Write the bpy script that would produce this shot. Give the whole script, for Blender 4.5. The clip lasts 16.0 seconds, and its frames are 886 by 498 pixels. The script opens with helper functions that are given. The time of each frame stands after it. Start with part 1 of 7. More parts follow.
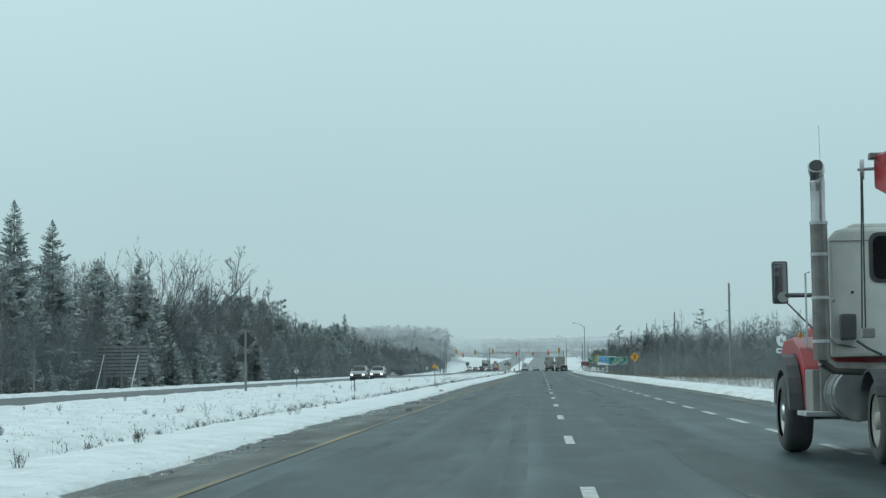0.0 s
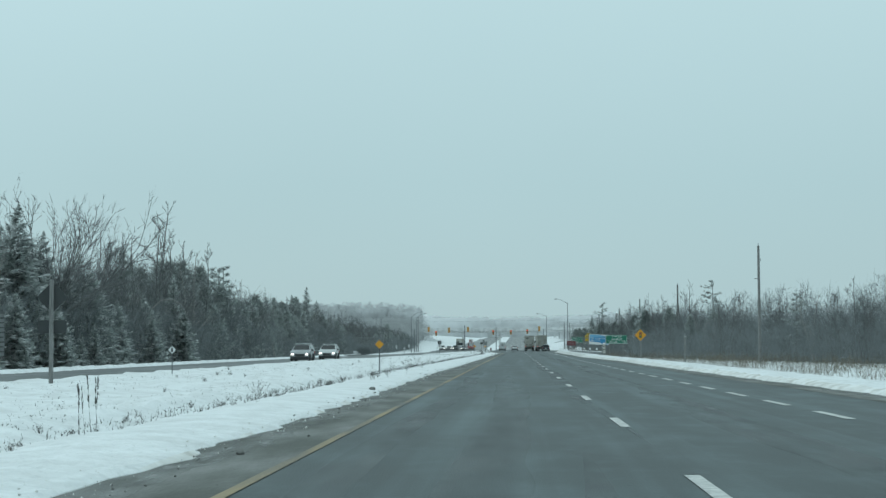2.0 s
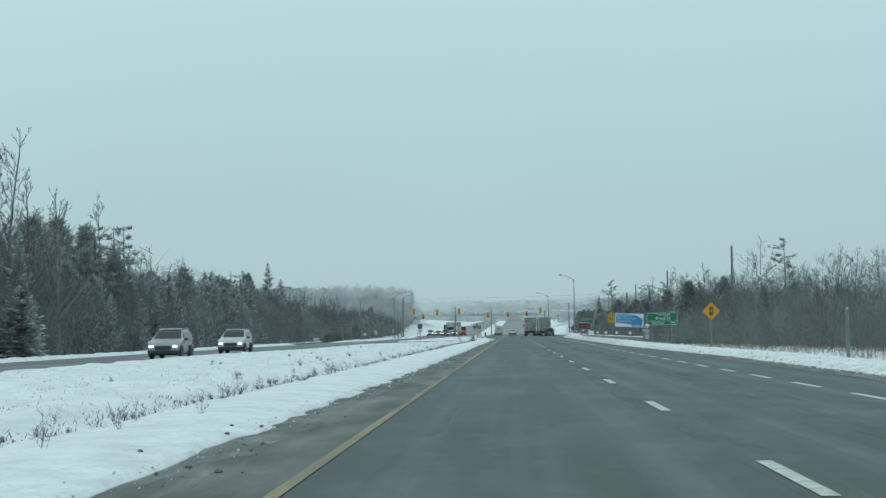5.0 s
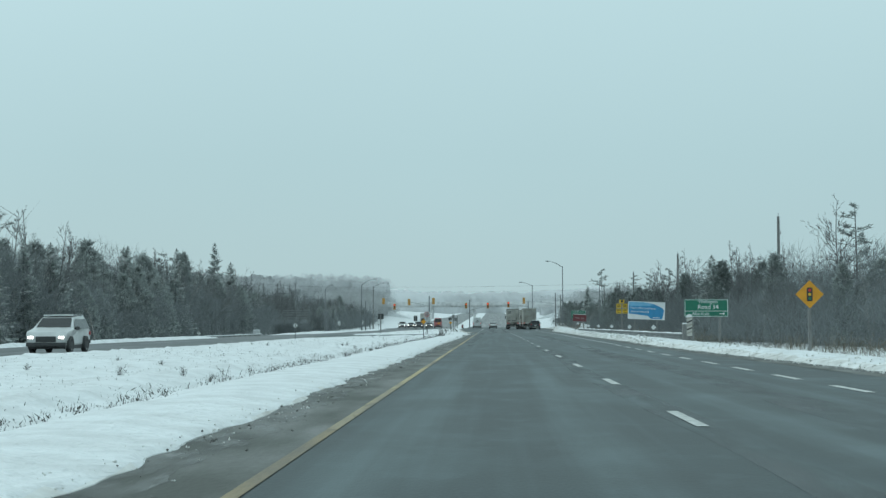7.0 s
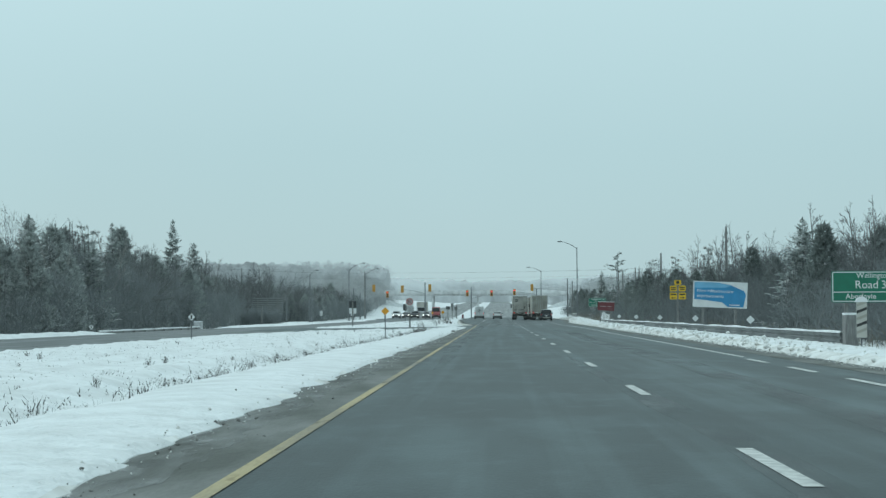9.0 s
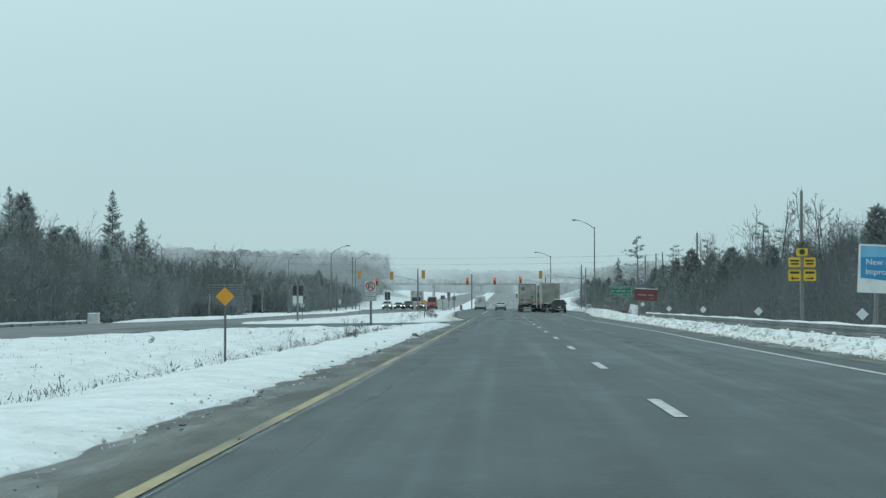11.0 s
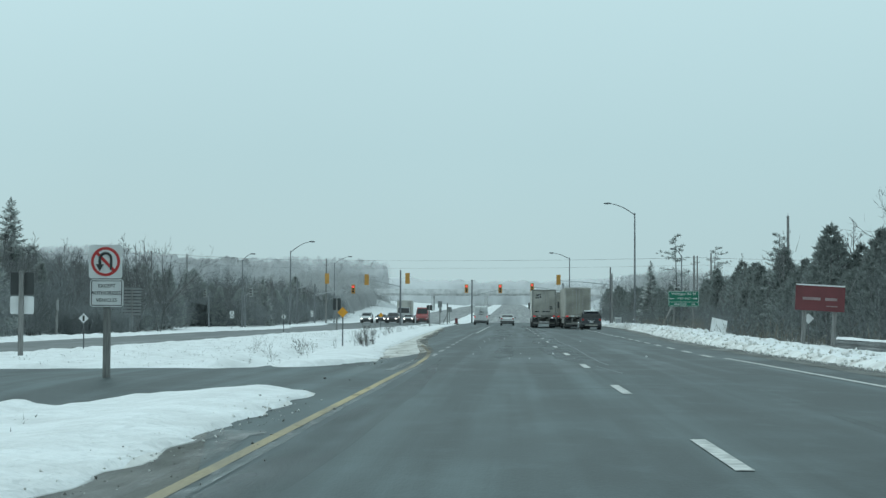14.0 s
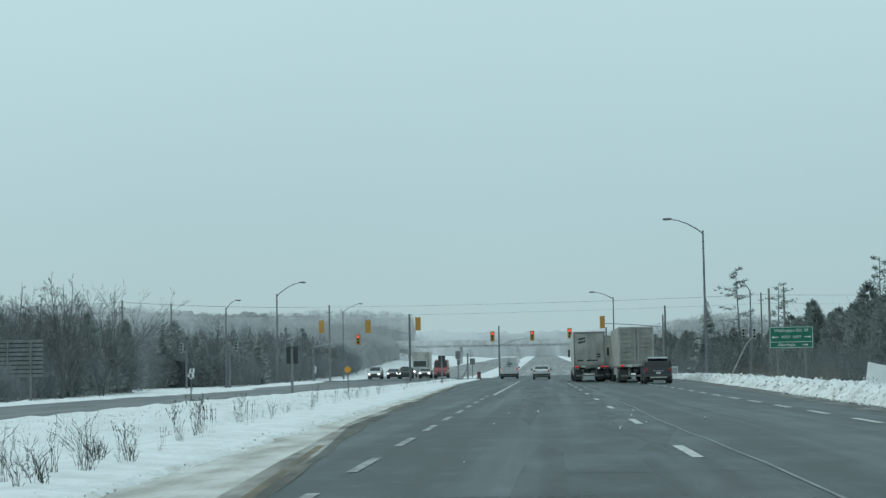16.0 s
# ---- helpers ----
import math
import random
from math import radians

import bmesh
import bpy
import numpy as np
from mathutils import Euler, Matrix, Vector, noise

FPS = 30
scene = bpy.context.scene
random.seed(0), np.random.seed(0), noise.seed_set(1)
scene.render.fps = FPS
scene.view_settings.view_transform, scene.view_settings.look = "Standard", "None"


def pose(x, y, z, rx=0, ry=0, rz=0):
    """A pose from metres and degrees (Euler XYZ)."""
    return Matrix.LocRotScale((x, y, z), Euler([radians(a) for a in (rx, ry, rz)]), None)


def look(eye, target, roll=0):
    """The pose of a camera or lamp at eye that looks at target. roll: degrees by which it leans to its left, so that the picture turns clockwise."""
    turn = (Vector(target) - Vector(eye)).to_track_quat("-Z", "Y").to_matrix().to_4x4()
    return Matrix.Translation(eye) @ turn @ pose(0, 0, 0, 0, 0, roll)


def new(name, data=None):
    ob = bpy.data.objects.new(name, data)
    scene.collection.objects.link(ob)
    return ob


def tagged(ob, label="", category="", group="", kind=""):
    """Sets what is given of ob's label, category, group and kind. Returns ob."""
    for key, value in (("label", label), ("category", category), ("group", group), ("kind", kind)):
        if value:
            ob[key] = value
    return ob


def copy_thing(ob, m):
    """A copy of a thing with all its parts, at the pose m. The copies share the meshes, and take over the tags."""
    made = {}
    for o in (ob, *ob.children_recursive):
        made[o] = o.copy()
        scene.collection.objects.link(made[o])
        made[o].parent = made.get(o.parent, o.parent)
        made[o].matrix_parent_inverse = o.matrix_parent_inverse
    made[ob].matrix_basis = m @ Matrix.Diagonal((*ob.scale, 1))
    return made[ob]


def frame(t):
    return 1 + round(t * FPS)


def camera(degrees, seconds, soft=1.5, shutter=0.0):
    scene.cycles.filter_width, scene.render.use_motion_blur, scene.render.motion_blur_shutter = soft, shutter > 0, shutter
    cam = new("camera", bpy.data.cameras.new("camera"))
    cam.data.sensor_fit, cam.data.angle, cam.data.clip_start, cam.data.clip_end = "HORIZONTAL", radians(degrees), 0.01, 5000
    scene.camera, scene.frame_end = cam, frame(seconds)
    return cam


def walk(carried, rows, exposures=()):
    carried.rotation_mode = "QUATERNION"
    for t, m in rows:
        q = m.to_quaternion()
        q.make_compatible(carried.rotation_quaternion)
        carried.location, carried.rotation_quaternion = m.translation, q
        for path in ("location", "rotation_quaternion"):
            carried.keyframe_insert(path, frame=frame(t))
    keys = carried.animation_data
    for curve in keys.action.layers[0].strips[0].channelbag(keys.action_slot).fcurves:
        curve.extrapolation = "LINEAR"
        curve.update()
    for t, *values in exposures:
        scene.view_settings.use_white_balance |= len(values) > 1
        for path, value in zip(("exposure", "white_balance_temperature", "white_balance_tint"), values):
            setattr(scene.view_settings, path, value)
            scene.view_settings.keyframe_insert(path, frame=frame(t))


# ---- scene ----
# Camera: a car driving north along +y in the left lane; x = 0 is the dashed line beside it.
cam = camera(30.0, 16.0, soft=1.4)
PATH = [
    (0, (-0.448, 0.183, 1.236), (-1.612, 20.097, 2.674), -0.68),
    (0.5, (-0.840, 9.876, 1.228), (-1.882, 29.803, 2.582), -0.71),
    (1, (-1.162, 19.591, 1.252), (-2.103, 39.529, 2.512), -0.64),
    (1.5, (-1.426, 29.431, 1.229), (-2.294, 49.376, 2.428), -0.36),
    (2, (-1.639, 39.430, 1.219), (-2.514, 59.376, 2.403), -0.29),
    (2.5, (-1.817, 49.632, 1.213), (-2.732, 69.576, 2.405), -0.17),
    (3, (-1.972, 59.988, 1.223), (-2.947, 79.926, 2.455), -0.15),
    (3.5, (-2.075, 70.545, 1.206), (-3.107, 90.478, 2.475), -0.39),
    (4, (-2.150, 81.207, 1.191), (-3.181, 101.141, 2.450), -0.72),
    (4.5, (-2.193, 92.048, 1.180), (-3.152, 111.992, 2.337), -0.71),
    (5, (-2.261, 103.015, 1.213), (-3.078, 122.974, 2.213), -0.80),
    (7.5, (-2.329, 158.042, 1.139), (-2.895, 178.014, 2.042), -0.15),
    (8, (-2.258, 169.199, 1.165), (-2.850, 189.169, 2.076), -0.38),
    (8.5, (-2.191, 180.608, 1.156), (-2.830, 200.580, 2.013), -0.16),
    (9, (-2.143, 191.928, 1.188), (-2.789, 211.903, 1.966), -0.21),
    (9.5, (-2.077, 203.138, 1.201), (-2.745, 223.114, 1.915), -0.25),
    (12, (-1.709, 259.248, 1.127), (-2.478, 279.222, 1.787), 0.28),
    (12.5, (-1.696, 270.485, 1.145), (-2.492, 290.456, 1.857), 0.34),
    (13, (-1.705, 281.716, 1.172), (-2.505, 301.686, 1.918), 0.31),
    (13.5, (-1.720, 292.897, 1.164), (-2.534, 312.865, 1.945), 0.21),
    (14, (-1.799, 304.022, 1.168), (-2.602, 323.989, 1.984), 0.25),
    (14.5, (-1.872, 314.886, 1.209), (-2.691, 334.848, 2.123), -0.32),
    (15, (-1.915, 325.529, 1.224), (-2.786, 345.482, 2.289), -0.40),
    (15.5, (-1.898, 335.940, 1.180), (-2.901, 355.874, 2.451), -0.56),
    (16, (-1.910, 346.297, 1.140), (-3.084, 366.209, 2.604), -0.99),
]
walk(cam, [(t, look(eye, target, roll)) for t, eye, target, roll in PATH],
     [(0.0, 0.04), (3.0, 0.0), (5.0, 0.0), (8.0, 0.07), (9.5, 0.09), (12.0, 0.11), (14.5, 0.10), (15.5, 0.02), (16.0, -0.03)])

# ---- overcast winter sky and weak, very soft sun ----
world = bpy.data.worlds.new("overcast_sky")
scene.world = world
world.use_nodes = True
wt = world.node_tree
wt.nodes.clear()
w_out = wt.nodes.new("ShaderNodeOutputWorld")
w_bg = wt.nodes.new("ShaderNodeBackground")
w_sky = wt.nodes.new("ShaderNodeTexSky")
w_sky.sky_type, w_sky.sun_disc = "NISHITA", False
w_sky.sun_elevation, w_sky.sun_rotation = radians(30), radians(-65)
w_co = wt.nodes.new("ShaderNodeTexCoord")
w_sep = wt.nodes.new("ShaderNodeSeparateXYZ")
w_ramp = wt.nodes.new("ShaderNodeValToRGB")
w_ramp.color_ramp.elements[0].position, w_ramp.color_ramp.elements[0].color = 0.0, (0.412, 0.575, 0.608, 1)
w_ramp.color_ramp.elements[1].position, w_ramp.color_ramp.elements[1].color = 1.0, (0.70, 0.93, 0.97, 1)
e_mid = w_ramp.color_ramp.elements.new(0.10)
e_mid.color = (0.435, 0.625, 0.662, 1)
e_mid = w_ramp.color_ramp.elements.new(0.21)
e_mid.color = (0.508, 0.715, 0.752, 1)
w_noise = wt.nodes.new("ShaderNodeTexNoise")
w_noise.inputs["Scale"].default_value, w_noise.inputs["Detail"].default_value = 2.5, 4
w_var = wt.nodes.new("ShaderNodeMapRange")
w_var.inputs["To Min"].default_value, w_var.inputs["To Max"].default_value = 0.95, 1.05
w_mul = wt.nodes.new("ShaderNodeMixRGB")
w_mul.blend_type, w_mul.inputs[0].default_value = "MULTIPLY", 1.0
w_dim = wt.nodes.new("ShaderNodeMixRGB")
w_dim.blend_type, w_dim.inputs[0].default_value, w_dim.inputs[2].default_value = "MULTIPLY", 1.0, (0.09, 0.09, 0.09, 1)
w_mix = wt.nodes.new("ShaderNodeMixRGB")
w_mix.inputs[0].default_value = 0.94
wt.links.new(w_co.outputs["Generated"], w_sep.inputs[0])
wt.links.new(w_sep.outputs["Z"], w_ramp.inputs[0])
wt.links.new(w_co.outputs["Generated"], w_noise.inputs["Vector"])
wt.links.new(w_noise.outputs["Fac"], w_var.inputs["Value"])
wt.links.new(w_ramp.outputs[0], w_mul.inputs[1])
wt.links.new(w_var.outputs[0], w_mul.inputs[2])
wt.links.new(w_sky.outputs[0], w_dim.inputs[1])
wt.links.new(w_dim.outputs[0], w_mix.inputs[1])
wt.links.new(w_mul.outputs[0], w_mix.inputs[2])
wt.links.new(w_mix.outputs[0], w_bg.inputs["Color"])
wt.links.new(w_bg.outputs[0], w_out.inputs["Surface"])
sun = new("sun", bpy.data.lights.new("sun", "SUN"))
sun.data.energy, sun.data.angle, sun.data.color = 0.7, radians(25), (0.80, 0.97, 1.0)
sun.matrix_world = look((0, 0, 50), (26, -12, 33))

# ---- materials ----
def mat(name, color, rough=0.7, metal=0.0, scale=4.0, vary=0.25, bump=0.15, fine=40.0, stretch=(1, 1, 1), dirt=None, dirt_amt=0.4, coat=0.0):
    """Principled surface with coarse and fine variation, a stain colour and fine relief."""
    m = bpy.data.materials.new(name)
    m.use_nodes = True
    nt = m.node_tree
    b = nt.nodes["Principled BSDF"]
    b.inputs["Roughness"].default_value, b.inputs["Metallic"].default_value = rough, metal
    b.inputs["Coat Weight"].default_value = coat
    co, mp = nt.nodes.new("ShaderNodeTexCoord"), nt.nodes.new("ShaderNodeMapping")
    mp.inputs["Scale"].default_value = stretch
    n1, n2 = nt.nodes.new("ShaderNodeTexNoise"), nt.nodes.new("ShaderNodeTexNoise")
    n1.inputs["Scale"].default_value, n1.inputs["Detail"].default_value = scale, 5
    n2.inputs["Scale"].default_value, n2.inputs["Detail"].default_value = fine, 3
    info = nt.nodes.new("ShaderNodeObjectInfo")
    mx = nt.nodes.new("ShaderNodeMixRGB")
    c = Vector(color)
    d = Vector(dirt) if dirt else c * (1 - vary)
    mx.inputs[1].default_value, mx.inputs[2].default_value = (*(c * (1 + vary * 0.4)), 1), (*d, 1)
    rg = nt.nodes.new("ShaderNodeMapRange")
    rg.inputs["From Min"].default_value, rg.inputs["From Max"].default_value = 0.40, 0.68
    rg.inputs["To Max"].default_value = dirt_amt if dirt else 1.0
    m2 = nt.nodes.new("ShaderNodeMixRGB")
    m2.blend_type, m2.inputs[0].default_value = "MULTIPLY", 1.0
    r2 = nt.nodes.new("ShaderNodeMapRange")
    r2.inputs["To Min"].default_value, r2.inputs["To Max"].default_value = 1 - vary * 0.6, 1 + vary * 0.4
    bp = nt.nodes.new("ShaderNodeBump")
    bp.inputs["Strength"].default_value, bp.inputs["Distance"].default_value = bump, 0.02
    L = nt.links.new
    L(co.outputs["Object"], mp.inputs[0]), L(mp.outputs[0], n1.inputs["Vector"]), L(mp.outputs[0], n2.inputs["Vector"])
    L(n1.outputs["Fac"], rg.inputs["Value"]), L(rg.outputs[0], mx.inputs[0])
    L(n2.outputs["Fac"], r2.inputs["Value"]), L(mx.outputs[0], m2.inputs[1]), L(r2.outputs[0], m2.inputs[2])
    L(m2.outputs[0], b.inputs["Base Color"]), L(n2.outputs["Fac"], bp.inputs["Height"]), L(bp.outputs[0], b.inputs["Normal"])
    return m


def snow_dusted(m, amount=0.5, low=0.25, scale=3.0):
    """Snow lying on the faces of m that look up, in patches."""
    nt = m.node_tree
    b = nt.nodes["Principled BSDF"]
    old = b.inputs["Base Color"].links[0].from_socket
    geo, sep = nt.nodes.new("ShaderNodeNewGeometry"), nt.nodes.new("ShaderNodeSeparateXYZ")
    ab, rg = nt.nodes.new("ShaderNodeMath"), nt.nodes.new("ShaderNodeMapRange")
    ab.operation = "ABSOLUTE"
    rg.inputs["From Min"].default_value, rg.inputs["From Max"].default_value = low, low + 0.4
    no, co = nt.nodes.new("ShaderNodeTexNoise"), nt.nodes.new("ShaderNodeTexCoord")
    no.inputs["Scale"].default_value = scale
    r2 = nt.nodes.new("ShaderNodeMapRange")
    r2.inputs["From Min"].default_value, r2.inputs["From Max"].default_value, r2.inputs["To Max"].default_value = 0.48, 0.6, amount
    mu, mx = nt.nodes.new("ShaderNodeMath"), nt.nodes.new("ShaderNodeMixRGB")
    mu.operation = "MULTIPLY"
    mx.inputs[2].default_value = (0.8, 0.8, 0.8, 1)
    L = nt.links.new
    L(geo.outputs["Normal"], sep.inputs[0]), L(sep.outputs["Z"], ab.inputs[0]), L(ab.outputs[0], rg.inputs["Value"])
    L(co.outputs["Object"], no.inputs["Vector"]), L(no.outputs["Fac"], r2.inputs["Value"])
    L(rg.outputs[0], mu.inputs[0]), L(r2.outputs[0], mu.inputs[1]), L(mu.outputs[0], mx.inputs[0])
    L(old, mx.inputs[1]), L(mx.outputs[0], b.inputs["Base Color"])
    return m


def road_mat(name, base, dust, dust_amt):
    """Salted winter asphalt: aggregate grain, lengthwise tyre tracks and blown snow dust."""
    m = mat(name, base, rough=0.5, scale=0.8, vary=0.3, bump=0.3, fine=38, stretch=(1, 0.2, 1))
    nt = m.node_tree
    b = nt.nodes["Principled BSDF"]
    old = b.inputs["Base Color"].links[0].from_socket
    L = nt.links.new
    co = nt.nodes.new("ShaderNodeTexCoord")
    for stretch, scale, lo, hi, amt, colour in (((1.3, 0.02, 1), 1.0, 0.48, 0.66, dust_amt, dust), ((0.5, 0.09, 1), 1.0, 0.55, 0.75, dust_amt * 0.9, dust), ((0.9, 0.35, 1), 1.0, 0.5, 0.7, dust_amt * 0.6, dust), ((0.35, 0.22, 1), 1.0, 0.5, 0.62, 0.45, tuple(v * 0.6 for v in base)), ((2.2, 1.1, 1), 1.0, 0.55, 0.7, dust_amt * 0.4, dust),
                                                ((2.6, 0.012, 1), 1.0, 0.52, 0.75, 0.5, tuple(v * 0.55 for v in base))):
        mp, no, rg, mx = (nt.nodes.new(k) for k in ("ShaderNodeMapping", "ShaderNodeTexNoise", "ShaderNodeMapRange", "ShaderNodeMixRGB"))
        mp.inputs["Scale"].default_value = stretch
        no.inputs["Scale"].default_value, no.inputs["Detail"].default_value = scale, 6
        rg.inputs["From Min"].default_value, rg.inputs["From Max"].default_value, rg.inputs["To Max"].default_value = lo, hi, amt
        mx.inputs[2].default_value = (*colour, 1)
        L(co.outputs["Object"], mp.inputs[0]), L(mp.outputs[0], no.inputs["Vector"]), L(no.outputs["Fac"], rg.inputs["Value"])
        L(rg.outputs[0], mx.inputs[0]), L(old, mx.inputs[1])
        old = mx.outputs[0]
    L(old, b.inputs["Base Color"])
    b.inputs["Specular IOR Level"].default_value = 0.3
    return m


M_SNOW = mat("snow", (0.745, 0.757, 0.767), 0.85, scale=1.1, vary=0.20, bump=1.0, fine=4.5, dirt=(0.56, 0.56, 0.555), dirt_amt=0.5)
M_SNOW.node_tree.nodes["Bump"].inputs["Distance"].default_value = 0.11
# Snow-dusted far asphalt; its base colour is also lightened to suggest haze.
M_FARROAD = road_mat("haze_pale_dusted_asphalt", (0.17, 0.175, 0.176), (0.5, 0.5, 0.5), 0.45)
M_DIRTY = mat("ploughed_snow", (0.74, 0.74, 0.73), 0.85, scale=1.3, vary=0.2, bump=0.6, fine=7, dirt=(0.33, 0.30, 0.26), dirt_amt=0.6)
M_ROAD = road_mat("salted_asphalt", (0.0205, 0.0345, 0.0362), (0.127, 0.175, 0.183), 0.42)
M_ROAD3 = road_mat("old_dusty_asphalt", (0.0180, 0.0288, 0.0302), (0.17, 0.212, 0.218), 0.40)
M_ROAD2 = road_mat("worn_asphalt", (0.085, 0.09, 0.092), (0.35, 0.35, 0.35), 0.3)
M_SHOULDER = mat("gravel_shoulder", (0.076, 0.080, 0.071), 0.9, scale=1.1, vary=0.35, bump=0.6, fine=22, dirt=(0.36, 0.36, 0.35), dirt_amt=0.45, stretch=(1, 0.25, 1))
M_WHITE = mat("white_road_paint", (0.54, 0.54, 0.52), 0.7, scale=5, vary=0.35, bump=0.2, fine=25, dirt=(0.14, 0.15, 0.15), dirt_amt=0.55)
M_WORN = mat("worn_white_road_paint", (0.36, 0.365, 0.36), 0.75, scale=4, vary=0.4, bump=0.2, fine=25, dirt=(0.10, 0.11, 0.11), dirt_amt=0.8, stretch=(1, 0.3, 1))
M_YELLOW = mat("yellow_road_paint", (0.38, 0.305, 0.17), 0.7, scale=1.6, vary=0.45, bump=0.2, dirt=(0.17, 0.16, 0.145), dirt_amt=0.9, stretch=(1, 0.12, 1))
M_YELLOW_OLD = mat("faded_yellow_road_paint", (0.25, 0.195, 0.115), 0.75, scale=1.6, vary=0.5, bump=0.2, dirt=(0.125, 0.122, 0.112), dirt_amt=1.0, stretch=(1, 0.12, 1))
M_GALV = mat("galvanised_steel", (0.46, 0.47, 0.48), 0.55, 0.25, scale=3, vary=0.25, bump=0.05)
M_POLE = mat("grey_lamp_pole", (0.20, 0.21, 0.22), 0.55, 0.4, scale=2, vary=0.2, bump=0.05)
M_THINPOST = mat("dark_steel_post", (0.13, 0.135, 0.14), 0.6, 0.3, scale=3, vary=0.2, bump=0.05)
M_CRACK = mat("tar_filled_crack", (0.022, 0.026, 0.028), 0.7, scale=3, vary=0.2, bump=0.1)
M_DUST = mat("snow_dusted_joint", (0.24, 0.26, 0.265), 0.8, scale=1.2, vary=0.4, bump=0.1, dirt=(0.12, 0.13, 0.135), dirt_amt=0.5)
M_PALEHEAD = mat("pale_grey_signal_housing", (0.42, 0.43, 0.42), 0.5, scale=4, vary=0.15, bump=0.02)
M_PACKED = mat("brown_packed_snow", (0.56, 0.55, 0.525), 0.85, scale=1.6, vary=0.3, bump=0.6, fine=14, dirt=(0.27, 0.25, 0.215), dirt_amt=0.8, stretch=(1, 0.3, 1))
M_MUD = mat("brown_road_grit", (0.20, 0.185, 0.155), 0.9, scale=1.6, vary=0.35, bump=0.4, fine=20, stretch=(1, 0.3, 1))
M_SALT = mat("dried_salt", (0.44, 0.46, 0.46), 0.85, scale=2.2, vary=0.3, bump=0.1, dirt=(0.2, 0.21, 0.21), dirt_amt=0.6, stretch=(1, 0.2, 1))
M_POWDER = mat("blown_snow_dust", (0.20, 0.217, 0.222), 0.85, scale=1.2, vary=0.3, bump=0.1, stretch=(1, 0.4, 1))
M_FILM = mat("packed_dirty_snow_film", (0.36, 0.365, 0.36), 0.85, scale=2.2, vary=0.35, bump=0.5, fine=14, dirt=(0.10, 0.105, 0.10), dirt_amt=0.85, stretch=(1, 0.5, 1))


def ragged(m, scale=4.0, lo=0.36, hi=0.78, most=0.75):
    """Patchy cover: holes where the noise is low."""
    nt = m.node_tree
    b, out = nt.nodes["Principled BSDF"], nt.nodes["Material Output"]
    co, no, rg, tr, mx = (nt.nodes.new(k) for k in ("ShaderNodeTexCoord", "ShaderNodeTexNoise", "ShaderNodeMapRange", "ShaderNodeBsdfTransparent", "ShaderNodeMixShader"))
    no.inputs["Scale"].default_value, no.inputs["Detail"].default_value = scale, 6
    rg.inputs["From Min"].default_value, rg.inputs["From Max"].default_value = lo, hi
    L = nt.links.new
    rg.inputs["To Max"].default_value = most
    mp = nt.nodes.new("ShaderNodeMapping")
    mp.inputs["Scale"].default_value = (1, 0.18, 1)
    L(co.outputs["Object"], mp.inputs[0]), L(mp.outputs[0], no.inputs["Vector"]), L(no.outputs["Fac"], rg.inputs["Value"]), L(rg.outputs[0], mx.inputs[0])
    L(tr.outputs[0], mx.inputs[1]), L(b.outputs[0], mx.inputs[2]), L(mx.outputs[0], out.inputs["Surface"])


ragged(M_FILM)
ragged(M_YELLOW, 5.0, 0.10, 0.42, 0.97)
ragged(M_MUD, 1.6, 0.30, 0.70, 0.8)
ragged(M_SALT, 9.0, 0.34, 0.80, 0.8)
ragged(M_POWDER, 1.1, 0.40, 0.74, 0.7)
M_WOODPOST = mat("weathered_wood_post", (0.22, 0.22, 0.215), 0.85, scale=6, vary=0.35, bump=0.3, stretch=(4, 4, 0.4))
M_GUARD = snow_dusted(mat("guardrail_steel", (0.16, 0.17, 0.17), 0.55, 0.5, scale=1.5, vary=0.3, bump=0.05), 0.9, 0.75, 0.2)
M_GREEN = mat("green_sign_face", (0.010, 0.155, 0.095), 0.4, scale=3, vary=0.12, bump=0.02)
M_AMBER = mat("amber_sign_face", (0.66, 0.29, 0.015), 0.4, scale=3, vary=0.12, bump=0.02)
M_YSIGN = mat("yellow_sign_face", (0.72, 0.45, 0.02), 0.4, scale=3, vary=0.12, bump=0.02)
M_BLACK = mat("black_sign_ink", (0.035, 0.035, 0.035), 0.5, scale=3, vary=0.1, bump=0.02)
M_WSIGN = mat("white_sign_face", (0.70, 0.71, 0.71), 0.4, scale=3, vary=0.1, bump=0.02)
M_RSIGN = mat("red_sign_ink", (0.50, 0.03, 0.03), 0.4, scale=3, vary=0.12, bump=0.02)
M_BLUE = mat("blue_sign_face", (0.035, 0.24, 0.46), 0.4, scale=2, vary=0.12, bump=0.02)
M_BLUE2 = mat("pale_blue_sign_face", (0.16, 0.42, 0.62), 0.4, scale=2, vary=0.12, bump=0.02)
M_MAROON = mat("dark_red_sign_face", (0.15, 0.035, 0.04), 0.45, scale=2, vary=0.15, bump=0.02)
M_SIGNBACK = mat("aluminium_sign_back", (0.25, 0.26, 0.26), 0.55, 0.4, scale=2, vary=0.2, bump=0.03)
M_DARKBACK = mat("dark_sign_back", (0.05, 0.055, 0.056), 0.6, 0.2, scale=2, vary=0.2, bump=0.03)
M_BARK = mat("grey_bark", (0.16, 0.162, 0.162), 0.9, scale=2, vary=0.4, bump=0.4, fine=20, stretch=(3, 3, 0.6))
M_TWIG = mat("bare_twigs", (0.175, 0.182, 0.186), 0.9, scale=1, vary=0.35, bump=0.1)
M_BIRCH = mat("pale_birch_bark", (0.36, 0.35, 0.33), 0.85, scale=3, vary=0.3, bump=0.2, dirt=(0.06, 0.06, 0.06), dirt_amt=0.6, stretch=(1, 1, 3))
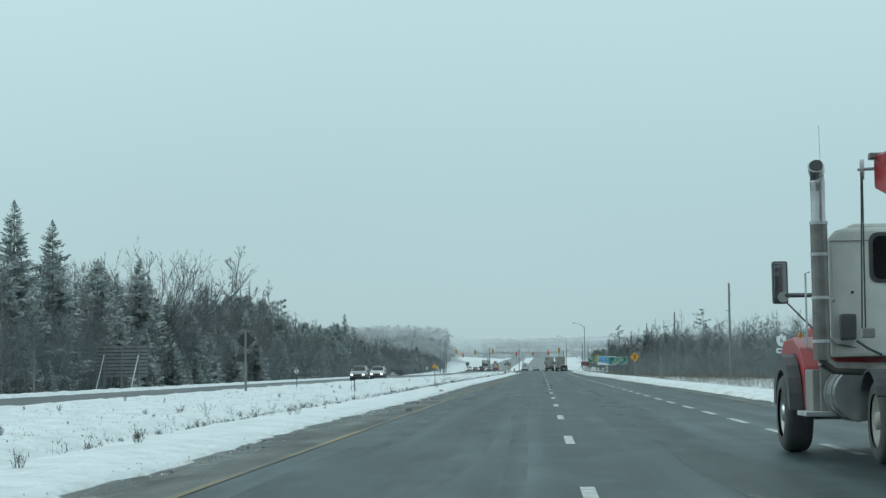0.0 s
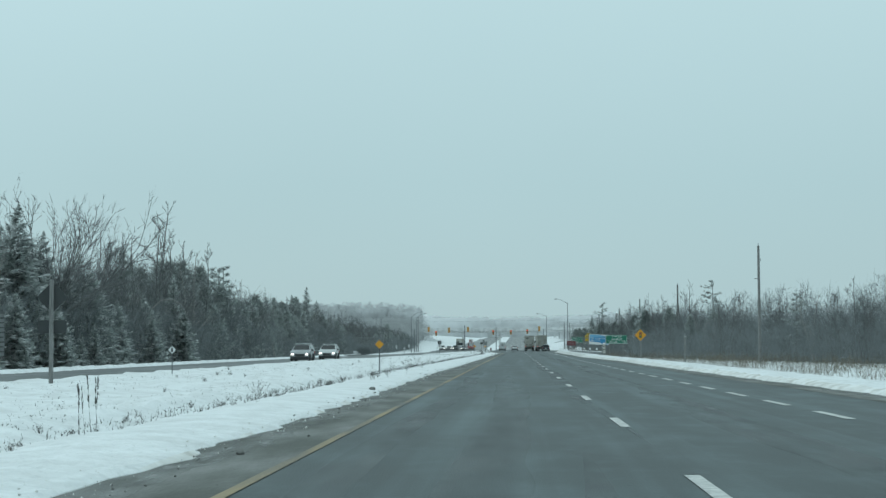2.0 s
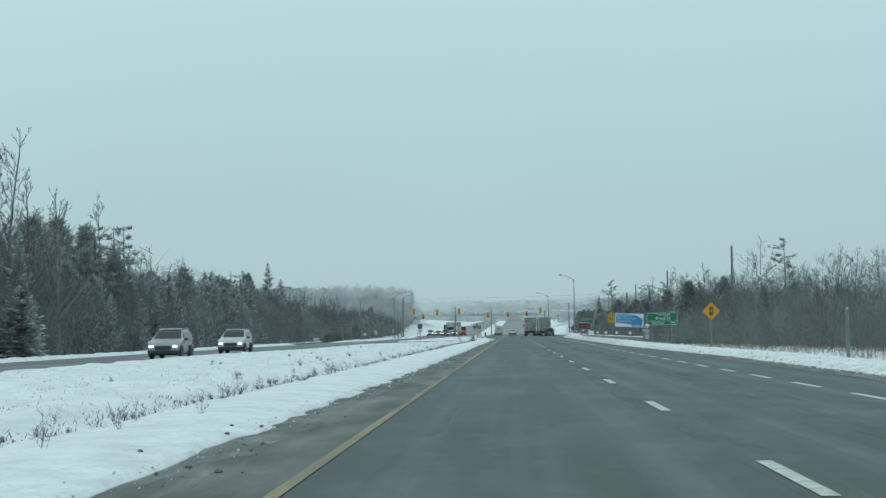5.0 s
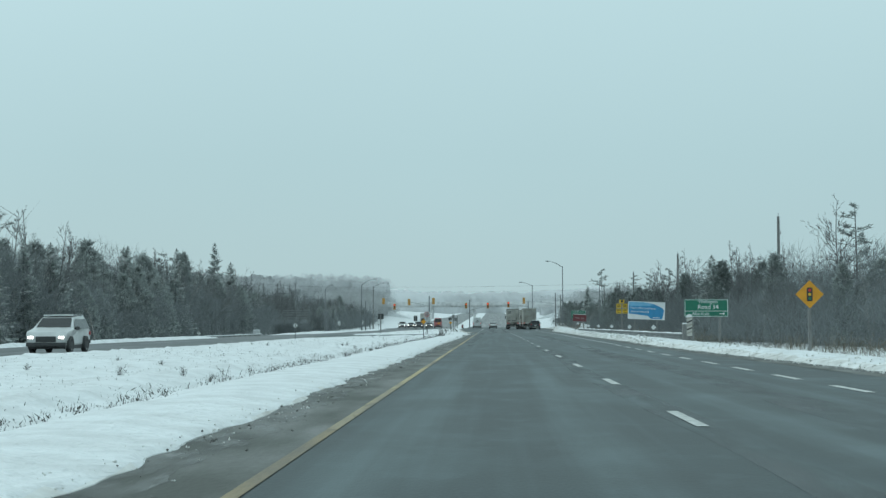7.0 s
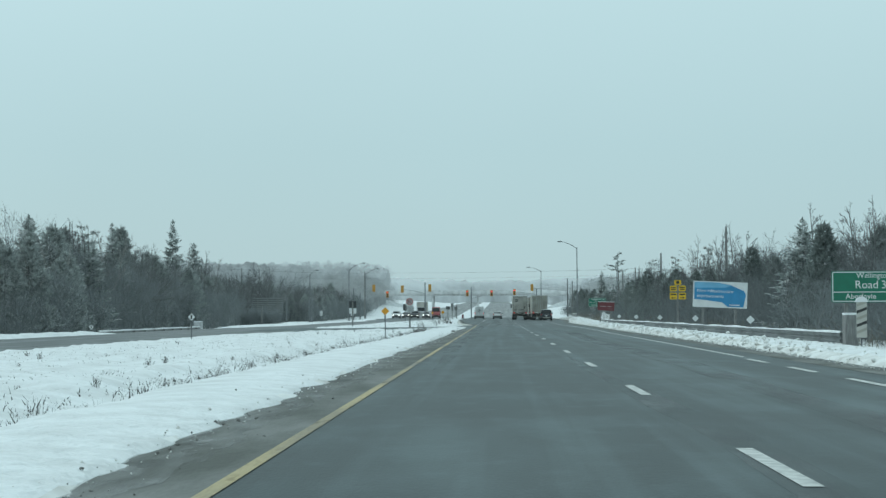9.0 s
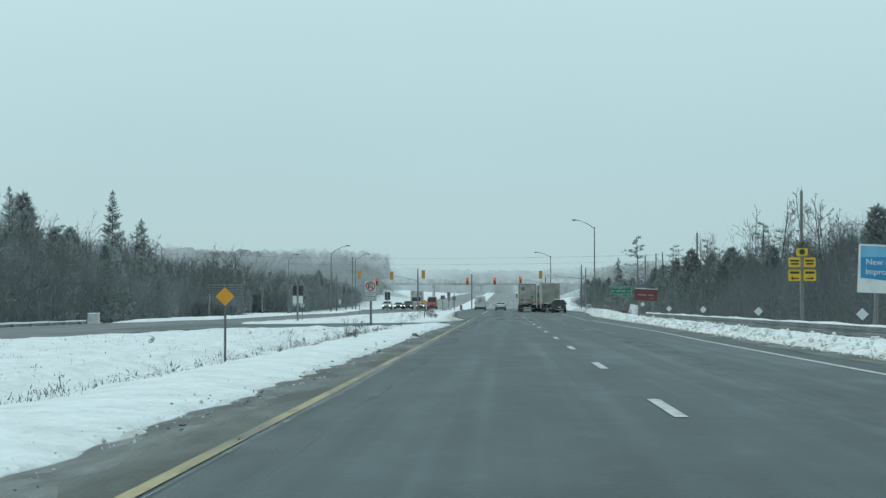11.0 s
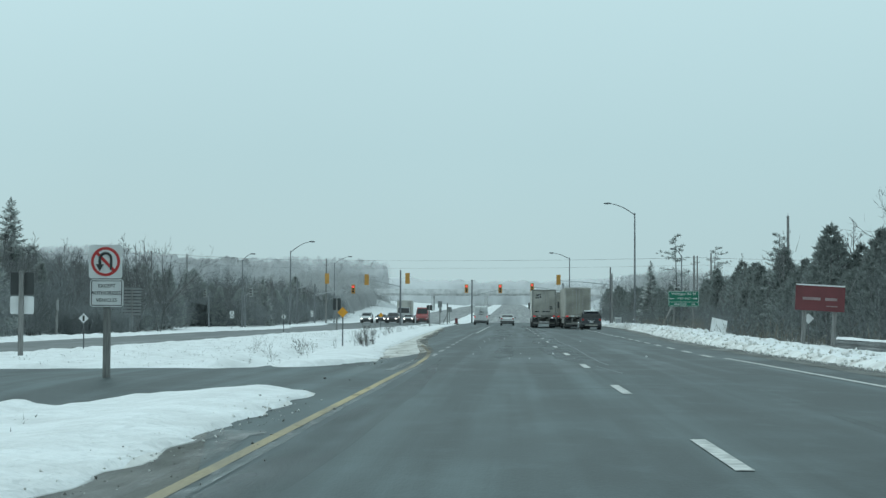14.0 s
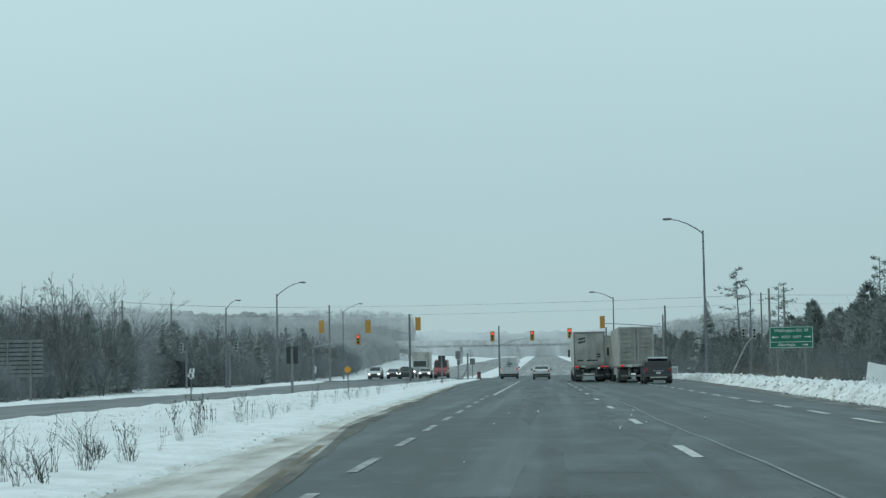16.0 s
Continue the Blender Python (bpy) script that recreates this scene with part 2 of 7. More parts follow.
# Needle and brush base colours are raised to imitate haze over the woods.
M_NEEDLE = snow_dusted(mat("spruce_needles", (0.41, 0.445, 0.435), 0.85, scale=1.5, vary=0.25, bump=0.2), 0.85, 0.42, 1.3)
M_PINE = snow_dusted(mat("pine_needles", (0.39, 0.42, 0.41), 0.85, scale=1.5, vary=0.25, bump=0.2), 0.25, 0.45, 1.1)
M_BRUSH = mat("haze_pale_brush", (0.235, 0.255, 0.26), 0.95, scale=0.4, vary=0.25, bump=0.1)
# Far woods carry the distance haze in a pale base colour.
M_FAR = mat("haze_pale_far_wood", (0.60, 0.61, 0.62), 0.95, scale=0.05, vary=0.3, bump=0.1)
M_CEDAR = mat("cedar_sprays", (0.265, 0.295, 0.285), 0.85, scale=1.5, vary=0.3, bump=0.2)
# Darker tone of the bare brush, for the right side from y = 296.
M_DARKBRUSH = mat("dark_bare_brush", (0.17, 0.186, 0.19), 0.95, scale=0.4, vary=0.25, bump=0.1)
# Farthest woods: haze painted in as a near-white base colour.
M_HAZE = mat("haze_white_far_wood", (0.78, 0.79, 0.80), 0.95, scale=0.05, vary=0.15, bump=0.1)
# Middle-distance woods: a thinner haze, again put into the base colour.
M_MID = mat("haze_pale_middle_wood", (0.46, 0.47, 0.475), 0.95, scale=0.05, vary=0.3, bump=0.1)


def thin(m, through_amt=0.45):
    """Needles and fine twigs pass part of the light that falls on their far side."""
    nt = m.node_tree
    b, out = nt.nodes["Principled BSDF"], nt.nodes["Material Output"]
    tl, mx = nt.nodes.new("ShaderNodeBsdfTranslucent"), nt.nodes.new("ShaderNodeMixShader")
    mx.inputs[0].default_value = through_amt
    nt.links.new(b.inputs["Base Color"].links[0].from_socket, tl.inputs["Color"])
    nt.links.new(b.outputs[0], mx.inputs[1]), nt.links.new(tl.outputs[0], mx.inputs[2]), nt.links.new(mx.outputs[0], out.inputs["Surface"])


for m in (M_BRUSH, M_DARKBRUSH, M_CEDAR, M_NEEDLE, M_PINE, M_TWIG, M_FAR, M_MID, M_HAZE):
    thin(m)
M_WEED = mat("dry_weeds", (0.085, 0.083, 0.076), 0.9, scale=5, vary=0.4, bump=0.1)
M_REED = mat("dry_reeds", (0.19, 0.165, 0.13), 0.9, scale=1, vary=0.3, bump=0.1)
M_STONE = mat("grey_stone", (0.17, 0.168, 0.16), 0.9, scale=4, vary=0.3, bump=0.4)
# Bridge concrete is coloured paler than it is, as if seen through haze.
M_CONC = snow_dusted(mat("haze_pale_concrete", (0.72, 0.72, 0.72), 0.85, scale=0.6, vary=0.2, bump=0.2), 0.8, 0.7, 0.3)
M_TYRE = mat("tyre_rubber", (0.06, 0.06, 0.06), 0.85, scale=3, vary=0.3, bump=0.2, dirt=(0.14, 0.135, 0.13), dirt_amt=0.5)
M_CHROME = mat("dull_chrome", (0.50, 0.51, 0.52), 0.28, 0.95, scale=3, vary=0.25, bump=0.02, dirt=(0.2, 0.19, 0.18), dirt_amt=0.4)
M_BLACKP = mat("black_plastic", (0.06, 0.062, 0.064), 0.55, scale=4, vary=0.25, bump=0.05, dirt=(0.12, 0.12, 0.12), dirt_amt=0.35)
M_GLASS = mat("dark_window_glass", (0.015, 0.018, 0.020), 0.08, scale=2, vary=0.2, bump=0.0)
M_REDP = mat("red_truck_paint", (0.36, 0.022, 0.028), 0.4, scale=1.5, vary=0.2, bump=0.02, dirt=(0.16, 0.12, 0.11), dirt_amt=0.5, coat=0.2)
M_CREAM = mat("cream_cab_paint", (0.63, 0.64, 0.60), 0.45, scale=1.2, vary=0.12, bump=0.02, dirt=(0.30, 0.29, 0.27), dirt_amt=0.45, coat=0.2)
M_TRAILER = mat("dirty_white_trailer", (0.50, 0.49, 0.45), 0.55, scale=0.9, vary=0.15, bump=0.05, dirt=(0.26, 0.245, 0.22), dirt_amt=0.7)
M_TRAILER2 = mat("grimy_beige_trailer", (0.36, 0.35, 0.31), 0.6, scale=0.9, vary=0.15, bump=0.05, dirt=(0.20, 0.19, 0.17), dirt_amt=0.7)
M_STACK = mat("sooty_steel", (0.20, 0.19, 0.18), 0.45, 0.7, scale=4, vary=0.3, bump=0.1, dirt=(0.09, 0.085, 0.08), dirt_amt=0.6)
M_GRIME = mat("grimy_underbody", (0.24, 0.237, 0.222), 0.85, scale=3, vary=0.3, bump=0.2, dirt=(0.26, 0.25, 0.23), dirt_amt=0.6)


def glow(name, color, strength):
    m = mat(name, color, 0.3, scale=3, vary=0.1, bump=0.0)
    b = m.node_tree.nodes["Principled BSDF"]
    b.inputs["Emission Color"].default_value, b.inputs["Emission Strength"].default_value = (*color, 1), strength
    return m


M_REDLAMP = glow("lit_red_lens", (1.0, 0.045, 0.06), 1.6)
M_TAIL = glow("lit_tail_lamp", (0.9, 0.03, 0.03), 0.35)
M_HEAD = glow("lit_headlamp", (1.0, 0.97, 0.9), 3.5)
M_LAMPOFF = mat("dark_lens", (0.02, 0.022, 0.022), 0.25, scale=3, vary=0.1, bump=0.0)
M_SIGYEL = mat("yellow_signal_housing", (0.56, 0.285, 0.06), 0.5, scale=4, vary=0.15, bump=0.02)


def paint(name, color):
    return mat(name, color, 0.35, scale=1.5, vary=0.12, bump=0.01, dirt=tuple(0.5 * v + 0.09 for v in color), dirt_amt=0.5, coat=0.3)


# ---- mesh helpers ----
def mesh_ob(name, verts, faces, material, parent=None, label="", smooth=False):
    me = bpy.data.meshes.new(name)
    me.from_pydata([tuple(v) for v in verts], [], [tuple(f) for f in faces])
    me.materials.append(material)
    if smooth:
        me.polygons.foreach_set("use_smooth", [True] * len(me.polygons))
    ob = new(name, me)
    if parent:
        ob.parent = parent
    if label:
        ob["label"] = label
    return ob


def part(name, bm, material, parent=None, label="", smooth=False):
    me = bpy.data.meshes.new(name)
    bm.to_mesh(me)
    bm.free()
    me.materials.append(material)
    if smooth:
        me.polygons.foreach_set("use_smooth", [True] * len(me.polygons))
    ob = new(name, me)
    if parent:
        ob.parent = parent
    if label:
        ob["label"] = label
    return ob


def add_box(bm, c, s, m=None, bevel=0.0):
    got = bmesh.ops.create_cube(bm, size=1.0, matrix=Matrix.Translation(c) @ (m or Matrix()) @ Matrix.Diagonal((*s, 1)))
    if bevel:
        es = list({e for v in got["verts"] for e in v.link_edges})
        bmesh.ops.bevel(bm, geom=es, offset=bevel, segments=2, affect="EDGES", profile=0.6)
    return bm


def box(c, s, bevel=0.0, m=None):
    return add_box(bmesh.new(), c, s, m, bevel)


def add_tube(bm, pts, radii, n=8, cap=True):
    """A round bar through pts; one radius or one a point."""
    pts = [Vector(p) for p in pts]
    radii = radii if isinstance(radii, (list, tuple)) else [radii] * len(pts)
    rings = []
    for i, p in enumerate(pts):
        d = (pts[min(i + 1, len(pts) - 1)] - pts[max(i - 1, 0)]).normalized()
        a = d.cross(Vector((0, 0, 1)) if abs(d.z) < 0.9 else Vector((1, 0, 0))).normalized()
        b = d.cross(a)
        rings.append([bm.verts.new(p + radii[i] * (math.cos(k * 2 * math.pi / n) * a + math.sin(k * 2 * math.pi / n) * b)) for k in range(n)])
    for r, q in zip(rings, rings[1:]):
        for k in range(n):
            bm.faces.new((r[k], r[(k + 1) % n], q[(k + 1) % n], q[k]))
    if cap:
        bm.faces.new(rings[0][::-1]), bm.faces.new(rings[-1])
    return bm


def tube(pts, radii, n=8):
    return add_tube(bmesh.new(), pts, radii, n)


def prism(outline, depth, axis="y", at=0.0, bevel=0.0):
    """A flat outline given in (u, v), pushed out by depth: along y the outline lies in x, z; along x in y, z; along z in x, y."""
    bm = bmesh.new()
    place = {"y": lambda u, v, w: (u, w, v), "x": lambda u, v, w: (w, u, v), "z": lambda u, v, w: (u, v, w)}[axis]
    a = [bm.verts.new(place(u, v, at)) for u, v in outline]
    b = [bm.verts.new(place(u, v, at + depth)) for u, v in outline]
    bm.faces.new(a), bm.faces.new(b[::-1])
    for i in range(len(a)):
        j = (i + 1) % len(a)
        bm.faces.new((a[j], a[i], b[i], b[j]))
    bmesh.ops.recalc_face_normals(bm, faces=bm.faces[:])
    if bevel:
        bmesh.ops.bevel(bm, geom=bm.edges[:], offset=bevel, segments=2, affect="EDGES", profile=0.6)
    return bm


def word_mesh(name, text, size, material, depth):
    cu = bpy.data.curves.new(name, "FONT")
    cu.body, cu.size, cu.align_x, cu.align_y, cu.extrude, cu.resolution_u = text, size, "LEFT", "CENTER", depth, 3
    tmp = new("tmp_text", cu)
    me = bpy.data.meshes.new_from_object(tmp)
    bpy.data.objects.remove(tmp)
    bpy.data.curves.remove(cu)
    me.materials.clear()
    me.materials.append(material)
    return me, max(v.co.x for v in me.vertices)


def lettering(name, text, size, material, parent, place, depth=0.004, align="CENTER"):
    """Words in the built-in font, one part a word, standing upright in the x, z plane and facing -y."""
    words = [(w, *word_mesh(name, w, size, material, depth)) for w in text.split()]
    gap = 0.28 * size * (1 + text.count("  "))
    total = sum(w[2] for w in words) + gap * (len(words) - 1)
    x = place[0] - (total / 2 if align == "CENTER" else 0)
    for w, me, width in words:
        ob = new(name, me)
        ob.parent = parent
        ob.matrix_local = pose(x, place[1], place[2], 90, 0, 0)
        x += width + gap


def thing(name, at, label, category, group="", yaw=0.0):
    ob = new(name)
    ob.empty_display_size = 0.3
    ob.matrix_world = pose(*at, 0, 0, yaw)
    return tagged(ob, label, category, group)

# ---- the lie of the land ----
def curve(y, table):
    return np.interp(y, [p[0] for p in table], [p[1] for p in table])


def hill(y):
    """The highway climbs beyond the crossing."""
    s = np.maximum(y - 565.0, 0.0)
    return 0.011 * s - 0.55 * (1 - np.exp(-s / 50.0))


PAVE_L = [(-200, -5.0), (20, -5.0), (36, -5.3), (65, -5.1), (80, -5.05), (95, -5.15), (119, -5.25), (150, -5.1), (170, -5.0), (180, -5.07), (191, -4.95), (205, -4.9), (240, -4.95), (268, -4.75), (285, -4.67), (306, -4.72), (316, -4.57), (328, -4.57), (340, -4.75), (345, -5.0), (352, -5.25), (362, -5.9), (372, -6.2), (398, -6.9), (420, -7.4), (470, -8.6), (520, -9.0), (590, -8.6), (700, -7.0), (4000, -6.5)]
PAVE_R = [(-200, 6.9), (89, 6.85), (101, 6.65), (142, 6.5), (175, 6.7), (194, 6.3), (214, 5.95), (230, 5.75), (250, 6.05), (300, 6.0), (330, 6.3), (360, 6.3), (388, 6.6), (421, 7.9), (470, 9.6), (530, 10.0), (590, 9.0), (700, 7.5), (4000, 7.0)]
BACK_N = [(-200, -19.3), (250, -19.8), (340, -19.3), (420, -17.8), (480, -15.0), (540, -13.0), (620, -13.0), (760, -13.5), (4000, -14.0)]
BACK_F = [(-200, -29.5), (250, -30.0), (340, -28.0), (400, -25.5), (470, -24.5), (540, -27.5), (640, -28.5), (760, -27.0), (4000, -25.0)]


def back_z(y):
    return np.interp(y, [0, 400, 520, 4000], [-0.16, -0.16, -0.02, -0.02]) + hill(y)


def ripple(x, y, s, seed=0.0):
    """Cheap smooth noise from a few sines, -1 to 1."""
    a = np.sin(x * 1.7 * s + 0.6 * np.sin(y * 0.9 * s + seed) + seed * 1.3) + np.sin(y * 1.3 * s + 1.7 * np.sin(x * 0.8 * s - seed))
    b = np.sin((x + y) * 2.9 * s + 2.1 * np.sin(y * 2.2 * s + seed)) + np.sin((x * 0.8 - y) * 3.7 * s + seed * 2.0)
    return (a + 0.6 * b) / 3.2


def smooth(e0, e1, v):
    t = np.clip((v - e0) / (e1 - e0), 0, 1)
    return t * t * (3 - 2 * t)


def land(x, y):
    """Height of the snowy ground; below the pavement where there is pavement."""
    x, y = np.asarray(x, float), np.asarray(y, float)
    base = hill(y)
    wob = 0.16 * ripple(x * 0.0, y, 0.8, 2.0) + 0.09 * ripple(x, y, 2.2, 0.7)
    pl, pr, bn, bf = curve(y, PAVE_L) + wob, curve(y, PAVE_R) + wob, curve(y, BACK_N) + wob * 1.5, curve(y, BACK_F) - wob * 1.5
    bz = back_z(y) - base
    # median: shoulder snow, a shallow furrow, then a gentle fall to the other carriageway
    u = np.clip((pl - x) / np.maximum(pl - bn, 0.5), 0, 1)
    med = (0.045 + 0.095 * smooth(0, 1.3, pl - x)) * (1 - u) + (bz + 0.16 - 0.12 * smooth(190, 250, y)) * u - (0.10 * np.exp(-((pl - 2.7 - x) / 0.5) ** 2) + 0.09 * np.exp(-((pl - 2.55 - x) / 0.16) ** 2) * (0.6 + 0.6 * ripple(x * 0, y, 0.7, 2.2)) - 0.07 * np.exp(-((pl - 3.7 - x) / 0.6) ** 2)) * (1 - smooth(300, 318, y) * (1 - smooth(336, 342, y))) + 0.06 * ripple(x, y, 0.9, 1.0) * smooth(1.4, 3, pl - x) + (0.008 + 0.075 * smooth(2.5, 3.4, pl - x)) * ripple(x, y, 2.7, 3.0) * smooth(0.3, 1.2, pl - x) + (0.006 + 0.022 * smooth(2.5, 3.2, pl - x)) * ripple(x, y, 4.2, 3.0) * smooth(0.2, 0.9, pl - x)
    lip = (0.09 - 0.06 * smooth(190, 250, y)) * np.exp(-((x - bn - 0.8) / 0.7) ** 2) * (1 + 0.8 * ripple(x, y, 1.5, 5.0))
    med = med + lip
    # crossover through the median
    yc0, yc1 = 330.0 - 3.0 * smooth(-6.3, -8.5, x) + 0.3 * ripple(x, y * 0, 1.3, 2.0), 342.2 + 0.3 * ripple(x, y * 0, 1.6, 4.0)
    side = 2.2 * np.exp(-np.maximum(x - bn, 0) / 1.6)
    south, north = side + 0.7 * np.exp(-np.maximum(pl - x, 0) / 0.5), side + 6.0 * np.exp(-np.maximum(pl - x, 0) / 0.8)
    cross = smooth(yc0 - south - 0.5, yc0 - south + 0.5, y) * (1 - smooth(yc1 + north - 0.5, yc1 + north + 0.5, y))
    med = med - cross * 0.32 - 0.12 * smooth(292, 316, y) * (1 - smooth(331, 336, y)) * smooth(0.8, 3, pl - x)
    # right side: ploughed bank, then a fall to a wet brushy flat
    bank = curve(y, [(-200, 0.10), (190, 0.13), (235, 0.18), (355, 0.20), (395, 0.42), (480, 0.45), (540, 0.2), (4000, 0.2)])
    v = x - pr
    lump = np.abs(ripple(x, y, 2.3, 1.5)) * 0.55 + np.abs(ripple(x, y, 5.2, 6.0)) * 0.4
    right = 0.06 + bank * smooth(0, 0.9, v) * (1 - 0.6 * smooth(1.6, 3.2, v)) * (0.62 + lump) - 0.75 * smooth(2.6, 8.0, v)
    right = right + 0.12 * ripple(x, y, 0.8, 2.5) * smooth(3, 7, v)
    # far side of the other carriageway
    w = bf - x
    left = bz + 0.10 + 0.10 * np.exp(-((w - 1.0) / 0.8) ** 2) * (1 + ripple(x, y, 1.2, 0.3)) - 0.85 * smooth(1.5, 7.5, w) - (0.17 * smooth(0.0, 0.3, w) + 0.35 * smooth(0.4, 1.5, w)) * smooth(302, 310, y) * (1 - smooth(350, 358, y)) + 0.1 * ripple(x, y, 0.7, 1.1) * smooth(3, 6, w)
    z = np.where(x > pr, right, np.where(x > pl, -0.14, np.where(x > bn, med, np.where(x > bf, bz - 0.14, left))))
    e = 0.3
    for edge, side in ((pl, 1), (pr, -1), (bf, 1), (bn, -1)):
        inside = smooth(-e, 0, (x - edge) * side)
        low = bz - 0.14 if edge is bf or edge is bn else -0.14
        z = np.where(np.abs(x - edge) < e, z * (1 - inside) + low * inside, z)
    # cross road cutting through both carriageways
    cr = smooth(540, 546, y) * (1 - smooth(566, 572, y)) * (1 - smooth(31, 40, np.abs(x)))
    z = z * (1 - cr) + (-0.14) * cr
    # banks and rising country beyond the overpass, both sides
    out = np.maximum(x - 14, 0) + np.maximum(-30 - x, 0)
    z = z + smooth(640, 900, y) * (1 - smooth(905, 960, y)) * np.minimum(out * 0.13, 6.0)
    z = z + smooth(880, 1300, y) * np.minimum(out * 0.06, 14.0)
    z = z + smooth(300, 1500, np.abs(x)) * 6.0 * (0.6 + 0.4 * ripple(x, y, 0.004, 1.0))
    return z + base


def steps(marks):
    out = []
    for a, b, s in marks:
        out += list(np.arange(a, b, s))
    return np.array(out + [marks[-1][1]])


def ground_at(x, y):
    return float(land(np.array([x]), np.array([y]))[0])


xs = steps([(-2600, -400, 200), (-400, -100, 25), (-100, -42, 4), (-42, -32, 2), (-32, -27, 0.5), (-27, -21, 2), (-21, -10, 0.55), (-10, -4.5, 0.16), (-4.5, 5.2, 3.2), (5.2, 11, 0.15), (11, 18, 0.6), (18, 60, 3), (60, 300, 20), (300, 2600, 200)])
ys = steps([(-160, -10, 6), (-10, 60, 0.9), (60, 180, 0.65), (180, 400, 0.6), (400, 470, 0.65), (470, 600, 1.5), (600, 960, 8), (960, 3600, 60)])
gx, gy = np.meshgrid(xs, ys)
gz = land(gx, gy)
nx, ny = len(xs), len(ys)
idx = np.arange(nx * ny).reshape(ny, nx)
quads = np.stack([idx[:-1, :-1], idx[:-1, 1:], idx[1:, 1:], idx[1:, :-1]], -1).reshape(-1, 4)
gm = bpy.data.meshes.new("ground")
gm.vertices.add(nx * ny)
gm.vertices.foreach_set("co", np.stack([gx, gy, gz], -1).ravel().astype(np.float32))
gm.loops.add(quads.size)
gm.loops.foreach_set("vertex_index", quads.ravel().astype(np.int32))
gm.polygons.add(len(quads))
gm.polygons.foreach_set("loop_start", np.arange(0, quads.size, 4, dtype=np.int32))
gm.update(calc_edges=True)
gm.polygons.foreach_set("use_smooth", [True] * len(quads))
gm.materials.append(M_SNOW)
gm.materials.append(M_DIRTY)
cx, cy = gx[:-1, :-1].ravel(), gy[:-1, :-1].ravel()
dirty = (cx - curve(cy, PAVE_R) > -0.5) & (cx - curve(cy, PAVE_R) < 0.55) & (cy > -20) & (cy < 640)
dirty |= (curve(cy, PAVE_L) - cx > -0.5) & (curve(cy, PAVE_L) - cx < 0.22 + 0.2 * ripple(cx, cy, 1.1, 0.4)) & (cy < 640)
gm.polygons.foreach_set("material_index", dirty.astype(np.int32))
ground = tagged(new("ground", gm), "snow-covered ground, median and ploughed banks beside the highway", "snowy ground", kind="structure")


def ribbon(name, left, right, y0, y1, step, z, material, label, category, cols=2):
    """A paved strip between two edge curves."""
    yy = np.arange(y0, y1 + step, step)
    verts, faces = [], []
    for y in yy:
        a, b = float(left(y)), float(right(y))
        verts += [(a + (b - a) * k / cols, float(y), float(z(y))) for k in range(cols + 1)]
    n = cols + 1
    for i in range(len(yy) - 1):
        faces += [(i * n + k, i * n + k + 1, (i + 1) * n + k + 1, (i + 1) * n + k) for k in range(cols)]
    return tagged(mesh_ob(name, verts, faces, material), label, category, kind="structure")


ribbon("road", lambda y: curve(y, PAVE_L) - 0.9, lambda y: curve(y, PAVE_R) + 0.9, -160, 338, 2, hill, M_ROAD, "grey salted asphalt highway with faint snow dust", "road")
ribbon("road_approach", lambda y: curve(y, PAVE_L) - 0.9, lambda y: curve(y, PAVE_R) + 0.9, 338, 600, 2, hill, M_ROAD3, "older dark asphalt with dusty patches before the crossing", "road")
ribbon("shoulder_left", lambda y: curve(y, PAVE_L) - 0.9, lambda y: float(np.interp(y, [0, 316, 327, 341, 350, 358, 365, 372, 382], [-4.06, -4.06, -5.9, -5.9, -4.2, -4.5, -4.95, -5.45, -6.4])), -160, 326, 2, lambda y: hill(y) + 0.006, M_SHOULDER, "gritty paved shoulder beside the snowy median", "shoulder")
ribbon("shoulder_packed", lambda y: curve(y, PAVE_L) - 0.9, lambda y: float(np.interp(y, [347, 352, 358, 365, 372, 382, 470], [-5.7, -4.9, -4.45, -4.8, -5.3, -6.0, -8.4])) + 0.05 * math.sin(y * 0.31), 347, 470, 0.8, lambda y: hill(y) + 0.007, M_PACKED, "shoulder under brown packed snow and grit", "shoulder")
ribbon("shoulder_right", lambda y: curve(y, PAVE_R) - 0.75, lambda y: curve(y, PAVE_R) + 0.9, -160, 540, 4, lambda y: hill(y) + 0.006, M_SHOULDER, "gritty paved shoulder beside the ploughed snow bank", "shoulder")
ribbon("road_oncoming", lambda y: curve(y, BACK_F) - 0.9, lambda y: curve(y, BACK_N) + 0.9, -160, 600, 5, back_z, M_ROAD2, "worn grey asphalt of the oncoming carriageway", "road")
ribbon("road_far", lambda y: curve(y, PAVE_L) - 0.9, lambda y: curve(y, PAVE_R) + 0.9, 600, 3000, 20, hill, M_FARROAD, "snow-dusted highway climbing beyond the crossing, coloured paler for haze", "road")
ribbon("road_oncoming_far", lambda y: curve(y, BACK_F) - 0.9, lambda y: curve(y, BACK_N) + 0.9, 600, 3000, 20, back_z, M_FARROAD, "snow-dusted oncoming carriageway beyond the crossing, coloured paler for haze", "road")
crossover = ribbon("road_crossover", lambda y: -22.0, lambda y: -4.6, 320, 346, 2, lambda y: hill(y) - 0.03, M_ROAD, "asphalt emergency crossover through the median", "road", cols=8)
for v in crossover.data.vertices:
    v.co.z = np.interp(v.co.x, [-22, -18.5, -6], [-0.155, -0.155, -0.02]) - 0.14 * (1 - float(smooth(329, 335, v.co.y))) * float(smooth(-6.2, -8.5, v.co.x)) * float(smooth(-18.5, -15, v.co.x))
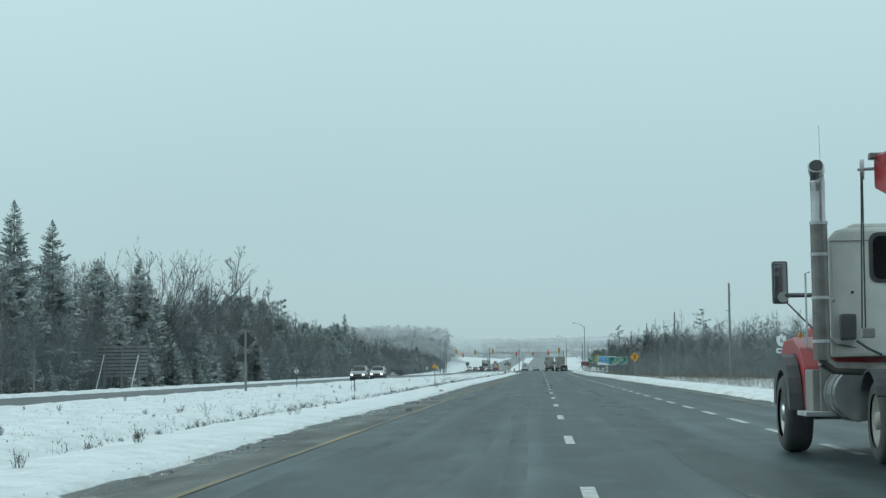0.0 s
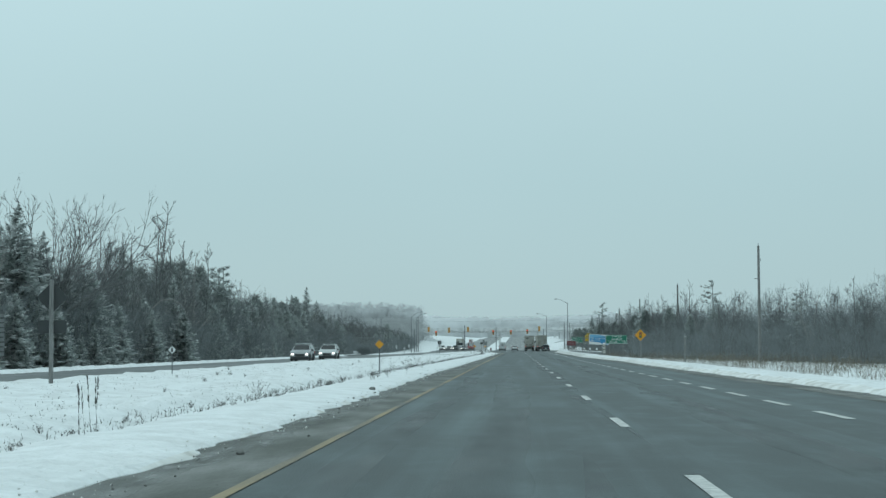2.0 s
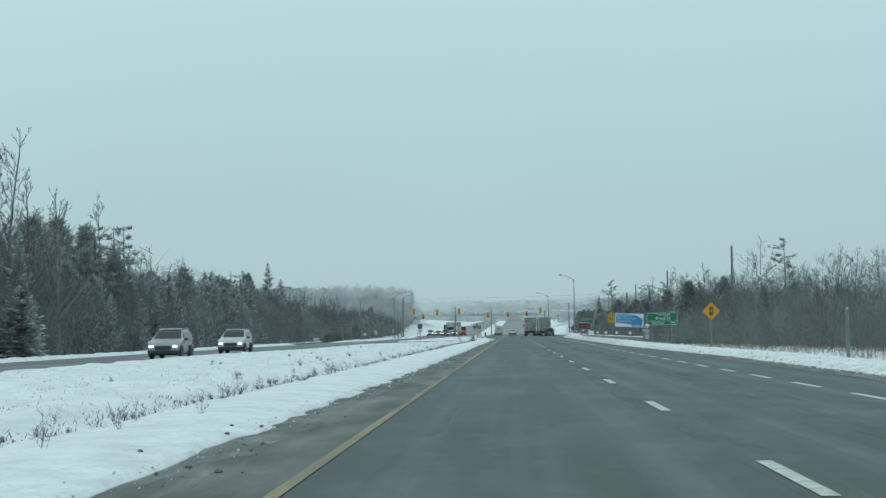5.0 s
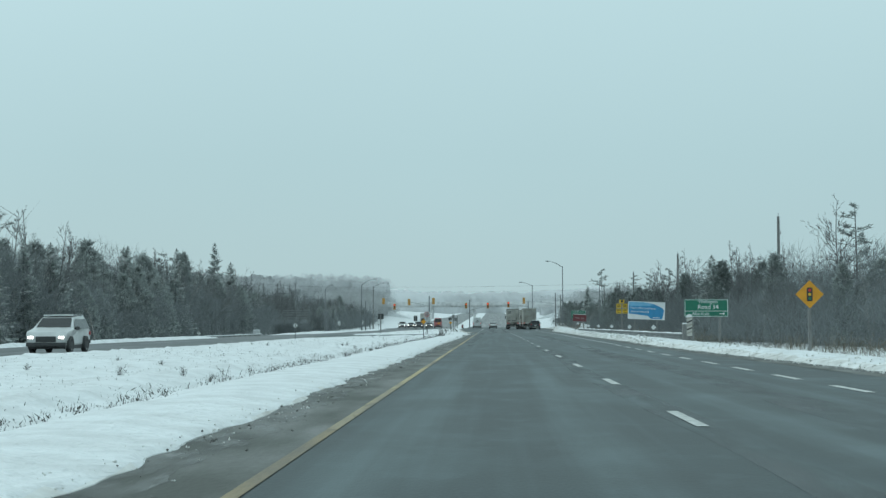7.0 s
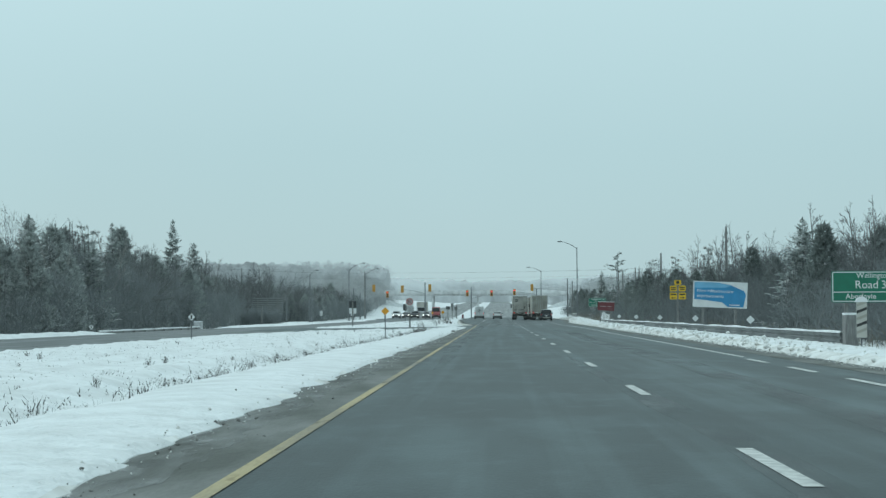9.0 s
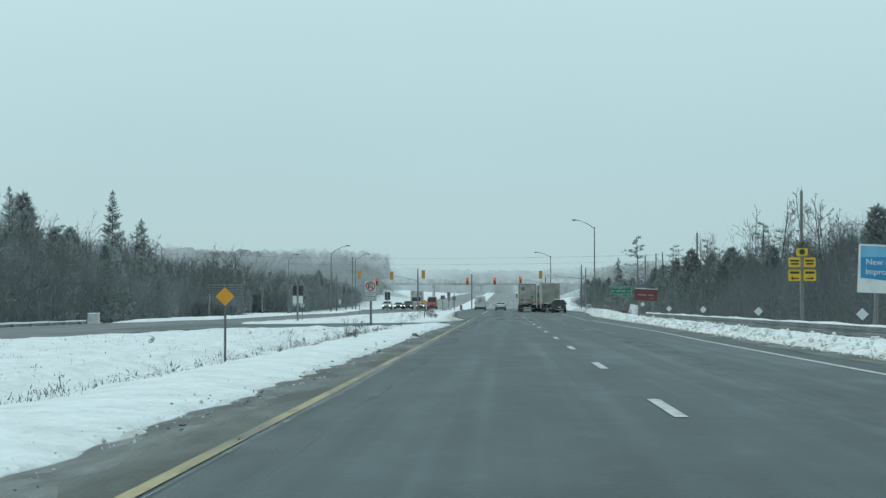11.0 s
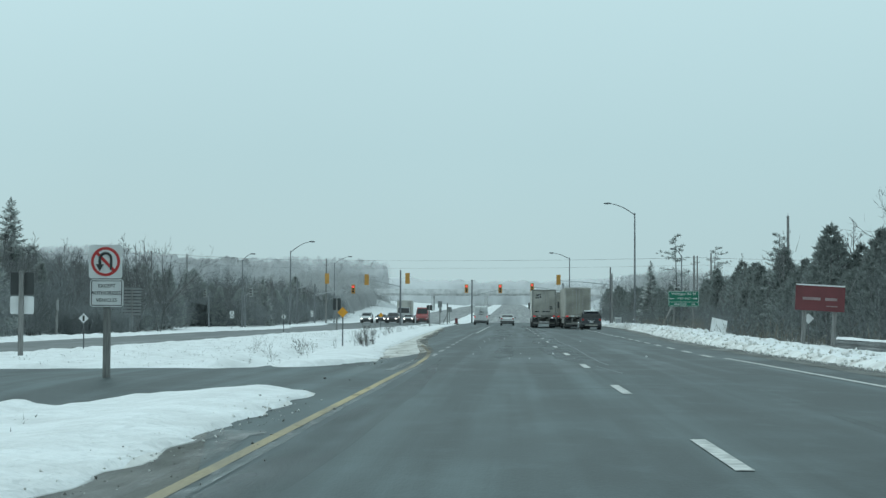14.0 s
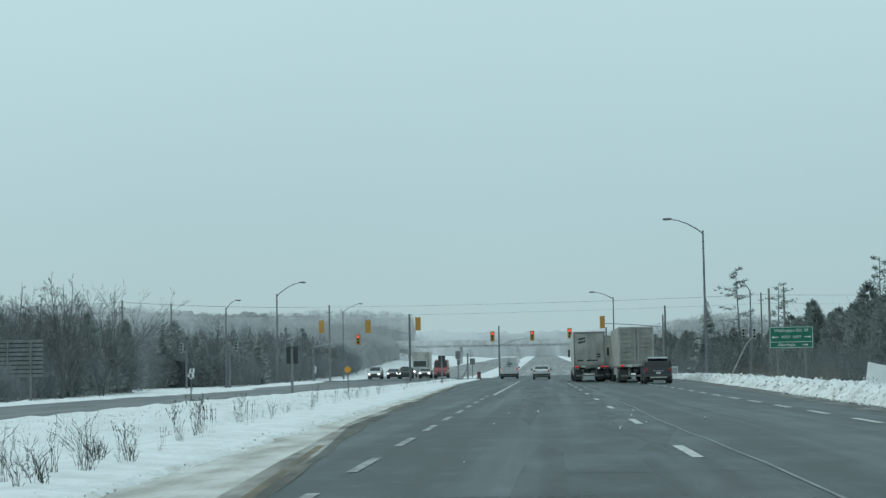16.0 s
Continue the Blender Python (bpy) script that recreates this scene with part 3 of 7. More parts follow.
tagged(mesh_ob("road_crossing", [(-36, 541, 0.004), (36, 541, 0.004), (36, 571, 0.004), (-36, 571, 0.004)], [(0, 1, 2, 3)], M_ROAD), "asphalt side road crossing the highway", "road", kind="structure")


def stripes(name, xf, spans, width, material, label, lift=0.008):
    verts, faces = [], []
    for a, b in spans:
        yy = np.linspace(a, b, max(2, int((b - a) / 3) + 1))
        s = len(verts)
        for y in yy:
            x, z = float(xf(y)), float(hill(y)) + lift
            verts += [(x - width / 2, y, z), (x + width / 2, y, z)]
        faces += [(s + 2 * i, s + 2 * i + 1, s + 2 * i + 3, s + 2 * i + 2) for i in range(len(yy) - 1)]
    return tagged(mesh_ob(name, verts, faces, material), label, "road marking", kind="structure")


D0 = 14.1
stripes("lane_dashes", lambda y: 0.0, [(D0 + 12.61 * k, D0 + 3.2 + 12.61 * k) for k in range(-4, 38)], 0.15, M_WHITE, "white dashed lane line, scuffed paint")
stripes("edge_dashes", lambda y: float(np.interp(y, [0, 180, 205, 234, 353, 365, 380, 395, 440], [3.86, 3.86, 3.96, 4.2, 4.15, 4.3, 4.5, 4.65, 5.1])), [(4.0 + 6.305 * k, 7.15 + 6.305 * k) for k in range(-6, 37)] + [(353.0 + 6.305 * k, 356.0 + 6.305 * k) for k in range(0, 22)], 0.17, M_WHITE, "white short-dashed continuity line")
stripes("edge_line_right", lambda y: np.interp(y, [236, 290, 305, 330, 345, 352], [4.38, 4.5, 4.7, 4.62, 4.5, 4.4]), [(236, 352)], 0.14, M_WHITE, "white solid edge line")
YELLOW_X = [(-100, -4.08), (335, -4.05), (344, -4.04), (350, -4.12), (352.5, -4.18), (358.6, -4.44), (365, -4.89), (372, -5.38)]
stripes("edge_line_yellow", lambda y: curve(y, YELLOW_X), [(165, 352)], 0.12, M_YELLOW, "worn yellow edge line beside the median")
stripes("edge_line_faded", lambda y: curve(y, YELLOW_X), [(-60, 165), (352, 372)], 0.12, M_YELLOW_OLD, "faded yellow edge line under salt and grit")
stripes("turn_dashes", lambda y: -4.05 - 0.004 * (y - 352), [(352.5 + 6.28 * k, 355.6 + 6.28 * k) for k in range(0, 11)], 0.13, M_WORN, "worn white dashed turn-lane line")
stripes("turn_line", lambda y: -4.1, [(420, 500)], 0.13, M_WHITE, "white solid turn-lane line")
stripes("lane_joint", lambda y: 0.60 + 0.05 * math.sin(y * 0.21) + 0.02 * math.sin(y * 0.9), [(344.5, 500)], 0.045, M_DUST, "pale dusty joint running between the lanes", 0.0065)
stripes("lane_joint", lambda y: 0.30 + 0.055 * (343 - y) + 0.02 * math.sin(y * 1.9), [(338.5, 343.5)], 0.03, M_DUST, "pale dusty joint running between the lanes", 0.0065)


def crack(y, x0, x1, seed):
    """A tar-dark crack across the lanes."""
    r = random.Random(seed)
    xx = np.arange(x0, x1, 0.35)
    verts, off = [], 0.0
    for x in xx:
        off = off * 0.9 + r.uniform(-0.08, 0.08)
        w = r.uniform(0.003, 0.022)
        verts += [(x, y + off - w, 0.0055), (x, y + off + w, 0.0055)]
    faces = [(2 * i, 2 * i + 2, 2 * i + 3, 2 * i + 1) for i in range(len(xx) - 1)]
    tagged(mesh_ob("road_crack", verts, faces, M_CRACK), "dark filled crack across the asphalt lanes", "road crack", kind="structure")


for k, (y, x0, x1) in enumerate(((331.0, -3.9, 3.8), (338.2, -3.9, 5.5), (189.0, -3.2, 0.1), (346.0, -4.0, 2.0), (360.3, -0.8, 2.0), (361.1, -3.0, -0.2), (364.5, -2.2, 0.5), (369.0, -1.2, 0.6), (374.0, -3.6, 0.7), (383.0, -0.9, 3.4), (356.8, -0.6, 4.0), (392.0, -3.4, 0.6), (404.0, -3.8, 4.0))):
    crack(y, x0, x1, k)


def film(name, edge, side, y0, y1, base, grow, seed):
    """Thin packed snow, tapering from the snow edge onto the pavement with a ragged margin."""
    yy = np.arange(y0, y1, 0.35)
    e = curve(yy, edge)
    reach = base + grow * (0.5 + 0.5 * ripple(yy * 0.0, yy, 0.6, seed)) + 0.12 * ripple(yy * 0.0, yy, 2.6, seed + 1)
    verts = []
    for y, a, r in zip(yy, e, np.maximum(reach, 0.02)):
        z = float(hill(y))
        verts += [(a - side * 0.5, y, z + 0.014), (a + side * r * 0.4, y, z + 0.012), (a + side * r, y, z + 0.0095)]
    faces = []
    for i in range(len(yy) - 1):
        for k in range(2):
            q = (3 * i + k, 3 * i + k + 1, 3 * i + k + 4, 3 * i + k + 3)
            faces.append(q if side > 0 else q[::-1])
    tagged(mesh_ob(name, verts, faces, M_FILM), "thin film of packed dirty snow along the pavement edge", "snow film", kind="structure")


def drift(name, xf, width, y0, y1, material, label, seed, lift=0.0075):
    """A flat ragged-edged strip lying on the asphalt."""
    yy = np.arange(y0, y1, 0.5)
    wa, wb = (0.5 + 0.2 * ripple(yy * 0.0, yy, s, seed + q) for s, q in ((0.11, 0.0), (0.17, 3.0)))
    verts, faces = [], []
    for y, a, b in zip(yy, wa, wb):
        x, z = float(xf(y)), float(hill(y)) + lift
        end = min(1.0, (y - y0 + 0.1) / (0.15 * (y1 - y0)), (y1 - y) / (0.15 * (y1 - y0)))
        verts += [(x - width * a * end, float(y), z), (x + width * b * end, float(y), z)]
    faces = [(2 * i, 2 * i + 1, 2 * i + 3, 2 * i + 2) for i in range(len(yy) - 1)]
    tagged(mesh_ob(name, verts, faces, material), label, "road dust", kind="structure")


drift("salt_fringe", lambda y: -3.94, 0.16, 245, 352, M_SALT, "dried white salt beside the yellow edge line", 1.0)
drift("grit_fringe", lambda y: float(np.interp(y, [340, 350, 358, 365, 372, 382, 470], [-4.6, -4.3, -4.5, -4.9, -5.35, -6.0, -8.3])), 0.55, 346, 468, M_MUD, "brown grit where packed snow meets the asphalt", 4.0, 0.011)
for k, (x, w, a, b) in enumerate(((-0.15, 1.1, 347, 372), (-0.1, 1.3, 370, 420), (0.2, 1.5, 416, 520), (-2.0, 0.6, 350, 372), (-2.2, 0.9, 380, 470), (-3.55, 0.5, 225, 350), (-1.9, 0.8, 5, 110), (-3.25, 0.5, 4, 130), (-4.55, 0.35, 4, 110), (1.9, 0.9, 8, 90), (-0.9, 0.3, 6, 60), (-0.1, 0.5, 60, 240), (2.1, 0.8, 90, 330))):
    drift("dust_patch", lambda y, x=x: x + 0.12 * math.sin(y * 0.13 + x), w, a, b, M_POWDER, "pale dust blown over the asphalt between the wheel tracks", 2.0 + k, 0.0035)
film("snow_film_left", PAVE_L, 1, 5, 321, 0.12, 0.30, 1.0)
film("snow_film_right", PAVE_R, -1, 20, 520, 0.10, 0.40, 3.0)
stripes("snow_streak", lambda y: -4.33 + 0.03 * math.sin(y * 1.7), [(339.4, 348.2)], 0.22, M_SALT, "streak of drifted snow on the asphalt", 0.011)

# ---- vegetation ----
def prisms(segs):
    """Tapered three-sided limbs from (p, q, radius at p, radius at q)."""
    verts, faces = [], []
    for p, q, r0, r1 in segs:
        p, q = Vector(p), Vector(q)
        d = (q - p).normalized()
        a = d.cross(Vector((0.3, 0.2, 1)) if abs(d.z) < 0.9 else Vector((1, 0.3, 0))).normalized()
        b = d.cross(a)
        s = len(verts)
        for c, r in ((p, r0), (q, r1)):
            verts += [c + a * r, c + (b * 0.87 - a * 0.5) * r, c - (b * 0.87 + a * 0.5) * r]
        faces += [(s + k, s + (k + 1) % 3, s + 3 + (k + 1) % 3, s + 3 + k) for k in range(3)]
    return verts, faces


def blades(rng, segs):
    """Thin tapering twigs, three corners each."""
    verts, faces = [], []
    for p, q, w in segs:
        p, q = Vector(p), Vector(q)
        side = (q - p).cross(Vector((rng.uniform(-1, 1), rng.uniform(-1, 1), rng.uniform(-1, 1)))).normalized() * w
        s = len(verts)
        verts += [p - side, p + side, q]
        faces.append((s, s + 1, s + 2))
    return verts, faces


def bare_form(seed, h, reach, low=0.3, rise=1.0, stems=1, lean=0.0, fork_at=None, kids=(0, 4, 4, 2)):
    """Limbs and twigs of a leafless broadleaf tree of height h. Long branches leave the trunk, sweep upwards and divide
    three times; rise: how steeply they climb; fork_at: the share of the height at which a broad crown opens."""
    rng = random.Random(seed)
    limbs, fine = [], []

    def turned(d, spread):
        side = d.cross(Vector((rng.gauss(0, 1), rng.gauss(0, 1), rng.gauss(0, 1)))).normalized()
        return (d + side * spread).normalized()

    def grow(p, d, ln, r, level):
        n = (0, 4, 3, 2, 1)[level]
        path = []
        for k in range(n):
            q = p + d * ln / n
            path.append((p, q, d.copy()))
            if level <= 2:
                limbs.append((p, q, r * (1 - 0.16 * k), r * (1 - 0.16 * (k + 1))))
            else:
                fine.append((p, q + d * 0.03, r))
            p = q
            d = (d + Vector((rng.gauss(0, 0.07), rng.gauss(0, 0.07), 0.09 * rise + rng.gauss(0, 0.05)))).normalized()
        if level == 4:
            return
        for k in range(kids[level]):
            g = rng.uniform(0.22, 1.0)
            i = min(int(g * n), n - 1)
            a, b, dd = path[i]
            grow(a.lerp(b, rng.random()), turned(dd, rng.uniform(0.35, 0.8)), ln * rng.uniform(0.34, 0.62) * (1.15 - 0.5 * g), max(r * 0.48, 0.013), level + 1)

    for st in range(stems):
        az = rng.uniform(0, 6.28)
        out = 0.16 if stems > 1 else 0.0
        p = Vector((rng.uniform(-0.3, 0.3), rng.uniform(-0.3, 0.3), -0.4)) if stems > 1 else Vector((0, 0, -0.4))
        d = Vector((lean + out * math.cos(az), out * math.sin(az), 1)).normalized()
        hh = h * (rng.uniform(0.7, 0.92) if st else 0.94)
        n, r = 12, 0.0078 * hh + 0.014
        last = n if fork_at is None else int(n * fork_at)
        for i in range(last):
            q = p + d * (hh + 0.4) / n
            limbs.append((p, q, r, r * 0.92))
            f = (i + 1) / n
            if f > low:
                for k in range(rng.choice((1, 2, 2))):
                    a = rng.uniform(0, 6.28)
                    bd = Vector((math.cos(a), math.sin(a), rng.uniform(0.7, 1.5) * rise)).normalized()
                    grow(p.lerp(q, rng.random()), bd, reach * (1.25 - 0.95 * f) * rng.uniform(0.7, 1.15), r * 0.5, 1)
            p, r = q, r * (0.92 if fork_at is None else 0.96)
            d = (d + Vector((rng.gauss(0, 0.035), rng.gauss(0, 0.035), 0.03))).normalized()
        if fork_at is None:
            grow(p, d, reach * 0.35, r, 1)
        else:
            for k in range(10):
                a = k * 0.9 + rng.uniform(-0.3, 0.3)
                grow(p - d * rng.uniform(0, 1.2), Vector((math.cos(a), math.sin(a), rng.uniform(0.55, 1.9))).normalized(), hh * (1 - fork_at) * rng.uniform(0.85, 1.15), r * 0.55, 1)
    k = h / max(max(q[1].z for q in fine), max(q[1].z for q in limbs))
    return prisms([(a * k, b * k, r0, r1) for a, b, r0, r1 in limbs]), blades(rng, [(a * k, b * k, w) for a, b, w in fine])


def spruce_form(seed, h, width, tiers=44, first=0.04, gap=0.0):
    """Trunk and tiers of boughs: each bough sags, lifts at its tip and carries short side sprays."""
    rng = random.Random(seed)
    limbs = [((0, 0, -0.3), (0, 0, h * 0.5), 0.012 * h + 0.03, 0.008 * h), ((0, 0, h * 0.5), (0, 0, h), 0.008 * h, 0.01)]
    verts, faces = [], []

    def leaf(a, b, c):
        k = len(verts)
        verts.extend((a, b, c))
        faces.append((k, k + 1, k + 2))

    for t in range(tiers):
        for k in range(8):
            f = first + (0.985 - first) * min((t + rng.random()) / tiers, 0.995)
            if rng.random() < gap:
                continue
            ln = (width * (1 - f) ** 0.82 * (1 + 0.16 * math.sin(t * 2.4 + seed)) + 0.12) * rng.uniform(0.62, 1.12)
            a = rng.uniform(0, 6.28)
            out, side = Vector((math.cos(a), math.sin(a), 0)), Vector((-math.sin(a), math.cos(a), 0))
            sag = rng.uniform(0.30, 0.52) - 0.62 * f

            def at(u):
                return out * ln * u + Vector((0, 0, f * h - ln * (sag * u - 0.20 * u ** 3)))
            for j in range(4):
                u = 0.18 + 0.21 * j + rng.uniform(-0.04, 0.04)
                spray = ln * 0.50 * (1.12 - u) + 0.10
                for sgn in (-1, 1):
                    leaf(at(u - 0.10), at(u + 0.15), at(u + 0.20) + side * sgn * spray * rng.uniform(0.7, 1.15) - Vector((0, 0, spray * rng.uniform(0.05, 0.55))))
                if j % 2:
                    leaf(at(u - 0.08), at(u + 0.10), at(u) - Vector((0, 0, spray * rng.uniform(0.5, 0.95))))
            leaf(at(0.8) + side * 0.03, at(0.8) - side * 0.03, at(1.06))
    for k in range(5):
        a = k * 1.26
        leaf(Vector((0.02, 0, h * 0.965)), Vector((0.14 * math.cos(a), 0.14 * math.sin(a), h * (0.968 + 0.006 * k))), Vector((0, 0, h * 1.01)))
    return prisms(limbs), (verts, faces)


def cedar_form(seed, h, width):
    """Dense, lumpy evergreen with a rounded top: flat sprays on upswept boughs."""
    rng = random.Random(seed)
    limbs = [((0, 0, -0.3), (0.05, 0, h * 0.9), 0.013 * h, 0.02)]
    verts, faces = [], []
    lumps = [(rng.uniform(0, 6.28), rng.uniform(0.15, 0.95), rng.uniform(0.7, 1.25)) for _ in range(9)]
    for _ in range(560):
        f, a = rng.uniform(0.03, 1.0) ** 0.9, rng.uniform(0, 6.28)
        bulge = 1.0
        for la, lf, lw in lumps:
            near = math.exp(-((math.cos(a - la) - 1) ** 2) * 3 - ((f - lf) / 0.13) ** 2)
            bulge += (lw - 0.85) * near
        rad = width * (math.sin(math.pi * min(0.16 + 0.84 * f, 1.0)) ** 0.62) * (1.08 - 0.35 * f) * bulge
        c = Vector((math.cos(a), math.sin(a), 0)) * rad * rng.uniform(0.55, 1.0) + Vector((0, 0, f * h * 0.97))
        for _ in range(4):
            d = Vector((math.cos(a) * 0.55 + rng.gauss(0, 0.45), math.sin(a) * 0.55 + rng.gauss(0, 0.45), rng.gauss(0.5, 0.4))).normalized()
            side = d.cross(Vector((rng.gauss(0, 1), rng.gauss(0, 1), rng.gauss(0, 1)))).normalized() * rng.uniform(0.08, 0.15)
            k = len(verts)
            verts += [c - side, c + side, c + d * rng.uniform(0.30, 0.75)]
            faces.append((k, k + 1, k + 2))
    return prisms(limbs), (verts, faces)


def pine_form(seed, h, width, low=0.25, n=34, rough=1.0):
    """Ragged white pine: uneven, upswept boughs carrying tufts of needles on a thin trunk."""
    rng = random.Random(seed)
    limbs, verts, faces = [((0, 0, -0.3), (0.1, 0, h * 0.55), 0.013 * h, 0.009 * h), ((0.1, 0, h * 0.55), (0.2, 0.1, h), 0.009 * h, 0.02)], [], []
    for w in range(n):
        f = low + (0.98 - low) * (w + rng.random()) / n
        if rng.random() < 0.18 * rough:
            continue
        a = rng.uniform(0, 6.28)
        ln = width * (1.12 - f) * rng.uniform(1 - 0.55 * rough, 1 + 0.35 * rough) * (1 + (0.25 if math.cos(a) > 0 else -0.15) * rough) + 0.3 * rough
        out = Vector((math.cos(a), math.sin(a), rng.uniform(0.0, 0.35)))
        base = Vector((0.18 * f, 0.05, f * h))
        limbs.append((base, base + out * ln, 0.03, 0.01))
        for j in range(9):
            tuft = base + out * ln * rng.uniform(0.3, 1.08) + Vector((rng.gauss(0, 0.16) * ln, rng.gauss(0, 0.16) * ln, rng.gauss(0.05, 0.08)))
            for q in range(7):
                d = Vector((rng.gauss(0, 1), rng.gauss(0, 1), rng.gauss(0.35, 0.6))).normalized()
                side = d.cross(Vector((rng.gauss(0, 1), rng.gauss(0, 1), rng.gauss(0, 1)))).normalized() * 0.045
                s = len(verts)
                verts += [tuft - side, tuft + side, tuft + d * rng.uniform(0.2, 0.42)]
                faces.append((s, s + 1, s + 2))
    return prisms(limbs), (verts, faces)


def model(name, form, m_limb, m_crown, label, category, group, crown="crown"):
    """One tree with trunk and crown, from which the others are copied."""
    root = new(name)
    tagged(root, label, category, group)
    mesh_ob("trunk", *form[0], m_limb, root)
    mesh_ob(crown, *form[1], m_crown, root)
    return root


def drop_model(root):
    for o in (*root.children_recursive, root):
        bpy.data.objects.remove(o)


def plant(root, x, y, size, yaw, dz=0.0):
    root.scale = (size, size, size)
    return copy_thing(root, pose(x, y, ground_at(x, y) - 0.05 + dz, 0, 0, yaw))


rng = random.Random(7)
L_SPR, L_BARE, L_BIRCH = "dark spruce tree dusted with snow in roadside woods", "leafless grey broadleaf tree at the edge of the woods", "pale-barked leafless birch in roadside woods"
SPRUCES = [model("spruce_tree", spruce_form(s, 10.0, w, n, f), M_BARK, M_NEEDLE, L_SPR, "spruce tree", "roadside woods") for s, w, n, f in ((1, 3.0, 46, 0.03), (2, 2.5, 44, 0.05), (3, 3.7, 48, 0.02), (4, 2.0, 42, 0.06))]
CEDARS = [model("cedar_tree", cedar_form(s, 10.0, w), M_BARK, M_PINE, "dense dark evergreen with a lumpy rounded top", "evergreen tree", "roadside woods") for s, w in ((41, 2.2), (42, 3.0), (43, 1.5))]
DARK = [model("cedar_tree", cedar_form(s, 10.0, w), M_BARK, M_CEDAR, "dark ragged cedar standing behind the snow bank", "evergreen tree", "roadside woods") for s, w in ((44, 2.4), (45, 3.1), (46, 1.8))]
BARES = [model("bare_tree", bare_form(s, 10.0, rc, lo, ri, st, ln, fk, (0, 4, 4, 2) if fk is None else (0, 7, 5, 3)), M_BARK, M_TWIG, L_BARE, "bare tree", "roadside woods") for s, rc, lo, ri, st, ln, fk in
         ((11, 4.6, 0.22, 0.95, 1, 0.0, None), (12, 3.6, 0.28, 1.15, 1, 0.05, None), (13, 4.2, 0.24, 1.0, 3, 0.0, None), (14, 3.4, 0.34, 1.2, 1, -0.05, None), (15, 5.0, 0.28, 0.8, 1, 0.0, 0.34), (16, 4.0, 0.26, 1.05, 2, 0.03, None))]
for b in (BARES[1], BARES[3]):
    b.name = "poplar_tree"
    tagged(b, "slender leafless poplar with upswept branches", "poplar tree")
BIRCH = [model("birch_tree", bare_form(s, 10.0, 3.0, 0.32, 1.1, st, ln), M_BIRCH, M_TWIG, L_BIRCH, "birch tree", "roadside woods") for s, ln, st in ((21, 0.05, 1), (22, -0.08, 2))]
PINES = [model("pine_tree", pine_form(s, 10.0, 2.9), M_BARK, M_PINE, "ragged wind-shaped pine standing above the brush", "pine tree", "roadside woods") for s in (31, 32)]
PINES.append(model("pine_tree", spruce_form(33, 10.0, 3.8, 40, 0.05, 0.10), M_BARK, M_NEEDLE, "feathery grey-green conifer with level boughs", "pine tree", "roadside woods"))


LEFT_EDGE = [(0, -42), (300, -41.5), (400, -39.5), (428, -40), (436, -44.5), (488, -45), (500, -46), (531, -47.5), (580, -46), (700, -43)]
RIGHT_EDGE = [(0, 39), (150, 36), (215, 27), (260, 20), (300, 17), (420, 16.8), (480, 20.5), (530, 24), (584, 24), (700, 21)]


def tall_left(y):
    return np.interp(y, [40, 120, 200, 275, 310, 420, 470, 520, 640], [15.2, 15.8, 16.0, 16.6, 14.0, 12.8, 11.8, 11.4, 11.0])


# left woods: mixed rows, more evergreen where the wood is dark
y = 70.0
while y < 700:
    if not 536 < y < 580:
        edge = float(curve(y, LEFT_EDGE)) - 0.8
        hh = float(tall_left(y))
        green = float(np.interp(y, [70, 140, 230, 255, 330, 440, 480, 700], [0.62, 0.55, 0.46, 0.68, 0.74, 0.62, 0.32, 0.4]))
        for row in range(3):
            x = edge - rng.uniform(0, 2.2) - row * 4.4 - (2.5 if 138 < y < 157 else 0)
            yy, k = y + rng.uniform(-2.0, 2.0), rng.random()
            if k < green:
                kind = rng.choice(SPRUCES if y < 240 else SPRUCES[:2] + CEDARS * 2 + PINES[:2])
                plant(kind, x, yy, hh * (rng.uniform(0.52, 0.84) + 0.06 * row) / 10 * (0.84 if row == 0 else 1.0), rng.uniform(0, 360))
            elif k < 0.93:
                plant(rng.choice(BARES), x, yy, hh * (rng.uniform(0.62, 0.86) + 0.05 * row) / 10, rng.uniform(0, 360))
            else:
                plant(rng.choice(BIRCH), x, yy, hh * rng.uniform(0.62, 0.9) / 10, rng.uniform(0, 360))
    y += rng.uniform(3.8, 5.6)
# young spruces along the front of the woods
y = 88.0
while y < 235:
    if rng.random() < 0.6:
        plant(rng.choice(SPRUCES[:3]), float(curve(y, LEFT_EDGE)) + rng.uniform(-1.0, 1.6) - (3.5 if 138 < y < 157 else 0), y, rng.uniform(0.28, 0.85), rng.uniform(0, 360))
    y += rng.uniform(2.8, 5.5)
# tall bare crowns beside the large sign back
for s, x, yy, top in ((BARES[5], -44.6, 480, 9.8), (BARES[0], -43.8, 489, 11.2), (BARES[2], -46.0, 498, 11.8), (BARES[5], -44.6, 491, 10.4), (BARES[1], -45.0, 474, 9.4), (BARES[0], -46.2, 470, 9.8), (BARES[5], -44.0, 503, 9.6)):
    plant(s, x, yy, top / 10, rng.uniform(0, 360))
for k in range(34):
    y = rng.uniform(496, 531)
    plant(rng.choice((SPRUCES[1], SPRUCES[3], CEDARS[2])), float(curve(y, LEFT_EDGE)) - rng.uniform(0.5, 9), y, rng.uniform(0.55, 0.9), rng.uniform(0, 360))
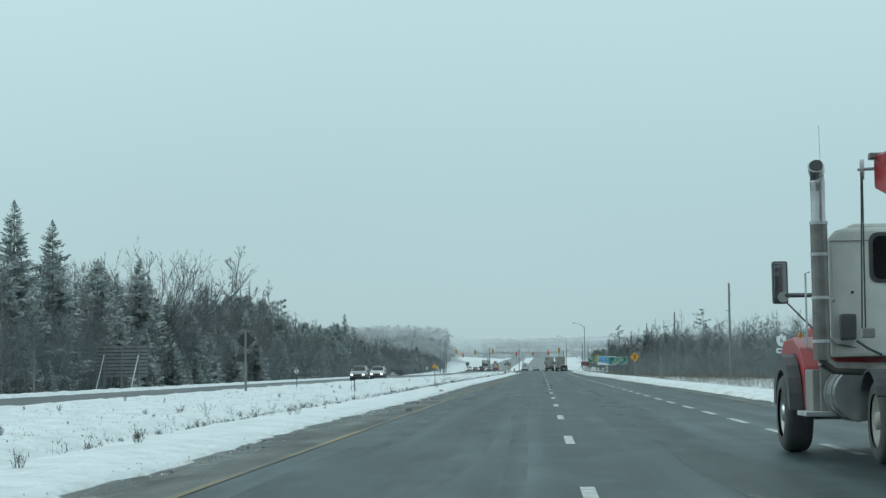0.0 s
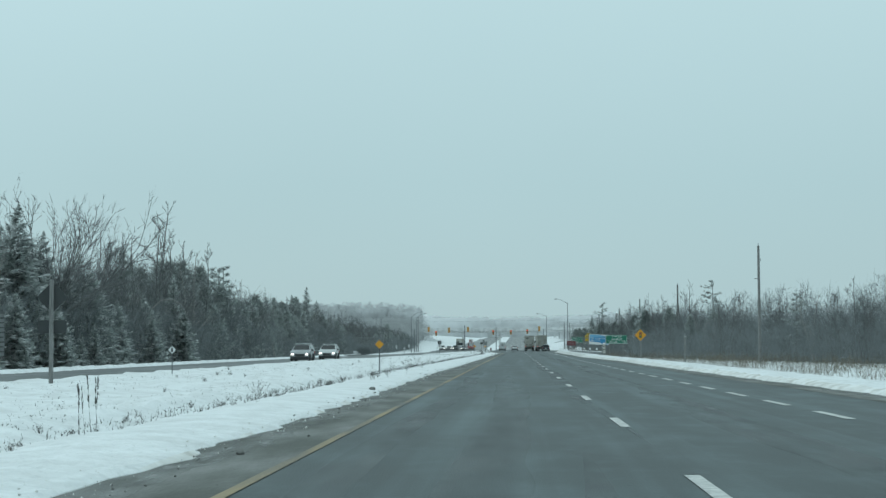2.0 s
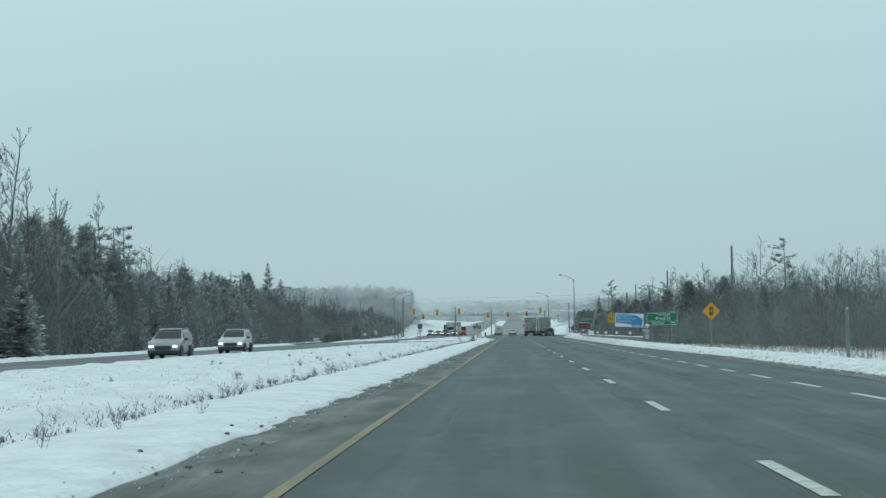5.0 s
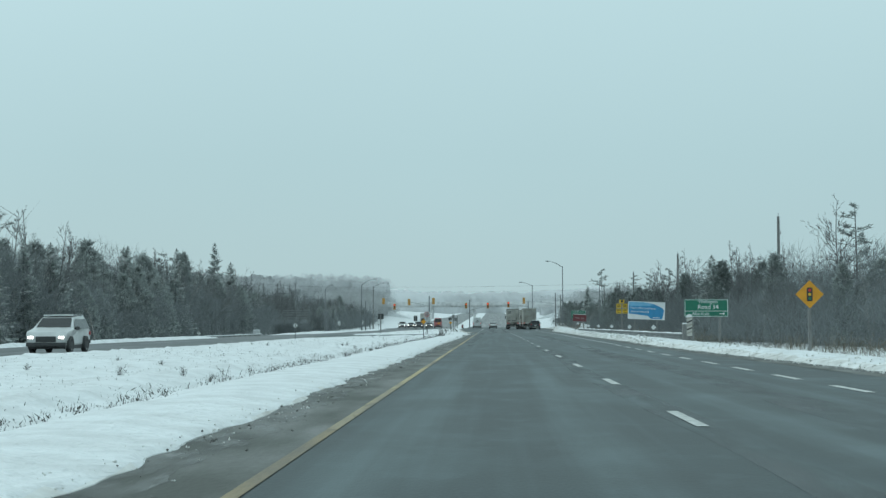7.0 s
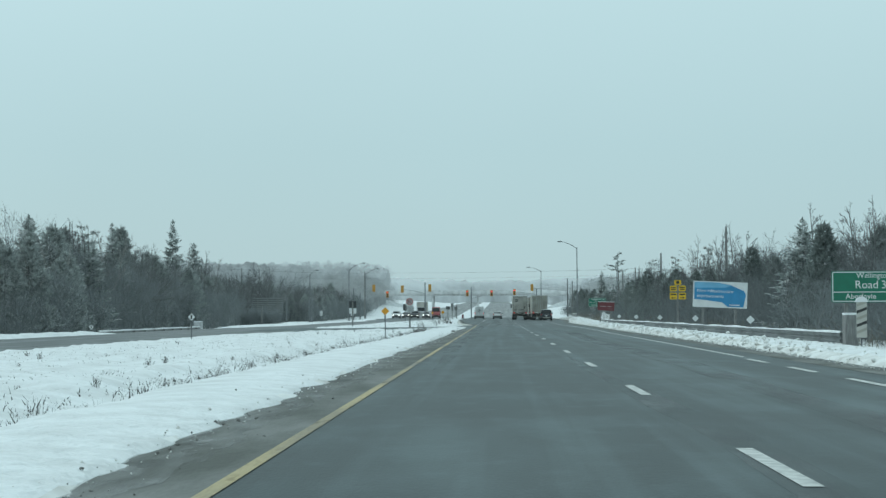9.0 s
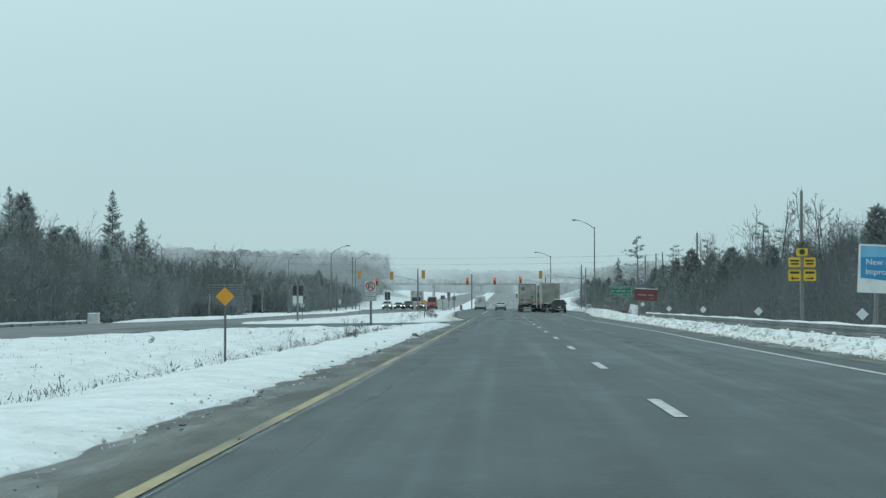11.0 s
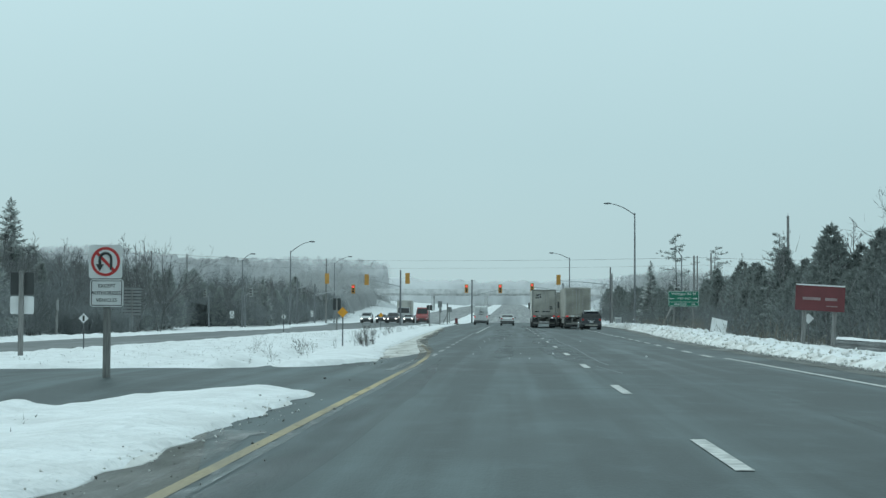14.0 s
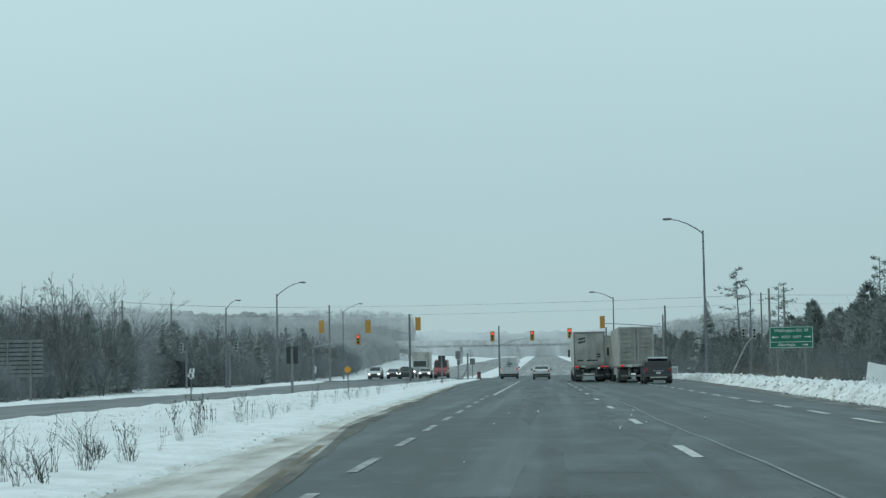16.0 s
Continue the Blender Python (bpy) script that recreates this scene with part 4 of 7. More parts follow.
# trees that stand out against the sky
for s, x, yy, top in ((SPRUCES[1], -46.0, 141, 16.0), (SPRUCES[1], -45.0, 149, 15.0), (SPRUCES[2], -47.0, 138, 12.5), (SPRUCES[0], -44.5, 180, 13.6), (BARES[4], -45.0, 187, 17.0), (BARES[4], -47.5, 193, 16.2), (BARES[2], -46.5, 182, 14.5), (BARES[0], -46.0, 210, 15.0),
                      (BARES[3], -46.0, 227, 14.5), (BARES[0], -46.5, 236, 15.5), (BARES[3], -46.5, 242, 16.5), (BARES[1], -47.0, 248.5, 20.2), (BARES[3], -46.0, 253, 16.5), (BARES[1], -46.5, 265, 16.1), (BARES[3], -46.0, 279, 16.6), (PINES[0], -45.0, 272, 12.4), (PINES[1], -45.0, 280, 12.8), (PINES[0], -45.5, 287, 13.4),
                      (SPRUCES[3], -55.3, 462, 16.6), (SPRUCES[0], -54.6, 477, 13.4), (SPRUCES[3], -50.4, 398, 12.6), (CEDARS[2], -50.2, 402, 12.2), (SPRUCES[0], -47.3, 350, 11.2), (BARES[2], -46.6, 360, 11.2), (BIRCH[0], -42.2, 333, 7.6), (BIRCH[1], -43.0, 341, 8.6), (BARES[4], -47.0, 520, 11.5)):
    plant(s, x, yy, (top + 1.1) / 10, rng.uniform(0, 360))

# right woods
y = 90.0
while y < 720:
    if not 532 < y < 584:
        edge = float(curve(y, RIGHT_EDGE))
        hh = np.interp(y, [60, 250, 420, 520, 700], [9.4, 9.2, 8.4, 9.0, 9.8])
        for row in range(3):
            x = edge + rng.uniform(0, 2.5) + row * 4.0
            k = rng.random()
            if k < (0.12 if y < 290 else 0.45 if y < 470 else 0.66):
                plant(rng.choice(SPRUCES[:2] + CEDARS + PINES[:2] if y < 290 else DARK * 2 + PINES[:2]), x, y + rng.uniform(-1.5, 1.5), hh * rng.uniform(0.5, 0.86) / 10, rng.uniform(0, 360))
            elif k < 0.88:
                plant(rng.choice(BARES), x, y + rng.uniform(-1.5, 1.5), hh * rng.uniform(0.6, 1.0) / 10, rng.uniform(0, 360))
            else:
                plant(rng.choice(BIRCH), x, y, hh * rng.uniform(0.6, 0.95) / 10, rng.uniform(0, 360))
    y += rng.uniform(3.6, 5.8)
for s, x, yy, top in ((BARES[2], 25.0, 402, 11.6), (BARES[5], 27.5, 398, 12.4), (BARES[0], 23.0, 398, 10.8), (PINES[2], 18.5, 304, 7.4), (PINES[0], 27.8, 598, 15.7), (PINES[1], 39.5, 640, 15.0), (PINES[0], 26.5, 418, 9.8),
                      (PINES[1], 38.0, 470, 11.5), (SPRUCES[1], 24.7, 615.6, 11.4), (PINES[1], 27.0, 280, 10.5), (PINES[0], 33.0, 520, 12.0), (BARES[1], 24.0, 330, 10.2), (BARES[0], 22.0, 262, 10.0)):
    plant(s, x, yy, (top + 0.8) / 10, rng.uniform(0, 360))
for k in range(64):
    y = rng.uniform(376, 529)
    plant(rng.choice(DARK), float(curve(y, RIGHT_EDGE)) + rng.uniform(-0.5, 4.5), y, rng.uniform(0.38, 0.68), rng.uniform(0, 360))
for r in SPRUCES + CEDARS + DARK + BARES + BIRCH + PINES:
    drop_model(r)


def thicket(name, seed, spots, m, label, category, twig=0.012, tangle=0.0):
    """Joined mass of stems and twigs, from (x, y, height, spread, count); tangle: length of crossing twigs in a rounded crown, 0 for upright stems."""
    r = np.random.default_rng(seed)
    base, tip = [], []
    for x, y, h, s, n in spots:
        b = np.stack([x + r.normal(0, s, n), y + r.normal(0, s, n), np.zeros(n)], -1)
        if tangle:
            f = r.uniform(0, 1, n) ** 0.75
            g = np.sqrt(np.clip(1 - f ** 4, 0.08, 1))
            b = np.stack([x + r.normal(0, s, n) * g, y + r.normal(0, s, n) * g, f * h], -1)
            d = r.normal(0, 1, (n, 3)) + np.array([0, 0, 1.3])
            d *= (tangle * r.uniform(0.5, 1.3, n) / np.linalg.norm(d, axis=1))[:, None]
            base.append(b), tip.append(b + d)
            continue
        hh = h * r.uniform(0.45, 1.0, n)
        b[:, 2] = hh * r.choice([0, 0, 0.2, 0.35, 0.5, 0.6, 0.7, 0.8], n)
        t = b + np.stack([r.normal(0, 0.16, n) * hh, r.normal(0, 0.16, n) * hh, (hh - b[:, 2]) * r.uniform(0.5, 1.0, n)], -1)
        base.append(b), tip.append(t)
    b, t = np.concatenate(base), np.concatenate(tip)
    z = land(b[:, 0], b[:, 1]) - 0.05
    b[:, 2] += z
    t[:, 2] += z
    d = t - b
    a = r.normal(0, 1, d.shape)
    side = np.cross(d, a)
    side /= np.linalg.norm(side, axis=1, keepdims=True)
    w = (twig * r.uniform(0.6, 1.8, len(b)))[:, None]
    v = np.stack([b - side * w, b + side * w, t], 1).reshape(-1, 3)
    me = bpy.data.meshes.new(name)
    me.vertices.add(len(v))
    me.vertices.foreach_set("co", v.ravel().astype(np.float32))
    me.loops.add(len(v))
    me.loops.foreach_set("vertex_index", np.arange(len(v), dtype=np.int32))
    me.polygons.add(len(v) // 3)
    me.polygons.foreach_set("loop_start", np.arange(0, len(v), 3, dtype=np.int32))
    me.update(calc_edges=True)
    me.materials.append(m)
    return tagged(new(name, me), label, category, kind="stuff")


r0 = np.random.default_rng(5)
spots, stems = [], []
for yy in np.arange(60, 720, 1.6):
    e = curve(yy, LEFT_EDGE) if not 533 < yy < 582 else -56.0
    top = tall_left(yy)
    for row in range(6):
        h = top * (0.38 + 0.07 * row) * r0.uniform(0.7, 1.18) * (1 + 0.16 * math.sin(yy * 0.23 + row) + 0.1 * math.sin(yy * 0.071))
        spots.append((e - row * 3.0 - r0.uniform(0, 2), yy + r0.uniform(-1, 1), h, 1.0 + 0.05 * h, 250 if yy < 440 else 210))
    stems.append((e - r0.uniform(1, 10), yy, top * r0.uniform(0.6, 0.9), 1.6, 14))
for _ in range(26):
    spots.append((r0.uniform(-42.5, -36.6), r0.uniform(451, 457), r0.uniform(1.5, 2.5), 0.5, 150))
thicket("woodland_undergrowth", 3, spots, M_BRUSH, "dense leafless undergrowth filling the roadside woods", "undergrowth", 0.019, 1.5)
thicket("woodland_saplings", 13, stems, M_BARK, "thin bare saplings standing in the woods", "saplings", 0.022)
spots, stems = [], []
for yy in np.arange(95, 720, 1.6):
    if 531 < yy < 584:
        continue
    e = float(curve(yy, RIGHT_EDGE)) - 1.5
    for row in range(5):
        h = (3.6 + row * 1.15) * r0.uniform(0.6, 1.12)
        spots.append((e + row * 2.6 + r0.uniform(0, 2) + (2.5 if 414 < yy < 427 else 0), yy + r0.uniform(-1, 1), h * (1.0 if yy < 380 else 0.7), 1.0, 165 if yy < 270 else 180 if yy < 380 else 80))
    if not 412 < yy < 428:
        stems.append((e + r0.uniform(0, 8), yy, r0.uniform(4.5, 8), 1.5, 16))
thicket("alder_thicket", 24, [q for q in spots if q[1] >= 296], M_DARKBRUSH, "dense darker bare brush beyond the snow bank", "brush", 0.014, 1.25)
thicket("brush_thicket", 4, [q for q in spots if q[1] < 296], M_BRUSH, "dense bare brush and saplings beyond the snow bank", "brush", 0.014, 1.25)
thicket("brush_stems", 14, stems, M_BARK, "thin bare stems rising from the brush", "saplings", 0.02)
spots = [(np.interp(yy, [90, 240, 400], [15, 12.5, 11.5]) + r0.uniform(-1.5, 3.5), yy, r0.uniform(0.6, 1.6), 0.5, 22) for yy in np.arange(210, 470, 1.4) if not 408 < yy < 424]
thicket("marsh_grass", 6, spots, M_REED, "tall dry reeds and grass poking through snow", "dry grass", 0.010)
# reeds of the open marsh and grass tips all over the median
spots = [(r0.uniform(13, 30), r0.uniform(70, 250), r0.uniform(0.5, 1.7), 0.6, 30) for _ in range(560)]
thicket("marsh_shrubs", 11, spots, M_REED, "sparse dry shrubs on the snowy marsh", "dry shrubs", 0.009)
spots = []
for _ in range(4600):
    yy = r0.uniform(15, 540)
    if 322 < yy < 341:
        continue
    pl, bn = float(curve(yy, PAVE_L)), float(curve(yy, BACK_N))
    u = r0.beta(1.1, 1.6)
    spots.append((pl - 2.4 + (bn + 2.4 - pl) * u, yy, r0.uniform(0.05, 0.18), 0.22, 8))
for _ in range(1500):
    yy = r0.uniform(25, 318)
    spots.append((float(curve(yy, PAVE_L)) - 2.62 + r0.normal(0, 0.16), yy, r0.uniform(0.06, 0.30), 0.08, 9))
thicket("grass_tips", 12, spots, M_WEED, "dry grass tips poking through the median snow", "dry grass", 0.006)
# woods beyond the crossing, too far off to pick trees apart
spots = []
for yy in np.arange(700, 1000, 3):
    for side in (-1, 1):
        for row in range(4):
            x = side * (38 + (yy - 720) * 0.02 + row * 6 + r0.uniform(0, 6)) + (-8 if side < 0 else -6)
            spots.append((x, yy + r0.uniform(-3, 3), r0.uniform(6, 10.5), 2.2, 190))
thicket("woods_beyond_crossing", 8, spots, M_MID, "leafless woods beyond the crossing, coloured paler for haze", "distant woods", 0.04, 1.1)
spots = []
for xx in np.arange(-260, -64, 4):
    for row in range(4):
        spots.append((xx + r0.uniform(-3, 3), 1130 + row * 14, r0.uniform(21.0, 23.8) * (0.93 + 0.07 * math.sin(xx * 0.05)), 3.0, 420))
for xx in np.arange(26, 300, 5):
    for row in range(4):
        spots.append((xx + r0.uniform(-3, 3), 1150 + row * 14, r0.uniform(10, 13), 3.5, 150))
thicket("distant_woods", 8, spots, M_FAR, "woods on the far rise, coloured pale for haze", "distant woods", 0.075, 1.3)

# dead and bent birches at the edge of the woods
for pts, lab in ((((-39.8, 235.0, -0.4), (-41.4, 234.6, 1.5), (-43.2, 234.2, 3.3)), "fallen pale birch trunk leaning out of the woods"),
                 (((-43.0, 222.0, -0.6), (-42.8, 222.0, 3.5), (-42.2, 222.2, 5.6), (-41.2, 222.4, 6.6), (-40.0, 222.6, 6.7), (-38.9, 222.8, 6.1)), "bent birch arching over the front of the woods"),
                 (((-43.2, 226.5, -0.6), (-43.0, 226.5, 4.0), (-43.6, 226.5, 6.2), (-44.8, 226.5, 7.2), (-46.0, 226.5, 7.0)), "bent birch arching back into the woods"),
                 (((20.0, 540.0, 0.2), (21.6, 540.0, 3.4), (23.7, 540.0, 6.0)), "fallen pale birch trunk leaning over brush"),
                 (((-40.4, 305.0, -0.6), (-41.0, 305.0, 2.2), (-43.0, 305.0, 4.4)), "thin pale birch leaning across the brush")):
    tagged(part("fallen_birch" if "fallen" in lab or "leaning" in lab else "bent_birch", tube(pts, [0.10 - 0.06 * k / (len(pts) - 1) for k in range(len(pts))], 6), M_BIRCH), lab, "dead birch", "roadside woods")


def canopy(name, line, depth, seed, m, label, rough=0.0):
    """Closed crown mass along (x, y, height), for woods too far off to tell trees apart and as filler inside near
    woods.
    """
    r = np.random.default_rng(seed)
    verts, faces, n = [], [], 11
    for i, (x, y, h) in enumerate(line):
        j = min(i + 1, len(line) - 1)
        k = max(i - 1, 0)
        d = Vector((line[j][0] - line[k][0], line[j][1] - line[k][1], 0)).normalized()
        side = Vector((-d.y, d.x, 0))
        g = ground_at(x, y) - 1.0
        hh = h * (1 + 0.02 * math.sin(i * 1.3 + seed) + 0.03 * math.sin(i * 0.37) + r.normal(0, 0.012 + 0.03 * rough) + 0.13 * rough * math.sin(i * 0.9 + 2 * math.sin(i * 0.31)))
        for q in range(n):
            a = math.pi * q / (n - 1)
            p = side * math.cos(a) * depth / 2 * (1 + r.normal(0, 0.06))
            verts.append((x + p.x + r.normal(0, 0.3 + 0.5 * rough), y + p.y + r.normal(0, 0.3 + 0.2 * rough), g + (hh + 1) * math.sin(a) ** 0.55 * (1 + r.normal(0, 0.035 + 0.03 * rough))))
    for i in range(len(line) - 1):
        faces += [(i * n + q, i * n + q + 1, (i + 1) * n + q + 1, (i + 1) * n + q) for q in range(n - 1)]
    return tagged(mesh_ob(name, verts, faces, m, smooth=True), label, "distant woods", kind="stuff")


canopy("distant_canopy", [(float(x), 1500.0, 17.0) for x in np.arange(-90, 90, 2.4)], 40, 5, M_HAZE, "woods at the top of the rise, coloured very pale for haze")
# Solid masses added behind the twigs, so that no sky shows through.
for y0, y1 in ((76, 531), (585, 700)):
    canopy("wood_interior", [(float(curve(y, LEFT_EDGE)) - 12.5, float(y), 0.46 * float(tall_left(y))) for y in np.arange(y0, y1, 1.8)], 11, 7, M_BRUSH, "solid filler mass added inside the roadside woods", 1.0)
    canopy("wood_interior", [(float(curve(y, RIGHT_EDGE)) + 9.5, float(y), 3.3) for y in np.arange(max(y0, 110), y1, 1.8)], 8.5, 8, M_BRUSH, "solid filler mass added inside the roadside woods", 1.0)
canopy("distant_canopy", [(float(x), 1152.0, 19.8) for x in np.arange(-262, -64, 1.6)], 46, 1, M_FAR, "canopy of woods on the far rise, coloured pale for haze")
canopy("distant_canopy", [(float(x), 1172.0, 9.5) for x in np.arange(28, 300, 2.0)], 46, 2, M_FAR, "canopy of woods on the far rise, coloured pale for haze")
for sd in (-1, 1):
    canopy("middle_canopy", [(sd * (50 + (y - 720) * 0.02) + (-8 if sd < 0 else -6), float(y), 6.6) for y in np.arange(700, 1000, 1.8)], 24, 3 + sd, M_MID, "canopy of woods beyond the crossing, coloured paler for haze")

# ---- signs, lamps and signals ----
def posts(root, xs, z0, z1, kind="wood", y=0.05):
    for x in xs:
        if kind == "wood":
            part("post", box((x, y + 0.05, (z0 + z1) / 2), (0.13, 0.13, z1 - z0), 0.012), M_WOODPOST, root, "weathered wooden post")
        else:
            part("post", tube([(x, y + 0.03, z0), (x, y + 0.03, z1)], 0.025), M_THINPOST, root, "thin steel post")


def panel(w, h, cx, cz, y=0.0, t=0.03, r=0.05):
    """A sign plate with rounded corners, facing -y."""
    out = []
    for sx, sz, a0 in ((1, -1, -90), (1, 1, 0), (-1, 1, 90), (-1, -1, 180)):
        for k in range(4):
            a = radians(a0 + 30 * k)
            out.append((cx + sx * (w / 2 - r) + r * math.cos(a), cz + sz * (h / 2 - r) + r * math.sin(a)))
    return prism(out, t, "y", y - t / 2)


def diamond(side, cx, cz, y=0.0, t=0.02):
    d = side * 0.7071
    return prism([(cx, cz - d), (cx + d, cz), (cx, cz + d), (cx - d, cz)], t, "y", y - t / 2, 0.006)


def border(w, h, cx, cz, y, t, material, root):
    bm = bmesh.new()
    for c, s in (((cx, y, cz + h / 2), (w, 0.006, t)), ((cx, y, cz - h / 2), (w, 0.006, t)), ((cx - w / 2, y, cz), (t, 0.006, h - t)), ((cx + w / 2, y, cz), (t, 0.006, h - t))):
        add_box(bm, c, s)
    return part("border", bm, material, root)


def arrow(x, z, y, size, direction, material, root):
    s = size * direction
    bm = prism([(x + s, z), (x + 0.35 * s, z + 0.45 * size), (x + 0.35 * s, z + 0.14 * size), (x - s, z + 0.14 * size), (x - s, z - 0.14 * size), (x + 0.35 * s, z - 0.14 * size), (x + 0.35 * s, z - 0.45 * size)], 0.008, "y", y)
    return part("arrow", bm, material, root)


def text_bars(root, rows, y, material):
    """Plain bars where words cannot be read: (x, z, width, height)."""
    for x, z, w, h in rows:
        part("text_bar", box((x, y, z), (w, 0.006, h)), material, root)


def g0(x, y):
    return ground_at(x, y)


# amber warning sign: traffic signals ahead
zz = g0(12.0, 222)
sg = thing("warning_sign", (12.0, 222, zz), "amber diamond sign showing a traffic signal, on wooden post", "road sign")
c = 2.42 - zz
part("plate", diamond(0.9, 0, c), M_AMBER, sg)
part("signal_symbol", panel(0.26, 0.62, 0, c, -0.016, 0.01), M_BLACK, sg)
for k, m in ((0.19, M_RSIGN), (0, M_YSIGN), (-0.19, M_GREEN)):
    part("signal_dot", prism([(0.07 * math.cos(i * 0.524), c + k + 0.07 * math.sin(i * 0.524)) for i in range(12)], 0.008, "y", -0.030), m, sg)
posts(sg, [0], -0.5, c + 0.2)

# green guide sign, first
zz = g0(11.1, 251)
sg = thing("guide_sign", (11.1, 251, zz), "green guide sign with white lettering on two posts", "road sign", "green guide signs")
c = 2.08 - zz
part("plate", panel(2.75, 1.12, 0, c, 0, 0.04), M_GREEN, sg)
border(2.66, 1.03, 0, c, -0.024, 0.03, M_WSIGN, sg)
part("divider", box((0, -0.024, c - 0.19), (2.66, 0.006, 0.03)), M_WSIGN, sg)
lettering("lettering", "Wellington", 0.27, M_WSIGN, sg, (0.1, -0.026, c + 0.39))
lettering("lettering", "Road 34", 0.40, M_WSIGN, sg, (0.1, -0.026, c + 0.06))
lettering("lettering", "Aberfoyle", 0.27, M_WSIGN, sg, (-0.35, -0.026, c - 0.35))
arrow(0.98, c - 0.35, -0.03, 0.17, 1, M_WSIGN, sg)
posts(sg, [-0.85, 0.85], -0.5, c + 0.45)

# green guide sign, second
zz = g0(13.5, 450)
sg = thing("guide_sign", (13.5, 450, zz), "green guide sign with arrows to west and east", "road sign", "green guide signs")
c = 2.81 - zz
part("plate", panel(2.7, 1.36, 0, c, 0, 0.04), M_GREEN, sg)
border(2.6, 1.26, 0, c, -0.024, 0.03, M_WSIGN, sg)
part("divider", box((0, -0.024, c - 0.28), (2.6, 0.006, 0.03)), M_WSIGN, sg)
lettering("lettering", "Wellington Rd. 34", 0.29, M_WSIGN, sg, (0, -0.026, c + 0.43))
lettering("lettering", "WEST   EAST", 0.23, M_WSIGN, sg, (0, -0.026, c + 0.02))
arrow(-1.02, c + 0.02, -0.03, 0.2, -1, M_WSIGN, sg)
arrow(1.02, c + 0.02, -0.03, 0.2, 1, M_WSIGN, sg)
lettering("lettering", "Aberfoyle", 0.27, M_WSIGN, sg, (-0.3, -0.026, c - 0.46))
arrow(0.85, c - 0.46, -0.03, 0.17, 1, M_WSIGN, sg)
posts(sg, [-0.85, 0.85], -0.5, c + 0.55)

# blue billboard
zz = g0(10.8, 289)
sg = thing("billboard", (10.8, 289, zz), "blue and white roadside billboard on two leaning posts", "billboard")
sg.matrix_world = pose(10.8, 289, zz, 0, 2.5, 0)
c = 2.22 - zz
part("board", panel(3.15, 1.52, 0, c, 0, 0.06, 0.02), M_WSIGN, sg)
part("blue_field", prism([(-1.50, c - 0.30), (-0.9, c - 0.34), (0.1, c - 0.44), (0.45, c - 0.69), (1.36, c - 0.69), (1.50, c + 0.05), (1.38, c + 0.25), (0.6, c + 0.58), (-0.2, c + 0.70), (-1.52, c + 0.70)], 0.008, "y", -0.042), M_BLUE, sg)
part("pale_band", prism([(-1.50, c + 0.35), (0.3, c + 0.42), (0.6, c + 0.55), (-0.2, c + 0.69), (-1.52, c + 0.69)], 0.006, "y", -0.050), M_BLUE2, sg)
lettering("lettering", "New infrastructure", 0.27, M_WSIGN, sg, (-1.36, -0.048, c + 0.20), align="LEFT")
lettering("lettering", "improvements", 0.27, M_WSIGN, sg, (-1.36, -0.048, c - 0.10), align="LEFT")
text_bars(sg, [(0.85, c - 0.58, 0.6, 0.05)], -0.047, M_WSIGN)
posts(sg, [-0.95, 0.95], -0.4, c + 0.6)

# cluster of small yellow tab signs
zz = g0(9.75, 301)
sg = thing("tab_sign_cluster", (9.75, 301, zz), "cluster of yellow tab signs with arrows on one post", "road sign")
c = 2.6 - zz
part("plate", panel(0.44, 0.30, 0, c + 0.56, 0), M_YSIGN, sg)
part("disc", prism([(0.11 * math.cos(i * 0.524), c + 0.57 + 0.11 * math.sin(i * 0.524)) for i in range(12)], 0.01, "y", -0.03), M_BLACK, sg)
for sx in (-0.29, 0.29):
    part("plate", panel(0.45, 0.38, sx, c + 0.17, 0), M_YSIGN, sg)
    text_bars(sg, [(sx, c + 0.23, 0.34, 0.07), (sx, c + 0.11, 0.3, 0.07)], -0.02, M_BLACK)
    part("plate", panel(0.47, 0.44, sx, c - 0.33, 0), M_YSIGN, sg)
    text_bars(sg, [(sx, c - 0.23, 0.36, 0.09)], -0.02, M_BLACK)
    arrow(sx, c - 0.45, -0.022, 0.16, 1 if sx > 0 else -1, M_BLACK, sg)
posts(sg, [0], -0.5, c + 0.6)

# route marker
zz = g0(13.87, 100)
sg = thing("route_marker", (13.87, 100, zz), "white shield route marker with a tab on a thin post", "road sign")
c = 2.62 - zz
part("shield", prism([(0, c - 0.36), (0.22, c - 0.2), (0.29, c + 0.05), (0.27, c + 0.3), (0.08, c + 0.3), (0.05, c + 0.42), (-0.05, c + 0.42), (-0.08, c + 0.3), (-0.27, c + 0.3), (-0.29, c + 0.05), (-0.22, c - 0.2)], 0.02, "y", -0.01), M_WSIGN, sg)
lettering("numeral", "6", 0.42, M_BLACK, sg, (0, -0.014, c + 0.02))
part("tab_plate", panel(0.6, 0.28, 0, c - 0.58, 0), M_WSIGN, sg)
text_bars(sg, [(0, c - 0.58, 0.42, 0.1)], -0.02, M_BLACK)
posts(sg, [0], -0.5, c + 0.1, "steel")

